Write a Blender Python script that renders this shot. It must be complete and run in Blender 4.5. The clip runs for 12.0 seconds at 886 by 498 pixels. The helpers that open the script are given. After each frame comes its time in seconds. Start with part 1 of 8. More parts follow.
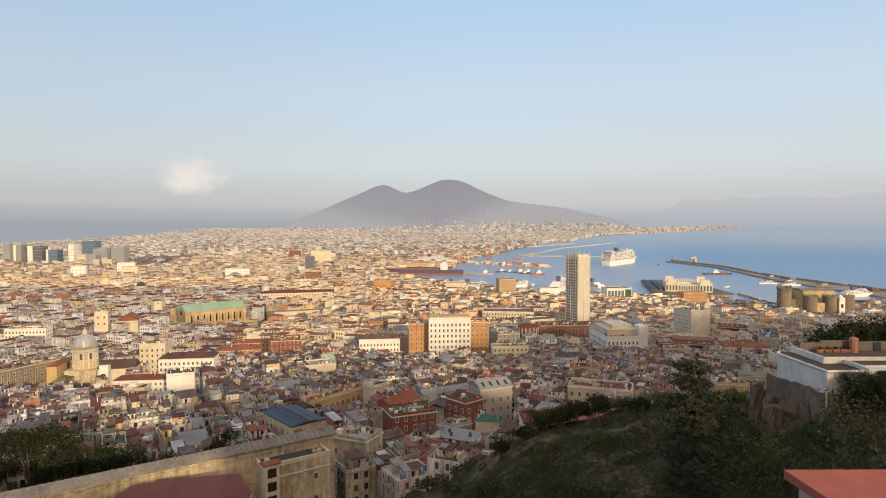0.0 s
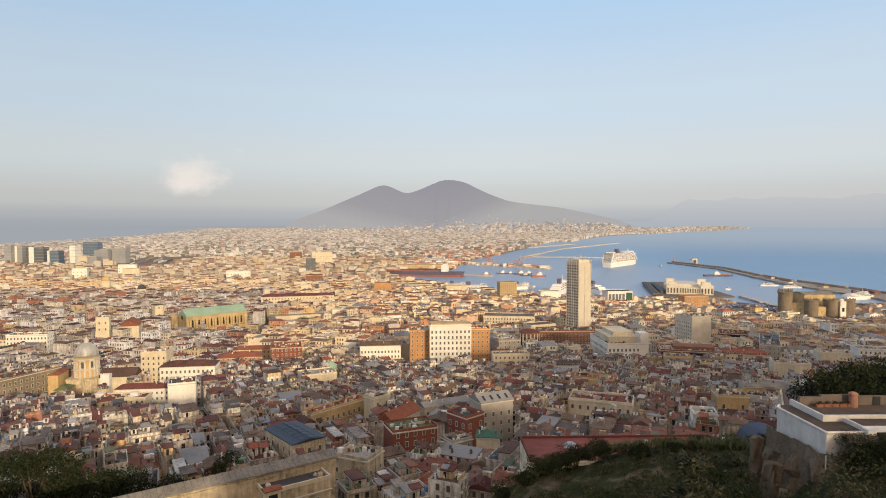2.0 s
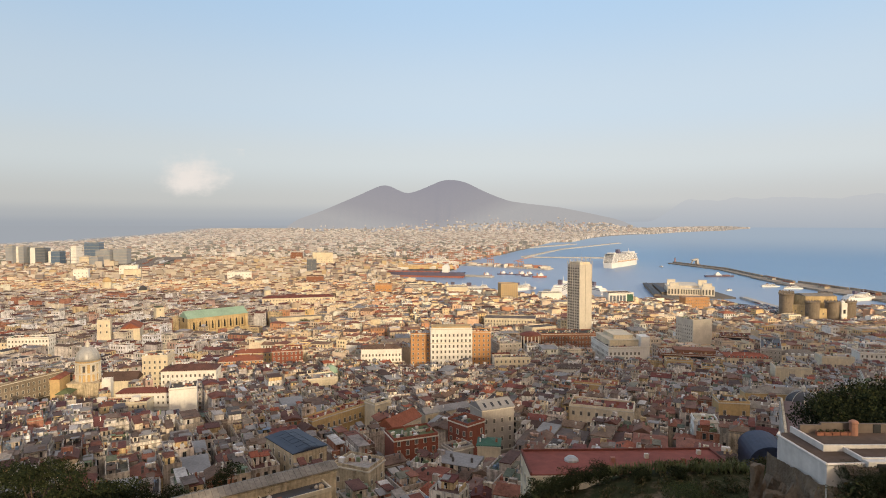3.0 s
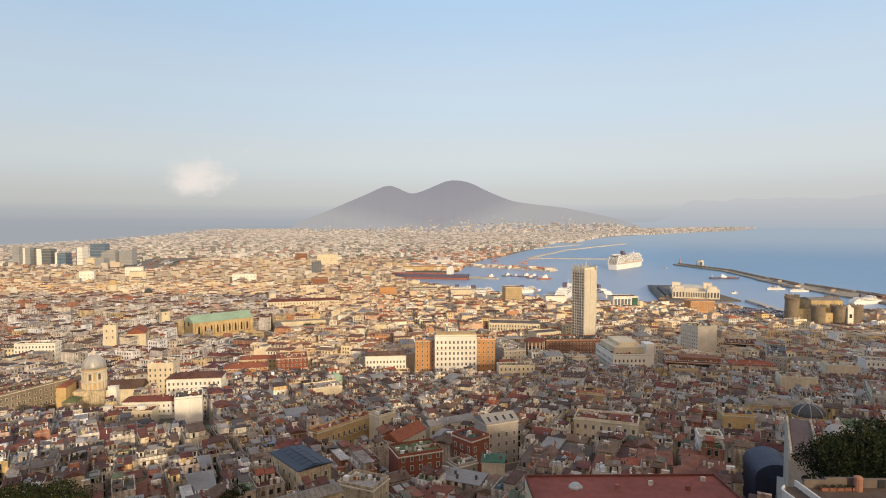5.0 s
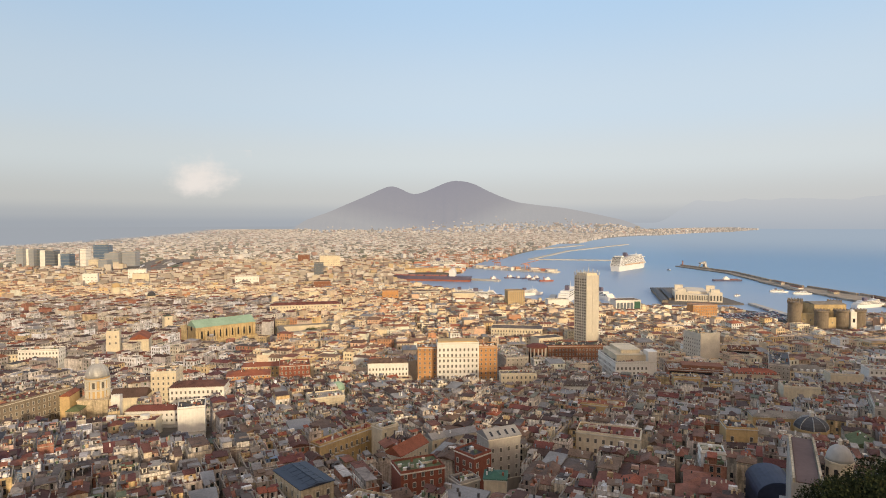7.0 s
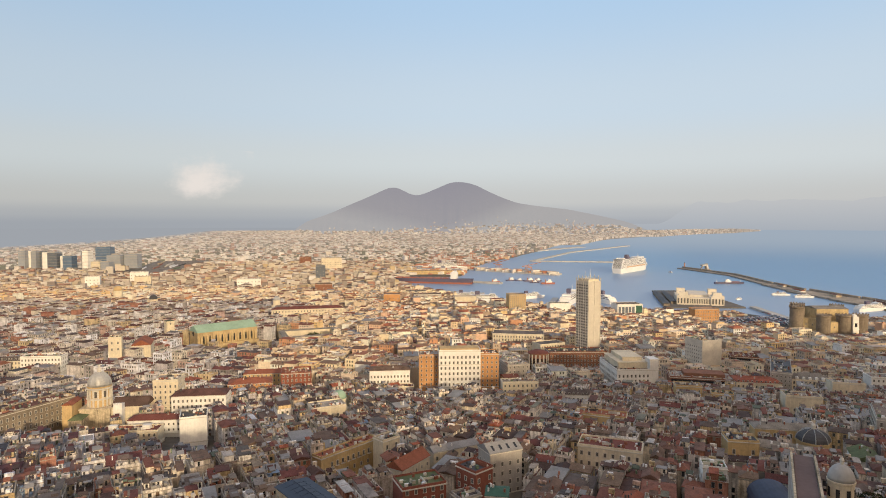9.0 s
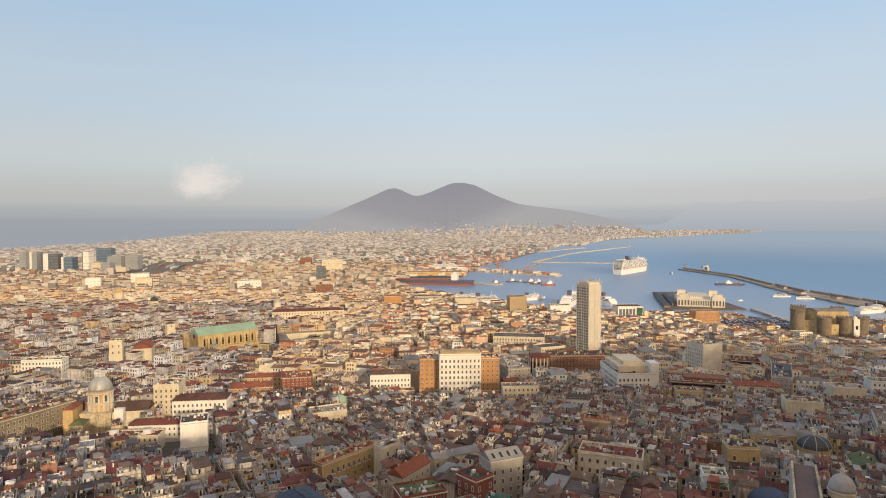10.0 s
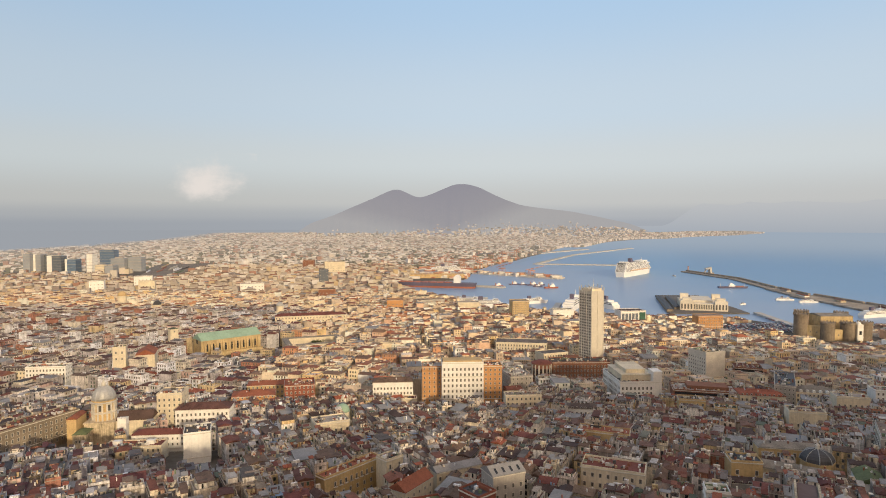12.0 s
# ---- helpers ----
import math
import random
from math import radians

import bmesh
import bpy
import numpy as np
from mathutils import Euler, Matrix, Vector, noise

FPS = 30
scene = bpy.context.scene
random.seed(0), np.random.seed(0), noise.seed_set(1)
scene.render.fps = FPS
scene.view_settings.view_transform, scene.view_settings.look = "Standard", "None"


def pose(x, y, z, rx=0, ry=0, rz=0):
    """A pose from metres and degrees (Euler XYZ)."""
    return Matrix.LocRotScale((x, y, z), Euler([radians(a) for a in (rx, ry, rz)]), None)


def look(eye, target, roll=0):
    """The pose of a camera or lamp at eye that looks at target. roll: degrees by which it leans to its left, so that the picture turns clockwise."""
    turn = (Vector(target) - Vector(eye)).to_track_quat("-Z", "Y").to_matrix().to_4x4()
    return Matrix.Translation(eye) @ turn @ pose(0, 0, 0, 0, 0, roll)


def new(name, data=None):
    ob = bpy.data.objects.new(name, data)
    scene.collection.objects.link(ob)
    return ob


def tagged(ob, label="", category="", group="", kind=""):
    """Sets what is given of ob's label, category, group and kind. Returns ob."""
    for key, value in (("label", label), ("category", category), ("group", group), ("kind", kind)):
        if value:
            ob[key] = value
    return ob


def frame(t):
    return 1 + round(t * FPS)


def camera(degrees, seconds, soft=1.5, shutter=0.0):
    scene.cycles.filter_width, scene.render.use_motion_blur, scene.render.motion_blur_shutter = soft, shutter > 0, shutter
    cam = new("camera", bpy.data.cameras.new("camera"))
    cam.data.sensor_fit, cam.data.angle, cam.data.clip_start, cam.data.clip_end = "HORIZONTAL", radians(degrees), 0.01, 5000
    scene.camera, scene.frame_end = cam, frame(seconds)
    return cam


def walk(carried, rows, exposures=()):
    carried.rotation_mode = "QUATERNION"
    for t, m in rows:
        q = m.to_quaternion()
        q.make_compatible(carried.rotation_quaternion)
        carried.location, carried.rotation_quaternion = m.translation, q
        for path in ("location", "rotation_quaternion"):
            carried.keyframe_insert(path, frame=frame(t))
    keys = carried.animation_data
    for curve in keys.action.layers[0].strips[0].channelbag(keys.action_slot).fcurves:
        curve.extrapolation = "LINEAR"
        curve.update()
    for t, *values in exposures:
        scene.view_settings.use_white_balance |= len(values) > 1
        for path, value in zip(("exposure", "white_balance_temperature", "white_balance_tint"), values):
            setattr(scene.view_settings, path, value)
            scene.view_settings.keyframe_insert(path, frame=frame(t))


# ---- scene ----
# ---------------------------------------------------------------- camera: a drone that climbs straight up
cam = camera(72.2, 12.0, 1.0)
# seconds, height, tilt, turn
CLIMB = [
    (0, 152.00, -2.365, -0.715),
    (0.5, 153.54, -2.384, -0.666),
    (1, 155.27, -2.394, -0.655),
    (1.5, 156.89, -2.400, -0.653),
    (2, 158.73, -2.408, -0.637),
    (2.5, 160.46, -2.429, -0.598),
    (3, 162.23, -2.451, -0.552),
    (5, 169.02, -2.489, -0.135),
    (5.5, 170.74, -2.503, -0.062),
    (6, 172.54, -2.513, 0.000),
    (6.5, 174.34, -2.522, 0.043),
    (7, 176.12, -2.521, 0.085),
    (9, 182.66, -2.488, 0.233),
    (9.5, 184.34, -2.478, 0.247),
    (10, 186.04, -2.463, 0.288),
    (10.5, 187.76, -2.450, 0.315),
    (11, 189.51, -2.443, 0.390),
    (11.5, 191.24, -2.434, 0.472),
    (12, 193.00, -2.420, 0.528),
]
walk(cam, [(t, pose(0, 0, z, 90 + tilt, 0, turn)) for t, z, tilt, turn in CLIMB], [(0, 0.0), (6, 0.0), (9, -0.06), (12, -0.10)])

# ---------------------------------------------------------------- world and sun
SUN_SIDE, SUN_UP = radians(27), radians(13.5)      # to the right of straight behind the camera, and above the horizon
to_sun = Vector((math.sin(SUN_SIDE) * math.cos(SUN_UP), -math.cos(SUN_SIDE) * math.cos(SUN_UP), math.sin(SUN_UP)))
world = bpy.data.worlds.new("evening_sky")
scene.world = world
world.use_nodes = True
wn = world.node_tree
wn.nodes.clear()
sky = wn.nodes.new("ShaderNodeTexSky")
sky.sky_type, sky.sun_disc = "NISHITA", False
sky.sun_elevation = SUN_UP
sky.sun_rotation = math.atan2(to_sun.x, to_sun.y)
sky.altitude, sky.air_density, sky.dust_density, sky.ozone_density = 200, 1.0, 1.5, 1.0
# evening haze: the clear sky pales towards the horizon
where = wn.nodes.new("ShaderNodeTexCoord")
axes = wn.nodes.new("ShaderNodeSeparateXYZ")
haze = wn.nodes.new("ShaderNodeValToRGB")
haze.color_ramp.interpolation = "EASE"
stops = ((0.0, (0.405, 0.435, 0.487)), (0.014, (0.462, 0.485, 0.522)), (0.035, (0.565, 0.572, 0.58)), (0.10, (0.65, 0.692, 0.715)), (0.18, (0.595, 0.70, 0.80)), (0.36, (0.455, 0.64, 0.855)), (1.0, (0.36, 0.46, 0.66)))
ce = haze.color_ramp.elements
ce[0].position, ce[0].color = 0.0, (*stops[0][1], 1)
ce[1].position, ce[1].color = 1.0, (*stops[-1][1], 1)
for at, colour in stops[1:-1]:
    ce.new(at).color = (*colour, 1)
wn.links.new(where.outputs["Generated"], axes.inputs[0])
wn.links.new(axes.outputs[2], haze.inputs[0])
# warm glow round the low sun, in the half of the sky behind the hill
towards = wn.nodes.new("ShaderNodeVectorMath")
towards.operation = "DOT_PRODUCT"
towards.inputs[1].default_value = to_sun
wn.links.new(where.outputs["Generated"], towards.inputs[0])
near_sun = wn.nodes.new("ShaderNodeMapRange")
near_sun.inputs[1].default_value, near_sun.inputs[2].default_value = -0.1, 1.0
wn.links.new(towards.outputs["Value"], near_sun.inputs[0])
glow = wn.nodes.new("ShaderNodeMix")
glow.data_type = "RGBA"
glow.inputs[7].default_value = (1.18, 0.83, 0.54, 1)
wn.links.new(near_sun.outputs[0], glow.inputs[0])
wn.links.new(haze.outputs[0], glow.inputs[6])
clear = wn.nodes.new("ShaderNodeBackground")
clear.inputs["Strength"].default_value = 0.10
veil = wn.nodes.new("ShaderNodeBackground")
# the air is a little denser towards the north
bank = wn.nodes.new("ShaderNodeMapRange")
bank.interpolation_type = "SMOOTHSTEP"
bank.inputs[1].default_value, bank.inputs[2].default_value, bank.inputs[3].default_value, bank.inputs[4].default_value = -0.62, 0.15, 0.95, 1.08
wn.links.new(axes.outputs[0], bank.inputs[0])
wn.links.new(bank.outputs[0], veil.inputs["Strength"])
blend = wn.nodes.new("ShaderNodeMixShader")
blend.inputs[0].default_value = 0.88
wout = wn.nodes.new("ShaderNodeOutputWorld")
wn.links.new(sky.outputs[0], clear.inputs[0])
wn.links.new(glow.outputs[2], veil.inputs[0])
wn.links.new(clear.outputs[0], blend.inputs[1])
wn.links.new(veil.outputs[0], blend.inputs[2])
wn.links.new(blend.outputs[0], wout.inputs[0])
sun = new("sun", bpy.data.lights.new("sun", "SUN"))
sun.data.energy, sun.data.angle, sun.data.color = 3.45, radians(2.2), (1.0, 0.77, 0.485)
sun.matrix_world = look(to_sun * 100, (0, 0, 0))
scene.view_settings.exposure = 0.0

# ---------------------------------------------------------------- mesh and material helpers
class MB:
    """Collects faces for one mesh."""

    def __init__(self):
        self.v, self.f, self.m = [], [], []

    def poly(self, pts, m=0):
        n = len(self.v)
        self.v += pts
        self.f.append(tuple(range(n, n + len(pts))))
        self.m.append(m)

    def shell(self, pts, faces, m=0):
        n = len(self.v)
        self.v += pts
        self.f += [tuple(n + i for i in f) for f in faces]
        self.m += [m] * len(faces)

    def box(self, x0, x1, y0, y1, z0, z1, m=0):
        self.shell([(x0, y0, z0), (x1, y0, z0), (x1, y1, z0), (x0, y1, z0), (x0, y0, z1), (x1, y0, z1), (x1, y1, z1), (x0, y1, z1)],
                   [(0, 1, 5, 4), (1, 2, 6, 5), (2, 3, 7, 6), (3, 0, 4, 7), (4, 5, 6, 7), (3, 2, 1, 0)], m)

    def prism(self, pts, z0, z1, m=0):
        n = len(pts)
        self.shell([(x, y, z0) for x, y in pts] + [(x, y, z1) for x, y in pts],
                   [(i, (i + 1) % n, n + (i + 1) % n, n + i) for i in range(n)] + [tuple(range(n, 2 * n)), tuple(range(n - 1, -1, -1))], m)

    def lathe(self, cx, cy, prof, n=16, m=0, turn=0.0):
        """prof: (radius, z) from the bottom up."""
        pts = [(cx + r * math.cos(turn + 2 * math.pi * k / n), cy + r * math.sin(turn + 2 * math.pi * k / n), z) for r, z in prof for k in range(n)]
        fs = [(j * n + k, j * n + (k + 1) % n, (j + 1) * n + (k + 1) % n, (j + 1) * n + k) for j in range(len(prof) - 1) for k in range(n)]
        self.shell(pts, fs + [tuple(range(n - 1, -1, -1)), tuple(range((len(prof) - 1) * n, len(prof) * n))], m)

    def gable(self, x0, x1, y0, y1, z, h, along, o=0.4, m=0):
        """A solid pitched roof, its ridge along x or y."""
        x0, x1, y0, y1, t = x0 - o, x1 + o, y0 - o, y1 + o, 0.25
        if along == "x":
            c = (y0 + y1) / 2
            p = [(x0, y0, z), (x1, y0, z), (x1, y1, z), (x0, y1, z), (x0, y0, z + t), (x1, y0, z + t), (x1, y1, z + t), (x0, y1, z + t), (x0, c, z + h), (x1, c, z + h)]
            f = [(0, 1, 5, 4), (2, 3, 7, 6), (4, 5, 9, 8), (6, 7, 8, 9), (1, 2, 6, 9, 5), (3, 0, 4, 8, 7), (3, 2, 1, 0)]
        else:
            c = (x0 + x1) / 2
            p = [(x0, y0, z), (x1, y0, z), (x1, y1, z), (x0, y1, z), (x0, y0, z + t), (x1, y0, z + t), (x1, y1, z + t), (x0, y1, z + t), (c, y0, z + h), (c, y1, z + h)]
            f = [(1, 2, 6, 5), (3, 0, 4, 7), (5, 6, 9, 8), (7, 4, 8, 9), (0, 1, 5, 8, 4), (2, 3, 7, 9, 6), (3, 2, 1, 0)]
        self.shell(p, f, m)

    def hip(self, x0, x1, y0, y1, z, h, o=0.4, m=0):
        x0, x1, y0, y1, t = x0 - o, x1 + o, y0 - o, y1 + o, 0.25
        w, d = x1 - x0, y1 - y0
        if w >= d:
            a, b = (x0 + d / 2, (y0 + y1) / 2, z + h), (x1 - d / 2 + 0.01, (y0 + y1) / 2, z + h)
            f = [(4, 5, 9, 8), (5, 6, 9), (6, 7, 8, 9), (7, 4, 8)]
        else:
            a, b = ((x0 + x1) / 2, y0 + w / 2, z + h), ((x0 + x1) / 2, y1 - w / 2 + 0.01, z + h)
            f = [(4, 5, 8), (5, 6, 9, 8), (6, 7, 9), (7, 4, 8, 9)]
        self.shell([(x0, y0, z), (x1, y0, z), (x1, y1, z), (x0, y1, z), (x0, y0, z + t), (x1, y0, z + t), (x1, y1, z + t), (x0, y1, z + t), a, b],
                   f + [(0, 1, 5, 4), (1, 2, 6, 5), (2, 3, 7, 6), (3, 0, 4, 7), (3, 2, 1, 0)], m)

    def tube(self, a, b, r0, r1, n=5, m=0):
        a, b = Vector(a), Vector(b)
        q = (b - a).to_track_quat("Z", "Y")
        ring = [Vector((math.cos(2 * math.pi * k / n), math.sin(2 * math.pi * k / n), 0)) for k in range(n)]
        pts = [tuple(a + q @ (p * r0)) for p in ring] + [tuple(b + q @ (p * r1)) for p in ring]
        self.shell(pts, [(k, (k + 1) % n, n + (k + 1) % n, n + k) for k in range(n)] + [tuple(range(n - 1, -1, -1)), tuple(range(n, 2 * n))], m)

    def mesh(self, name, mats, smooth=False):
        me = bpy.data.meshes.new(name)
        me.from_pydata(self.v, [], self.f)
        for mt in mats if isinstance(mats, (list, tuple)) else [mats]:
            me.materials.append(mt)
        if isinstance(mats, (list, tuple)) and len(mats) > 1:
            me.polygons.foreach_set("material_index", self.m)
        if smooth:
            me.polygons.foreach_set("use_smooth", [True] * len(self.f))
        me.update()
        return me


def part(name, mb, mats, parent=None, label="", smooth=False):
    """Links the faces as ONE mesh object under a thing or a part."""
    ob = new(name, mb.mesh(name, mats, smooth))
    ob.parent = parent
    return tagged(ob, label)


def thing(name, m, label, category, group="", kind=""):
    """An Empty at the base of a thing."""
    ob = new(name)
    ob.matrix_world = m
    return tagged(ob, label, category, group, kind)


def node(tree, kind, **inputs):
    n = tree.nodes.new(kind)
    for k, v in inputs.items():
        n.inputs[k].default_value = v
    return n


def material(name, colours, rough=0.8, pick="", grain=0.35, size=0.35, streak=0.0, metal=0.0, spec=0.3, bump=0.0, relief=0.6):
    """A procedural surface. colours: one, or a palette that is picked object by object or island by island;
    grain: how far the tone wanders at two scales; streak: rain marks down a wall."""
    mt = bpy.data.materials.new(name)
    mt.use_nodes = True
    t = mt.node_tree
    bs = t.nodes["Principled BSDF"]
    bs.inputs["Roughness"].default_value, bs.inputs["Metallic"].default_value = rough, metal
    bs.inputs["Specular IOR Level"].default_value = spec
    co = t.nodes.new("ShaderNodeNewGeometry").outputs["Position"]
    fine = node(t, "ShaderNodeTexNoise", Scale=1 / size, Detail=5.0, Roughness=0.65)
    wide = node(t, "ShaderNodeTexNoise", Scale=0.13 / size, Detail=3.0)
    t.links.new(co, fine.inputs["Vector"])
    t.links.new(co, wide.inputs["Vector"])
    mix = node(t, "ShaderNodeMath")
    mix.operation = "ADD"
    t.links.new(fine.outputs[0], mix.inputs[0])
    t.links.new(wide.outputs[0], mix.inputs[1])
    total = mix.outputs[0]
    if streak:
        stretch = node(t, "ShaderNodeVectorMath")
        stretch.operation = "MULTIPLY"
        stretch.inputs[1].default_value = (1.1, 1.1, 0.09)
        t.links.new(co, stretch.inputs[0])
        run = node(t, "ShaderNodeTexNoise", Scale=1.0, Detail=4.0)
        t.links.new(stretch.outputs[0], run.inputs["Vector"])
        more = node(t, "ShaderNodeMath")
        more.operation = "MULTIPLY_ADD"
        more.inputs[1].default_value = streak
        t.links.new(run.outputs[0], more.inputs[0])
        t.links.new(total, more.inputs[2])
        total = more.outputs[0]
    mid = 1.0 + 0.5 * streak
    span = t.nodes.new("ShaderNodeMapRange")
    span.inputs[1].default_value, span.inputs[2].default_value = mid - 0.35, mid + 0.35
    span.inputs[3].default_value, span.inputs[4].default_value = 1 - grain, 1 + grain * 0.6
    t.links.new(total, span.inputs[0])
    tone = t.nodes.new("ShaderNodeMix")
    tone.data_type, tone.blend_type = "RGBA", "MULTIPLY"
    tone.inputs[0].default_value = 1.0
    if pick:
        src = t.nodes.new("ShaderNodeObjectInfo").outputs["Random"] if pick == "object" else t.nodes.new("ShaderNodeNewGeometry").outputs["Random Per Island"]
        ramp = t.nodes.new("ShaderNodeValToRGB")
        ramp.color_ramp.interpolation = "CONSTANT"
        es = ramp.color_ramp.elements
        es[0].position, es[0].color = 0.0, (*colours[0], 1)
        es[1].position, es[1].color = 1.0 / len(colours), (*colours[1], 1)
        for i, c in enumerate(colours[2:], 2):
            es.new(i / len(colours)).color = (*c, 1)
        t.links.new(src, ramp.inputs[0])
        t.links.new(ramp.outputs[0], tone.inputs[6])
    else:
        tone.inputs[6].default_value = (*colours, 1)
    t.links.new(span.outputs[0], tone.inputs[7])
    t.links.new(tone.outputs[2], bs.inputs["Base Color"])
    if bump:
        b = node(t, "ShaderNodeBump", Strength=bump, Distance=relief)
        t.links.new(fine.outputs[0], b.inputs["Height"])
        t.links.new(b.outputs[0], bs.inputs["Normal"])
    return mt


def rnd(a, b):
    return random.uniform(a, b)


def lerp(x, xs, ys):
    return float(np.interp(x, xs, ys))


def smooth(x, a, b):
    k = min(1.0, max(0.0, (x - a) / (b - a)))
    return k * k * (3 - 2 * k)


# ---------------------------------------------------------------- the lie of the land
# Past NEAR the distance is drawn together, so that the far plain, the gulf and the volcano stand within reach as a backdrop.
NEAR, SPAN, EYE_MID = 2600.0, 2300.0, 172.0


def drawn(d):
    return d if d < NEAR else NEAR + SPAN * (1 - math.exp(-(d - NEAR) / SPAN))


def warp(x, y, z):
    d = math.hypot(x, y)
    if d < NEAR:
        return (x, y, z)
    s = drawn(d) / d
    return (x * s, y * s, EYE_MID * (1 - s) + (z - d * d / 1.274e7) * s)


HILL_Y = (-900, -300, -150, -60, 0, 40, 70, 100, 130, 160, 190, 220, 260, 320, 400, 500, 600, 800, 1000, 1150, 1300, 2600, 20000)
HILL_Z = (120, 144, 144, 140, 129, 112, 98, 86, 78, 70, 62, 55, 52, 45.5, 34, 25, 19, 13, 8, 4, 3, 4, 14)


RIDGE = ((-60, -640), (92, -610), (212, -530), (330, -415), (404, -285), (452, -190), (592, -90), (792, 10), (1042, 100), (1292, 220))


def off_segment(x, y, ax, ay, bx, by):
    t = max(0.0, min(1.0, ((x - ax) * (bx - ax) + (y - ay) * (by - ay)) / ((bx - ax) ** 2 + (by - ay) ** 2)))
    return math.hypot(x - ax - t * (bx - ax), y - ay - t * (by - ay))


def ground_z(x, y):
    z = lerp(y - 0.1 * x, HILL_Y, HILL_Z)
    # garden terrace on the shoulder of the hill
    k = smooth(x + 0.25 * (y - 85), -16, -2) * (1 - smooth(y, 87, 112)) * smooth(y, -60, 10) * (1 - smooth(x, 120, 190))
    z = z * (1 - k) + max(z, lerp(x, (-12, -5, 1.6, 6.4, 10.8, 17.5, 26, 34, 40), (107, 112, 114.6, 117.8, 121.2, 122.9, 125.3, 126.3, 127))) * k
    # the knoll before the villa
    k = smooth(x - 0.25 * (y - 50), lerp(y, (40, 60), (24, 33.5)), lerp(y, (40, 60), (38, 38.6))) * (1 - smooth(y, 63, 70)) * smooth(y, -30, 20) * (1 - smooth(x, 120, 190))
    z = z * (1 - k) + max(z, 133.0) * k
    # unseen fortress hill behind the viewpoint, a mound added to shade villa and slope
    if y < 60:
        k = math.exp(-(((x - 150) ** 2 + (y + 125) ** 2) / 72 ** 2))
        z = z * (1 - k) + max(z, 187) * k
    # the higher ridge behind and to the right, which shades the near quarters
    if y < 700 and x > 0.9 * y - 150:
        near = min(off_segment(x, y, *RIDGE[i], *RIDGE[i + 1]) for i in range(len(RIDGE) - 1))
        k = math.exp(-((near / 105) ** 2))
        z = z * (1 - k) + max(z, lerp(x, (250, 420, 520, 600, 680, 790, 950, 1300), (205, 248, 248, 249, 253, 243, 220, 212))) * k
    return z

# ---------------------------------------------------------------- materials
PLASTER = [(0.62, 0.55, 0.42), (0.68, 0.63, 0.54), (0.58, 0.50, 0.38), (0.74, 0.70, 0.62), (0.54, 0.45, 0.32), (0.46, 0.41, 0.35), (0.68, 0.60, 0.44),
           (0.55, 0.38, 0.29), (0.80, 0.78, 0.73), (0.40, 0.35, 0.29), (0.60, 0.46, 0.25), (0.56, 0.50, 0.44), (0.40, 0.19, 0.12), (0.64, 0.58, 0.48),
           (0.34, 0.29, 0.25), (0.66, 0.59, 0.47), (0.48, 0.43, 0.38), (0.72, 0.64, 0.52), (0.27, 0.22, 0.19), (0.78, 0.74, 0.66)]
TILES = [(0.17, 0.072, 0.052), (0.12, 0.062, 0.050), (0.22, 0.10, 0.068), (0.09, 0.055, 0.047), (0.15, 0.060, 0.052), (0.19, 0.115, 0.088), (0.11, 0.046, 0.042), (0.28, 0.095, 0.055),
         (0.15, 0.105, 0.080), (0.075, 0.053, 0.047)]
FLATS = [(0.26, 0.235, 0.205), (0.40, 0.365, 0.32), (0.14, 0.125, 0.115), (0.44, 0.41, 0.37), (0.17, 0.078, 0.058), (0.27, 0.23, 0.185), (0.095, 0.088, 0.084), (0.42, 0.38, 0.33),
         (0.14, 0.068, 0.055), (0.20, 0.20, 0.155), (0.58, 0.56, 0.52), (0.24, 0.19, 0.155), (0.11, 0.135, 0.10), (0.30, 0.265, 0.235), (0.12, 0.078, 0.064), (0.18, 0.15, 0.13)]
BITS = [(0.70, 0.68, 0.64), (0.50, 0.46, 0.38), (0.28, 0.11, 0.07), (0.34, 0.32, 0.29), (0.72, 0.68, 0.58), (0.12, 0.11, 0.105), (0.55, 0.42, 0.26), (0.82, 0.81, 0.80),
        (0.20, 0.27, 0.36), (0.16, 0.21, 0.13), (0.40, 0.19, 0.13), (0.60, 0.55, 0.48), (0.09, 0.085, 0.08)]
PLASTER = [(1.02 * r, g, min(0.76, 1.02 * b)) for r, g, b in PLASTER]
FLATS = [(1.02 * r, g, b) for r, g, b in FLATS]
TILES = [(1.14 * r, 1.06 * g, 1.02 * b) for r, g, b in TILES] + [(0.16, 0.105, 0.075), (0.20, 0.14, 0.10), (0.13, 0.10, 0.085)]
M = {}
for how in ("object", "island"):
    old = 0.92 if how == "object" else 1.03          # shade put into the colour: nearest houses darker, the rest lighter
    M["wall", how] = material("plaster_" + how, [tuple(old * c for c in col) for col in PLASTER], 0.92, how, 0.6, 0.9, 1.3)
    M["tile", how] = material("roof_tiles_" + how, TILES, 0.88, how, 0.6, 0.7, bump=0.5, relief=0.15)
    M["flat", how] = material("roof_terrace_" + how, [tuple(old * c for c in col) for col in FLATS], 0.9, how, 0.6, 1.1)
    M["bits", how] = material("roof_clutter_" + how, BITS, 0.8, how, 0.35, 0.8)
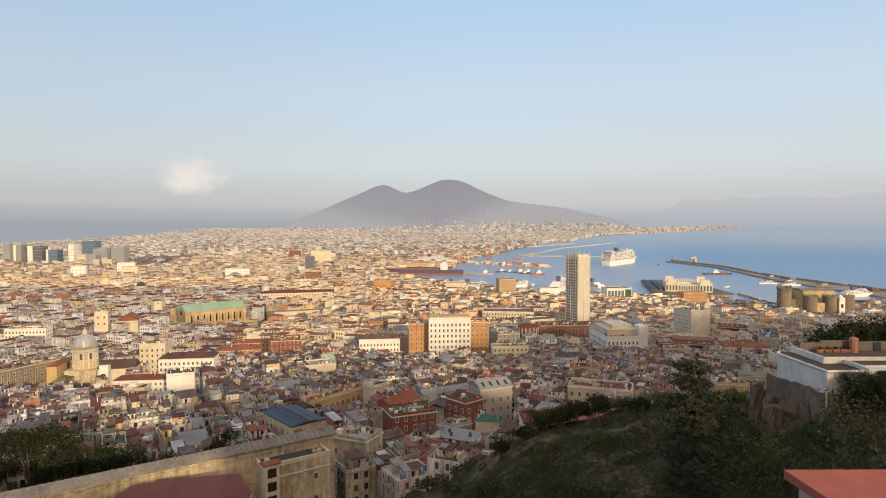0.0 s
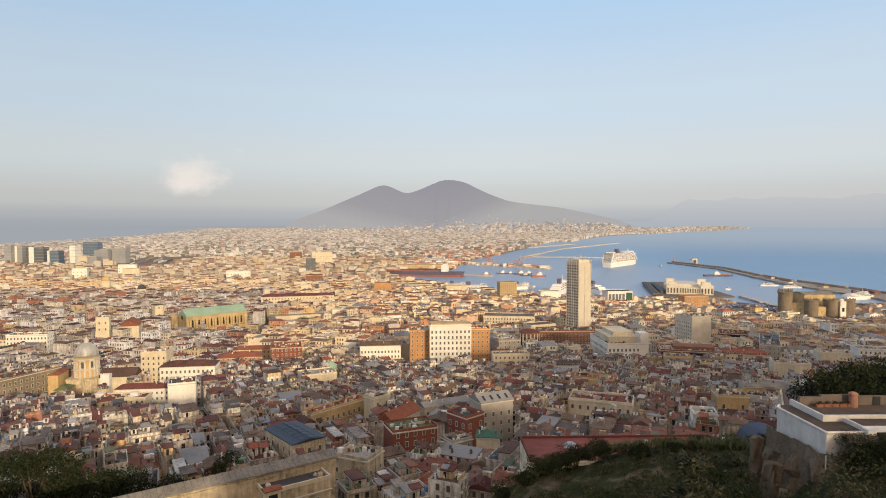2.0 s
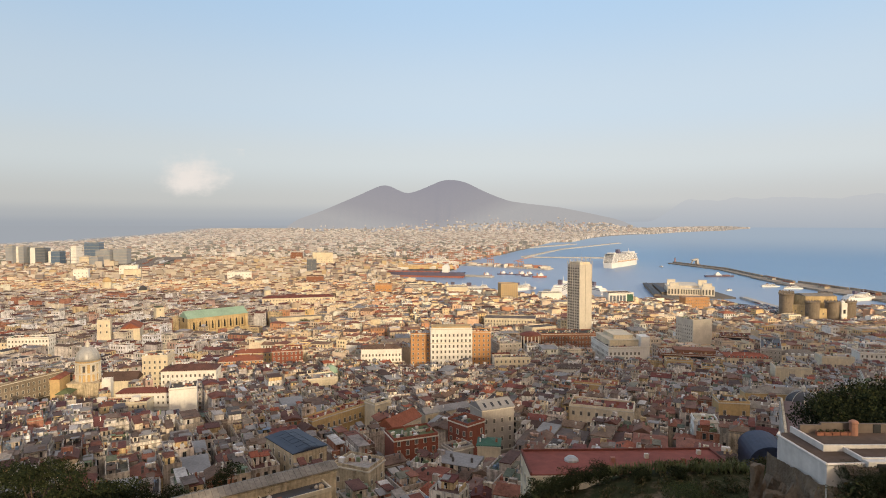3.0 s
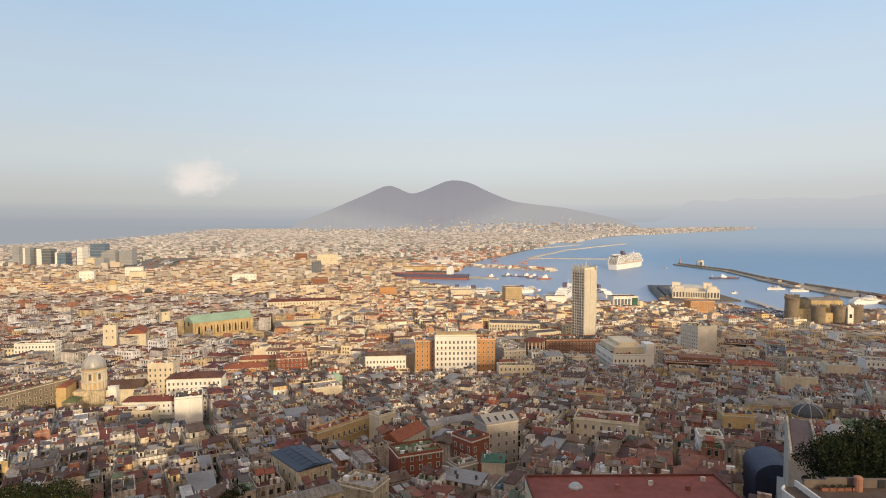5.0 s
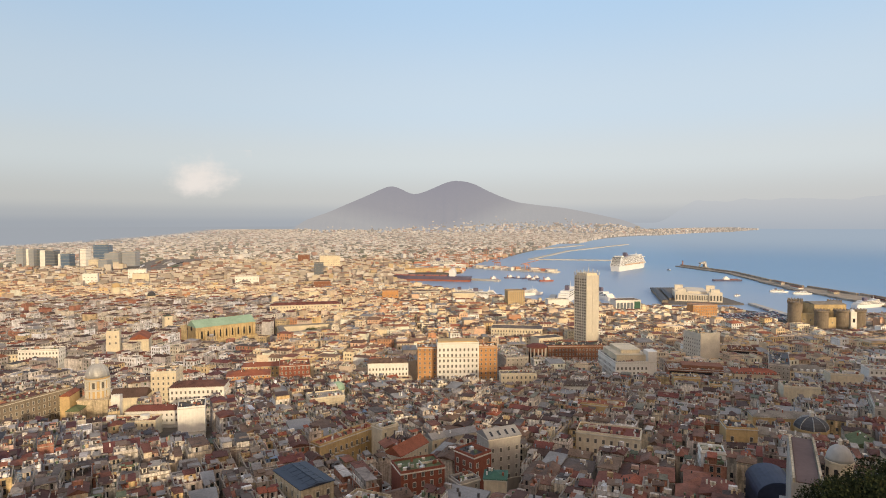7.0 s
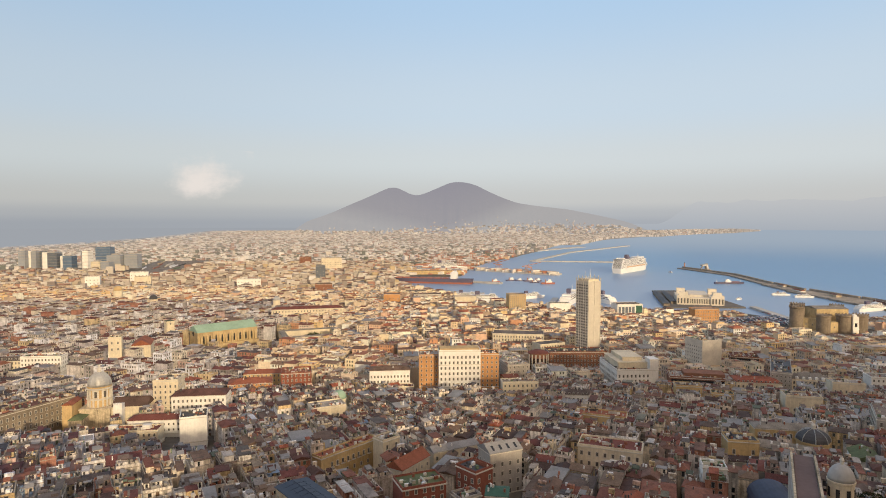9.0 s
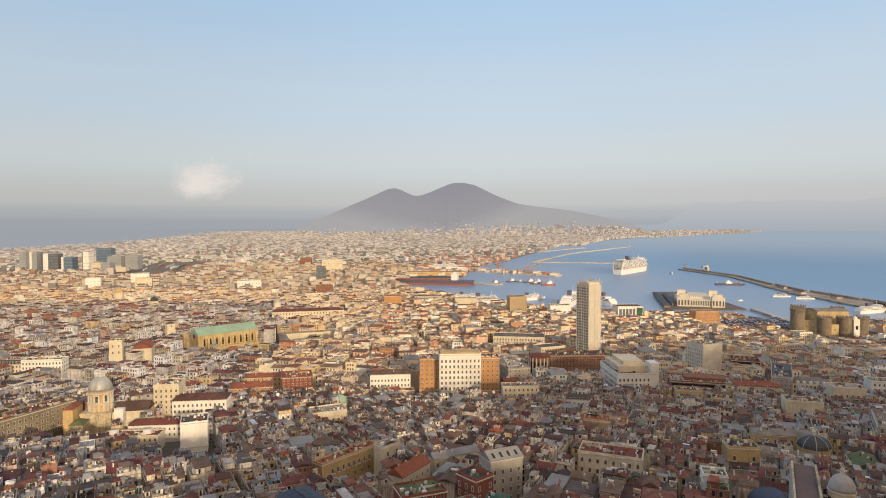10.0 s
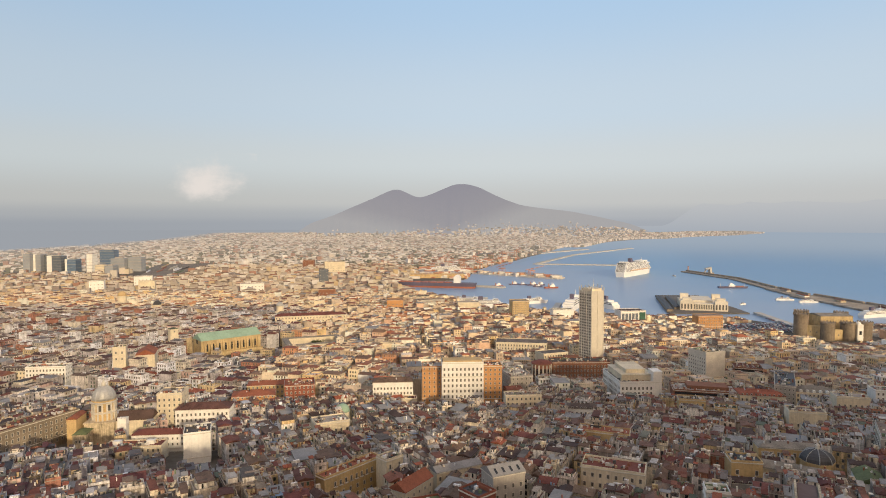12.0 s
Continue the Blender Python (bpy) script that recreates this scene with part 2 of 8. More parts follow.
# duller light painted in: bluer, darker palette copies for the historic centre
for part_of, colours, grain_size in (("wall", PLASTER, 0.9), ("tile", TILES, 0.7), ("flat", FLATS, 1.1)):
    M[part_of, "west"] = material("greyish_%s" % part_of, [(0.88 * r, 0.935 * g, min(0.8, 1.065 * b)) for r, g, b in colours], 0.9, "island", 0.6, grain_size, 1.0 if part_of == "wall" else 0.0)
# outer city palettes narrowed and paled in place of haze
HAZED = [tuple(0.66 * c + 0.20 * m for c, m in zip(col, (0.44, 0.42, 0.39))) for col in PLASTER]
M["wall", "outer"] = material("hazed_plaster", HAZED, 0.9, "island", 0.2, 4.0)
M["tile", "outer"] = material("hazed_tiles", [tuple(0.6 * c + 0.4 * m for c, m in zip(col, (0.36, 0.28, 0.21))) for col in TILES], 0.9, "island", 0.2, 4.0)
M["flat", "outer"] = material("hazed_terraces", [tuple(0.6 * c + 0.32 * m for c, m in zip(col, (0.36, 0.34, 0.31))) for col in FLATS], 0.9, "island", 0.2, 4.0)
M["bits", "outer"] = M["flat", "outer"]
# mid-town palettes lifted and yellowed for haze and the warm glow there
M["wall", "mid"] = material("glow_tinted_plaster", [tuple(min(0.82, 1.0 * c + 0.20 * m) for c, m in zip(col, (0.76, 0.53, 0.26))) for col in PLASTER], 0.9, "island", 0.3, 1.6, 0.6)
M["tile", "mid"] = material("hazed_brown_tiles", [tuple(0.95 * c + 0.17 * m for c, m in zip(col, (0.40, 0.24, 0.16))) for col in TILES], 0.88, "island", 0.35, 1.2)
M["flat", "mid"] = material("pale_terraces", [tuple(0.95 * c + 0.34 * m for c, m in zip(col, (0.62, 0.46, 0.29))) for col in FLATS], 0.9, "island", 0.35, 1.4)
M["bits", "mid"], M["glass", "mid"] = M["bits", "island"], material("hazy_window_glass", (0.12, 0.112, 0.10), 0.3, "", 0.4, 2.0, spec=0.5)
M["towerwall"] = material("greyish_tower_render", (0.58, 0.54, 0.46), 0.85, "", 0.15, 2.5, 0.3)
M["metal"] = material("sheet_metal_roof", (0.28, 0.27, 0.26), 0.7, "", 0.35, 0.9)
M["glass"] = material("window_glass", (0.035, 0.038, 0.042), 0.25, "", 0.4, 2.0, spec=0.5)
# glass paled in place of the haze before it
M["glass", "island"] = material("hazed_window_glass", (0.085, 0.082, 0.08), 0.3, "", 0.4, 2.0, spec=0.5)
M["trim", "object"] = M["trim", "island"] = material("weathered_stone_trim", (0.36, 0.32, 0.27), 0.9, "", 0.35, 0.6)
M["trim"] = material("pale_stone_trim", (0.62, 0.58, 0.50), 0.85, "", 0.25, 0.8)
M["shutter"] = material("painted_shutters", [(0.06, 0.09, 0.06), (0.16, 0.10, 0.06), (0.30, 0.28, 0.25), (0.05, 0.06, 0.05)], 0.6, "island", 0.3, 0.5)
M["white"] = material("white_plaster", (0.80, 0.78, 0.73), 0.85, "", 0.16, 1.6, 0.6)
M["cream"] = material("cream_plaster", (0.68, 0.60, 0.45), 0.88, "", 0.25, 1.5, 0.7)
M["grey"] = material("grey_render", (0.42, 0.39, 0.35), 0.9, "", 0.25, 1.6, 0.6)
# plaster colour darkened for the shade on the street front; pier sheds share it
M["darkwall"] = material("darkened_plaster", (0.27, 0.225, 0.17), 0.92, "", 0.35, 1.8, 0.8)
M["ochre"] = material("yellow_ochre_plaster", (0.56, 0.405, 0.205), 0.88, "", 0.28, 1.4, 0.7)
M["orange"] = material("orange_plaster", (0.52, 0.28, 0.125), 0.88, "", 0.25, 1.5, 0.5)
M["red"] = material("faded_red_plaster", (0.26, 0.092, 0.062), 0.88, "", 0.3, 1.4, 0.7)
M["brick"] = material("brown_brickwork", (0.26, 0.125, 0.08), 0.9, "", 0.3, 0.9, 0.3)
M["tuff"] = material("yellow_tuff_stone", (0.52, 0.40, 0.22), 0.95, "", 0.42, 1.6, 0.6, bump=0.6, relief=0.4)
M["fort"] = material("weathered_fortress_stone", (0.25, 0.205, 0.155), 0.95, "", 0.42, 2.4, 0.7, bump=0.6, relief=0.6)
M["marble"] = material("white_marble", (0.78, 0.76, 0.70), 0.6, "", 0.12, 0.8)
M["copper"] = material("green_copper_sheet", (0.30, 0.43, 0.32), 0.75, "", 0.25, 2.5, 0.4)
M["lead"] = material("grey_lead_sheet", (0.44, 0.44, 0.43), 0.5, "", 0.28, 1.4, 0.5, metal=0.3)
M["slate"] = material("dark_slate", (0.075, 0.075, 0.08), 0.6, "", 0.35, 1.0)
M["redroof"] = material("red_painted_terrace", (0.185, 0.064, 0.047), 0.85, "", 0.42, 1.8)
M["tiles"] = material("terracotta_tiles", (0.30, 0.105, 0.058), 0.85, "", 0.4, 0.8, bump=0.5, relief=0.15)
M["stained"] = material("stained_old_plaster", (0.56, 0.47, 0.33), 0.92, "", 0.62, 2.0, 0.8, bump=0.3, relief=0.2)
M["concrete"] = material("bluish_concrete", (0.30, 0.32, 0.35), 0.8, "", 0.2, 5.0)
M["greytiles"] = material("mossy_grey_tiles", (0.26, 0.235, 0.20), 0.9, "", 0.5, 0.8, bump=0.7, relief=0.2)
M["greenroof"] = material("green_coated_roof", (0.13, 0.155, 0.075), 0.9, "", 0.4, 1.4)
M["teal"] = material("teal_coated_roof", (0.06, 0.14, 0.10), 0.85, "", 0.3, 1.2)
M["blue"] = material("dark_blue_sheeting", (0.05, 0.06, 0.098), 0.6, "", 0.35, 1.6)
M["solar"] = material("solar_glass", (0.028, 0.036, 0.06), 0.55, "", 0.25, 1.2, spec=0.6)
M["asphalt"] = material("asphalt", (0.07, 0.068, 0.066), 0.9, "", 0.3, 2.5)
M["quay"] = material("quay_concrete", (0.50, 0.48, 0.44), 0.9, "", 0.3, 4.0)
M["rock"] = material("breakwater_rock", (0.37, 0.32, 0.26), 0.95, "", 0.5, 3.0, bump=0.8, relief=1.0)
M["cliff"] = material("tuff_cliff", (0.20, 0.155, 0.11), 0.95, "", 0.5, 1.2, 0.4, bump=0.9, relief=0.5)
M["hull"] = material("white_ship_paint", (0.82, 0.81, 0.78), 0.45, "", 0.1, 5.0)
M["navy"] = material("dark_blue_ship_paint", (0.13, 0.115, 0.165), 0.5, "", 0.2, 5.0)
M["redhull"] = material("red_ship_paint", (0.36, 0.14, 0.095), 0.55, "", 0.25, 4.0)
M["crane"] = material("orange_crane_paint", (0.46, 0.24, 0.16), 0.6, "", 0.2, 3.0)
M["towerglass"] = material("blue_curtain_wall", (0.12, 0.18, 0.27), 0.3, "", 0.25, 9.0, spec=0.6)
M["darkglass"] = material("dark_curtain_wall", (0.12, 0.14, 0.17), 0.3, "", 0.25, 9.0, spec=0.6)
M["bark"] = material("bark", (0.10, 0.075, 0.05), 0.95, "", 0.4, 0.4)
M["leaf"] = material("dark_evergreen_leaves", [(0.041, 0.061, 0.024), (0.061, 0.081, 0.030), (0.030, 0.046, 0.022), (0.074, 0.088, 0.035)], 0.7, "island", 0.4, 0.6, spec=0.08)
M["ballast"] = material("rail_ballast", (0.27, 0.235, 0.20), 0.95, "", 0.4, 5.0)
M["dense"] = material("deep_green_leaves", [(0.025, 0.035, 0.018), (0.040, 0.050, 0.023), (0.019, 0.028, 0.016), (0.050, 0.056, 0.026)], 0.85, "island", 0.4, 0.6, spec=0.04)
M["darkbark"] = material("dark_bark", (0.045, 0.036, 0.026), 0.95, "", 0.4, 0.4)
M["needle"] = material("pine_needles", [(0.034, 0.040, 0.021), (0.048, 0.052, 0.027), (0.025, 0.031, 0.017)], 0.7, "island", 0.4, 0.6)
M["scrub"] = material("dry_scrub_leaves", [(0.078, 0.082, 0.036), (0.052, 0.064, 0.028), (0.115, 0.098, 0.050), (0.145, 0.112, 0.068), (0.044, 0.056, 0.026), (0.060, 0.068, 0.030)], 0.85, "island", 0.4, 0.6, spec=0.08)
M["flower"] = material("pale_agave_leaves", [(0.12, 0.15, 0.06), (0.16, 0.17, 0.08)], 0.7, "island", 0.3, 0.5)

# soil, streets and far fields of the one ground sheet
gm = material("ground_earth", (0.13, 0.115, 0.095), 0.95, "", 0.45, 6.0)
M["ground"] = gm
M["soil"] = material("grassy_soil", (0.048, 0.046, 0.026), 0.95, "", 0.4, 0.5, bump=0.8, relief=0.4, spec=0.05)
# dry earth showing between the grass
gt = M["soil"].node_tree
gn = node(gt, "ShaderNodeTexNoise", Scale=0.22, Detail=7.0, Roughness=0.72)
gt.links.new(gt.nodes.new("ShaderNodeNewGeometry").outputs["Position"], gn.inputs["Vector"])
gr = gt.nodes.new("ShaderNodeValToRGB")
gr.color_ramp.elements[0].position, gr.color_ramp.elements[0].color = 0.36, (0.036, 0.044, 0.019, 1)
gr.color_ramp.elements[1].position, gr.color_ramp.elements[1].color = 0.68, (0.22, 0.17, 0.11, 1)
gr.color_ramp.elements.new(0.50).color = (0.052, 0.054, 0.026, 1)
gr.color_ramp.elements.new(0.58).color = (0.13, 0.105, 0.065, 1)
gt.links.new(gn.outputs[0], gr.inputs[0])
for n_ in gt.nodes:
    if n_.bl_idname == "ShaderNodeMix":
        gt.links.new(gr.outputs[0], n_.inputs[6])

# the sea
sea_mt = bpy.data.materials.new("sea_water")
sea_mt.use_nodes = True
st = sea_mt.node_tree
sb = st.nodes["Principled BSDF"]
sb.inputs["Base Color"].default_value = (0.15, 0.30, 0.54, 1)
sb.inputs["Roughness"].default_value = 0.32
sb.inputs["IOR"].default_value = 1.33
sn = node(st, "ShaderNodeTexNoise", Scale=0.06, Detail=6.0, Roughness=0.7)
st.links.new(st.nodes.new("ShaderNodeNewGeometry").outputs["Position"], sn.inputs["Vector"])
sbump = node(st, "ShaderNodeBump", Strength=0.12, Distance=1.0)
st.links.new(sn.outputs[0], sbump.inputs["Height"])
st.links.new(sbump.outputs[0], sb.inputs["Normal"])
M["sea"] = sea_mt
# painted sky reflection: paler base colour inside the harbour, deep blue outside the mole
sp = st.nodes.new("ShaderNodeVectorMath")
sp.operation = "DOT_PRODUCT"
sp.inputs[1].default_value = (1.0, 0.25, 0.0)
st.links.new(st.nodes.new("ShaderNodeNewGeometry").outputs["Position"], sp.inputs[0])
sw = node(st, "ShaderNodeTexNoise", Scale=0.004, Detail=4.0)
st.links.new(st.nodes.new("ShaderNodeNewGeometry").outputs["Position"], sw.inputs["Vector"])
sq = st.nodes.new("ShaderNodeMath")
sq.operation = "MULTIPLY_ADD"
sq.inputs[1].default_value = 500.0
st.links.new(sw.outputs[0], sq.inputs[0])
st.links.new(sp.outputs["Value"], sq.inputs[2])
sm = st.nodes.new("ShaderNodeMapRange")
sm.interpolation_type = "SMOOTHSTEP"
sm.inputs[1].default_value, sm.inputs[2].default_value = 1150, 1900
st.links.new(sq.outputs[0], sm.inputs[0])
sc = st.nodes.new("ShaderNodeMix")
sc.data_type = "RGBA"
sc.inputs[6].default_value, sc.inputs[7].default_value = (0.25, 0.345, 0.50, 1), (0.13, 0.29, 0.51, 1)
st.links.new(sm.outputs[0], sc.inputs[0])
st.links.new(sc.outputs[2], sb.inputs["Base Color"])
# painted haze: the sea fades to an emissive air colour with distance
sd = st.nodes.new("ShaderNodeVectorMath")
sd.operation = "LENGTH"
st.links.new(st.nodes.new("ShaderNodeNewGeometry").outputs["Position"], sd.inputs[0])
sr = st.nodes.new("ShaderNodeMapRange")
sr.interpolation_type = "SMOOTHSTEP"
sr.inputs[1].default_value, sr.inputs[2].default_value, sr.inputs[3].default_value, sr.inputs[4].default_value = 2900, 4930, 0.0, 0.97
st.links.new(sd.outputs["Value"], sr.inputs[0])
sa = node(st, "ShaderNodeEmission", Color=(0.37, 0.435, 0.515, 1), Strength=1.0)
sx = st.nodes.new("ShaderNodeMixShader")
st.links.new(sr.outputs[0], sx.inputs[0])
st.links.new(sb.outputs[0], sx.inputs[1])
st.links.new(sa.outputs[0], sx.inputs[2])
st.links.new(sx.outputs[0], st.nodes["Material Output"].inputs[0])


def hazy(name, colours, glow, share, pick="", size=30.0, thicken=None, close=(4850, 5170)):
    """Distance with evening haze painted in: its own colour plus emission for the air.
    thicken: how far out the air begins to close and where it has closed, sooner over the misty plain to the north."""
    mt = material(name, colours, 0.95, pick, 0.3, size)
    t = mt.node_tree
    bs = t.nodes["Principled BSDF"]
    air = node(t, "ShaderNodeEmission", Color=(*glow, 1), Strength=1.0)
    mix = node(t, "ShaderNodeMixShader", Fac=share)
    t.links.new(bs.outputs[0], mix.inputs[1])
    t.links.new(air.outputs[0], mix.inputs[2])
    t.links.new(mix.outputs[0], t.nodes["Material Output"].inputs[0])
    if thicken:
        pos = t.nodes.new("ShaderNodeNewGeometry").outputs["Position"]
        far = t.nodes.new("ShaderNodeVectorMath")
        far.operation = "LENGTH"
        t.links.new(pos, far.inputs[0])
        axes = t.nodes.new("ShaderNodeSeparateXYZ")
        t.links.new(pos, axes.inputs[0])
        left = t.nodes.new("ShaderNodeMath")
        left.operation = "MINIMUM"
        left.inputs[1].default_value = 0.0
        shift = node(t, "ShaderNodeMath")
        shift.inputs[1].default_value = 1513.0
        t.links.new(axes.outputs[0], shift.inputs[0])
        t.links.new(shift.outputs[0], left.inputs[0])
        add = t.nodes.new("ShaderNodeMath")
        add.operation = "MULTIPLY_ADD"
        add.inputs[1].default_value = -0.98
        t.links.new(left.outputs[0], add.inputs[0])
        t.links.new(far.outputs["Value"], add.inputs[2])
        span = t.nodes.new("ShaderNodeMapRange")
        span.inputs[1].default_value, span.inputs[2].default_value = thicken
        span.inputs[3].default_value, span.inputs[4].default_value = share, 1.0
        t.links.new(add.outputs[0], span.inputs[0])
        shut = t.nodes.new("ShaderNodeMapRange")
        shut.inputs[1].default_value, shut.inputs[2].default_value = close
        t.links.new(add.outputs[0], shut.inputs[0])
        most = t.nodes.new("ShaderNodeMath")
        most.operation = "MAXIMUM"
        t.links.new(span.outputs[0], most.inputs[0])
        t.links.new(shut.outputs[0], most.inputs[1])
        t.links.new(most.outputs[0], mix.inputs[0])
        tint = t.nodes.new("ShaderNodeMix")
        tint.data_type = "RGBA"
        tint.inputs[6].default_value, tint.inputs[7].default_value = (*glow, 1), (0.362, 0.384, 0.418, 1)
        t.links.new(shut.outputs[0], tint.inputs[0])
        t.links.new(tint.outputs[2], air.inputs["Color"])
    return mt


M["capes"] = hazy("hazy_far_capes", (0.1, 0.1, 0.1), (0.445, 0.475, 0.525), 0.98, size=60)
# haze painted over the far capes and their feet: emission graded by height
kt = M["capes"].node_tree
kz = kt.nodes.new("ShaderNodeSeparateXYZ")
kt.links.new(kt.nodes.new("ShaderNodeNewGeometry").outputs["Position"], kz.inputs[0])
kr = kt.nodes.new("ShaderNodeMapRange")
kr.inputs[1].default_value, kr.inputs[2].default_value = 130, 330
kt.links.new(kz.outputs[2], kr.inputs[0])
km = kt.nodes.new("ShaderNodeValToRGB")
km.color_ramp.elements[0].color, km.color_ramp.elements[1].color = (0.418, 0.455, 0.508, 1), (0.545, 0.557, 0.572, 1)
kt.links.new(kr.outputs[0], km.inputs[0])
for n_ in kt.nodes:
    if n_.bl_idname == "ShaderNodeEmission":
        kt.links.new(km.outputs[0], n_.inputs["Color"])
# haze over suburbs and plain is emission mixed in, stronger with distance
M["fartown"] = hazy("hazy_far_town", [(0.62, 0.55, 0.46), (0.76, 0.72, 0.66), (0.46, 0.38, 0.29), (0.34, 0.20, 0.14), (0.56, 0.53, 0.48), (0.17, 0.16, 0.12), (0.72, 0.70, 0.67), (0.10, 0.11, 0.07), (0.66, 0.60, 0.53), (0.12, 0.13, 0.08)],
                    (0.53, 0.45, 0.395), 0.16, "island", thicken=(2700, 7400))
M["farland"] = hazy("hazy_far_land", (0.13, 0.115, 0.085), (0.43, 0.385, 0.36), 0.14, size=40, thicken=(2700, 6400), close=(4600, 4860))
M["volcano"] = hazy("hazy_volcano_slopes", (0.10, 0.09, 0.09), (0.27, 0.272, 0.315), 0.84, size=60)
# painted haze: emission colour graded by height, thickest at the volcano's foot
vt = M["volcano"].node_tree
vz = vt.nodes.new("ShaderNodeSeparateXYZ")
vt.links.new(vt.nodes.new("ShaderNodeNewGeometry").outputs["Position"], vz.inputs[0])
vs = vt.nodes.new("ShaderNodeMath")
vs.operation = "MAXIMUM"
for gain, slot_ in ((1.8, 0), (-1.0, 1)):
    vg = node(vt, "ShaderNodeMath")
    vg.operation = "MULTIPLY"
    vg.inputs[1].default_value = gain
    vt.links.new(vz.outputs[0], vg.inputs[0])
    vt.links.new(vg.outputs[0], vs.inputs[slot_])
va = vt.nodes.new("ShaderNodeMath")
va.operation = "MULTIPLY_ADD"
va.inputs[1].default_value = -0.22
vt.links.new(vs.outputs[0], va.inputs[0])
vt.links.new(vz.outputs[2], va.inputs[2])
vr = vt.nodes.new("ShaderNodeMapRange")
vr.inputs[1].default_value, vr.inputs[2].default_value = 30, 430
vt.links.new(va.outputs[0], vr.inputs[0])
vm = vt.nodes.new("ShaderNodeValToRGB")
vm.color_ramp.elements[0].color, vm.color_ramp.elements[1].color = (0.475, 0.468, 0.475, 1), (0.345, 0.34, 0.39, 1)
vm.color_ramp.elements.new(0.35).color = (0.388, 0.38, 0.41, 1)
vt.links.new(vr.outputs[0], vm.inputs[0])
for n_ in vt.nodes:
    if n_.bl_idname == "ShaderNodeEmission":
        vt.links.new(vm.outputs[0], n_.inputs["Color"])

# a soft evening cloud
M["cloud"] = bpy.data.materials.new("soft_cloud")
M["cloud"].use_nodes = True
ct = M["cloud"].node_tree
ct.nodes.clear()
cc = ct.nodes.new("ShaderNodeTexCoord")
cn = node(ct, "ShaderNodeTexNoise", Scale=2.3, Detail=8.0, Roughness=0.66)
ct.links.new(cc.outputs["Object"], cn.inputs["Vector"])
cl = ct.nodes.new("ShaderNodeVectorMath")
cl.operation = "LENGTH"
ct.links.new(cc.outputs["Object"], cl.inputs[0])
cr = ct.nodes.new("ShaderNodeMapRange")
cr.inputs[1].default_value, cr.inputs[2].default_value, cr.inputs[3].default_value, cr.inputs[4].default_value = 0.0, 1.0, 0.50, -0.70
ct.links.new(cl.outputs["Value"], cr.inputs[0])
cz = ct.nodes.new("ShaderNodeVectorMath")
cz.operation = "DOT_PRODUCT"
cz.inputs[1].default_value = (0.24, 0.0, 0.34)
ct.links.new(cc.outputs["Object"], cz.inputs[0])
ck = ct.nodes.new("ShaderNodeMath")
ct.links.new(cr.outputs[0], ck.inputs[0])
ct.links.new(cz.outputs["Value"], ck.inputs[1])
ca = ct.nodes.new("ShaderNodeMath")
ct.links.new(ck.outputs[0], ca.inputs[0])
ct.links.new(cn.outputs[0], ca.inputs[1])
cs = ct.nodes.new("ShaderNodeMapRange")
cs.interpolation_type = "SMOOTHSTEP"
cs.inputs[1].default_value, cs.inputs[2].default_value, cs.inputs[3].default_value, cs.inputs[4].default_value = 0.22, 0.92, 0.0, 0.92
ct.links.new(ca.outputs[0], cs.inputs[0])
ce_ = node(ct, "ShaderNodeEmission", Color=(0.86, 0.79, 0.735, 1), Strength=1.0)
cx = ct.nodes.new("ShaderNodeMixShader")
ct.links.new(cs.outputs[0], cx.inputs[0])
ct.links.new(ct.nodes.new("ShaderNodeBsdfTransparent").outputs[0], cx.inputs[1])
ct.links.new(ce_.outputs[0], cx.inputs[2])
ct.links.new(cx.outputs[0], ct.nodes.new("ShaderNodeOutputMaterial").inputs[0])
M["sea"].node_tree.nodes["Principled BSDF"].inputs["Specular IOR Level"].default_value = 0.4

# ---------------------------------------------------------------- ground, sea, volcano
# Shoreline by bearing (degrees to the right of straight ahead): where the near land ends and where the far shore begins.
SHORE_A = (-5, -4, -2.5, 0, 1.5, 4, 6, 8, 9.5, 12, 15, 17.5, 19, 21, 24.5, 26, 27.5, 29.5, 31, 36, 40, 60, 80, 100, 112)
SHORE_N = (1880, 1760, 1640, 1530, 1430, 1350, 1345, 1345, 1300, 1290, 1285, 1280, 1285, 1310, 1330, 1330, 1300, 1275, 1285, 1380, 1380, 1200, 1000, 900, 700)
FAR_A = (-5, -4, -1, 1.5, 2.6, 4, 6.4, 8.4, 10.6, 12.4, 15, 17.8, 19.5, 23.4, 25.4, 27.6, 28.0, 112)
FAR_D = (1910, 1960, 2010, 2060, 2480, 2780, 3200, 3830, 5150, 5190, 7200, 8700, 9180, 12800, 15000, 24000, 61900, 61900)
SEA_L, SEA_R = -5.0, 112.0


def coast(bearing):
    if SEA_L <= bearing <= SEA_R:
        return lerp(bearing, SHORE_A, SHORE_N), lerp(bearing, FAR_A, FAR_D)
    return 1500.0, 1510.0


def shore_hill(a, d):
    """The low hills behind the far eastern shore."""
    return 75 * smooth(d - coast(a)[1], 0, 1600) * smooth(a, 13, 18) * (1 - smooth(a, 25.0, 28.0))


def land_z(x, y):
    """Ground with the far plain that climbs softly towards the volcano."""
    d = math.hypot(x, y)
    z = ground_z(x, y)
    return z + min(max(0.0, d - 5500), 7000) * 0.006 if y > 0 else z


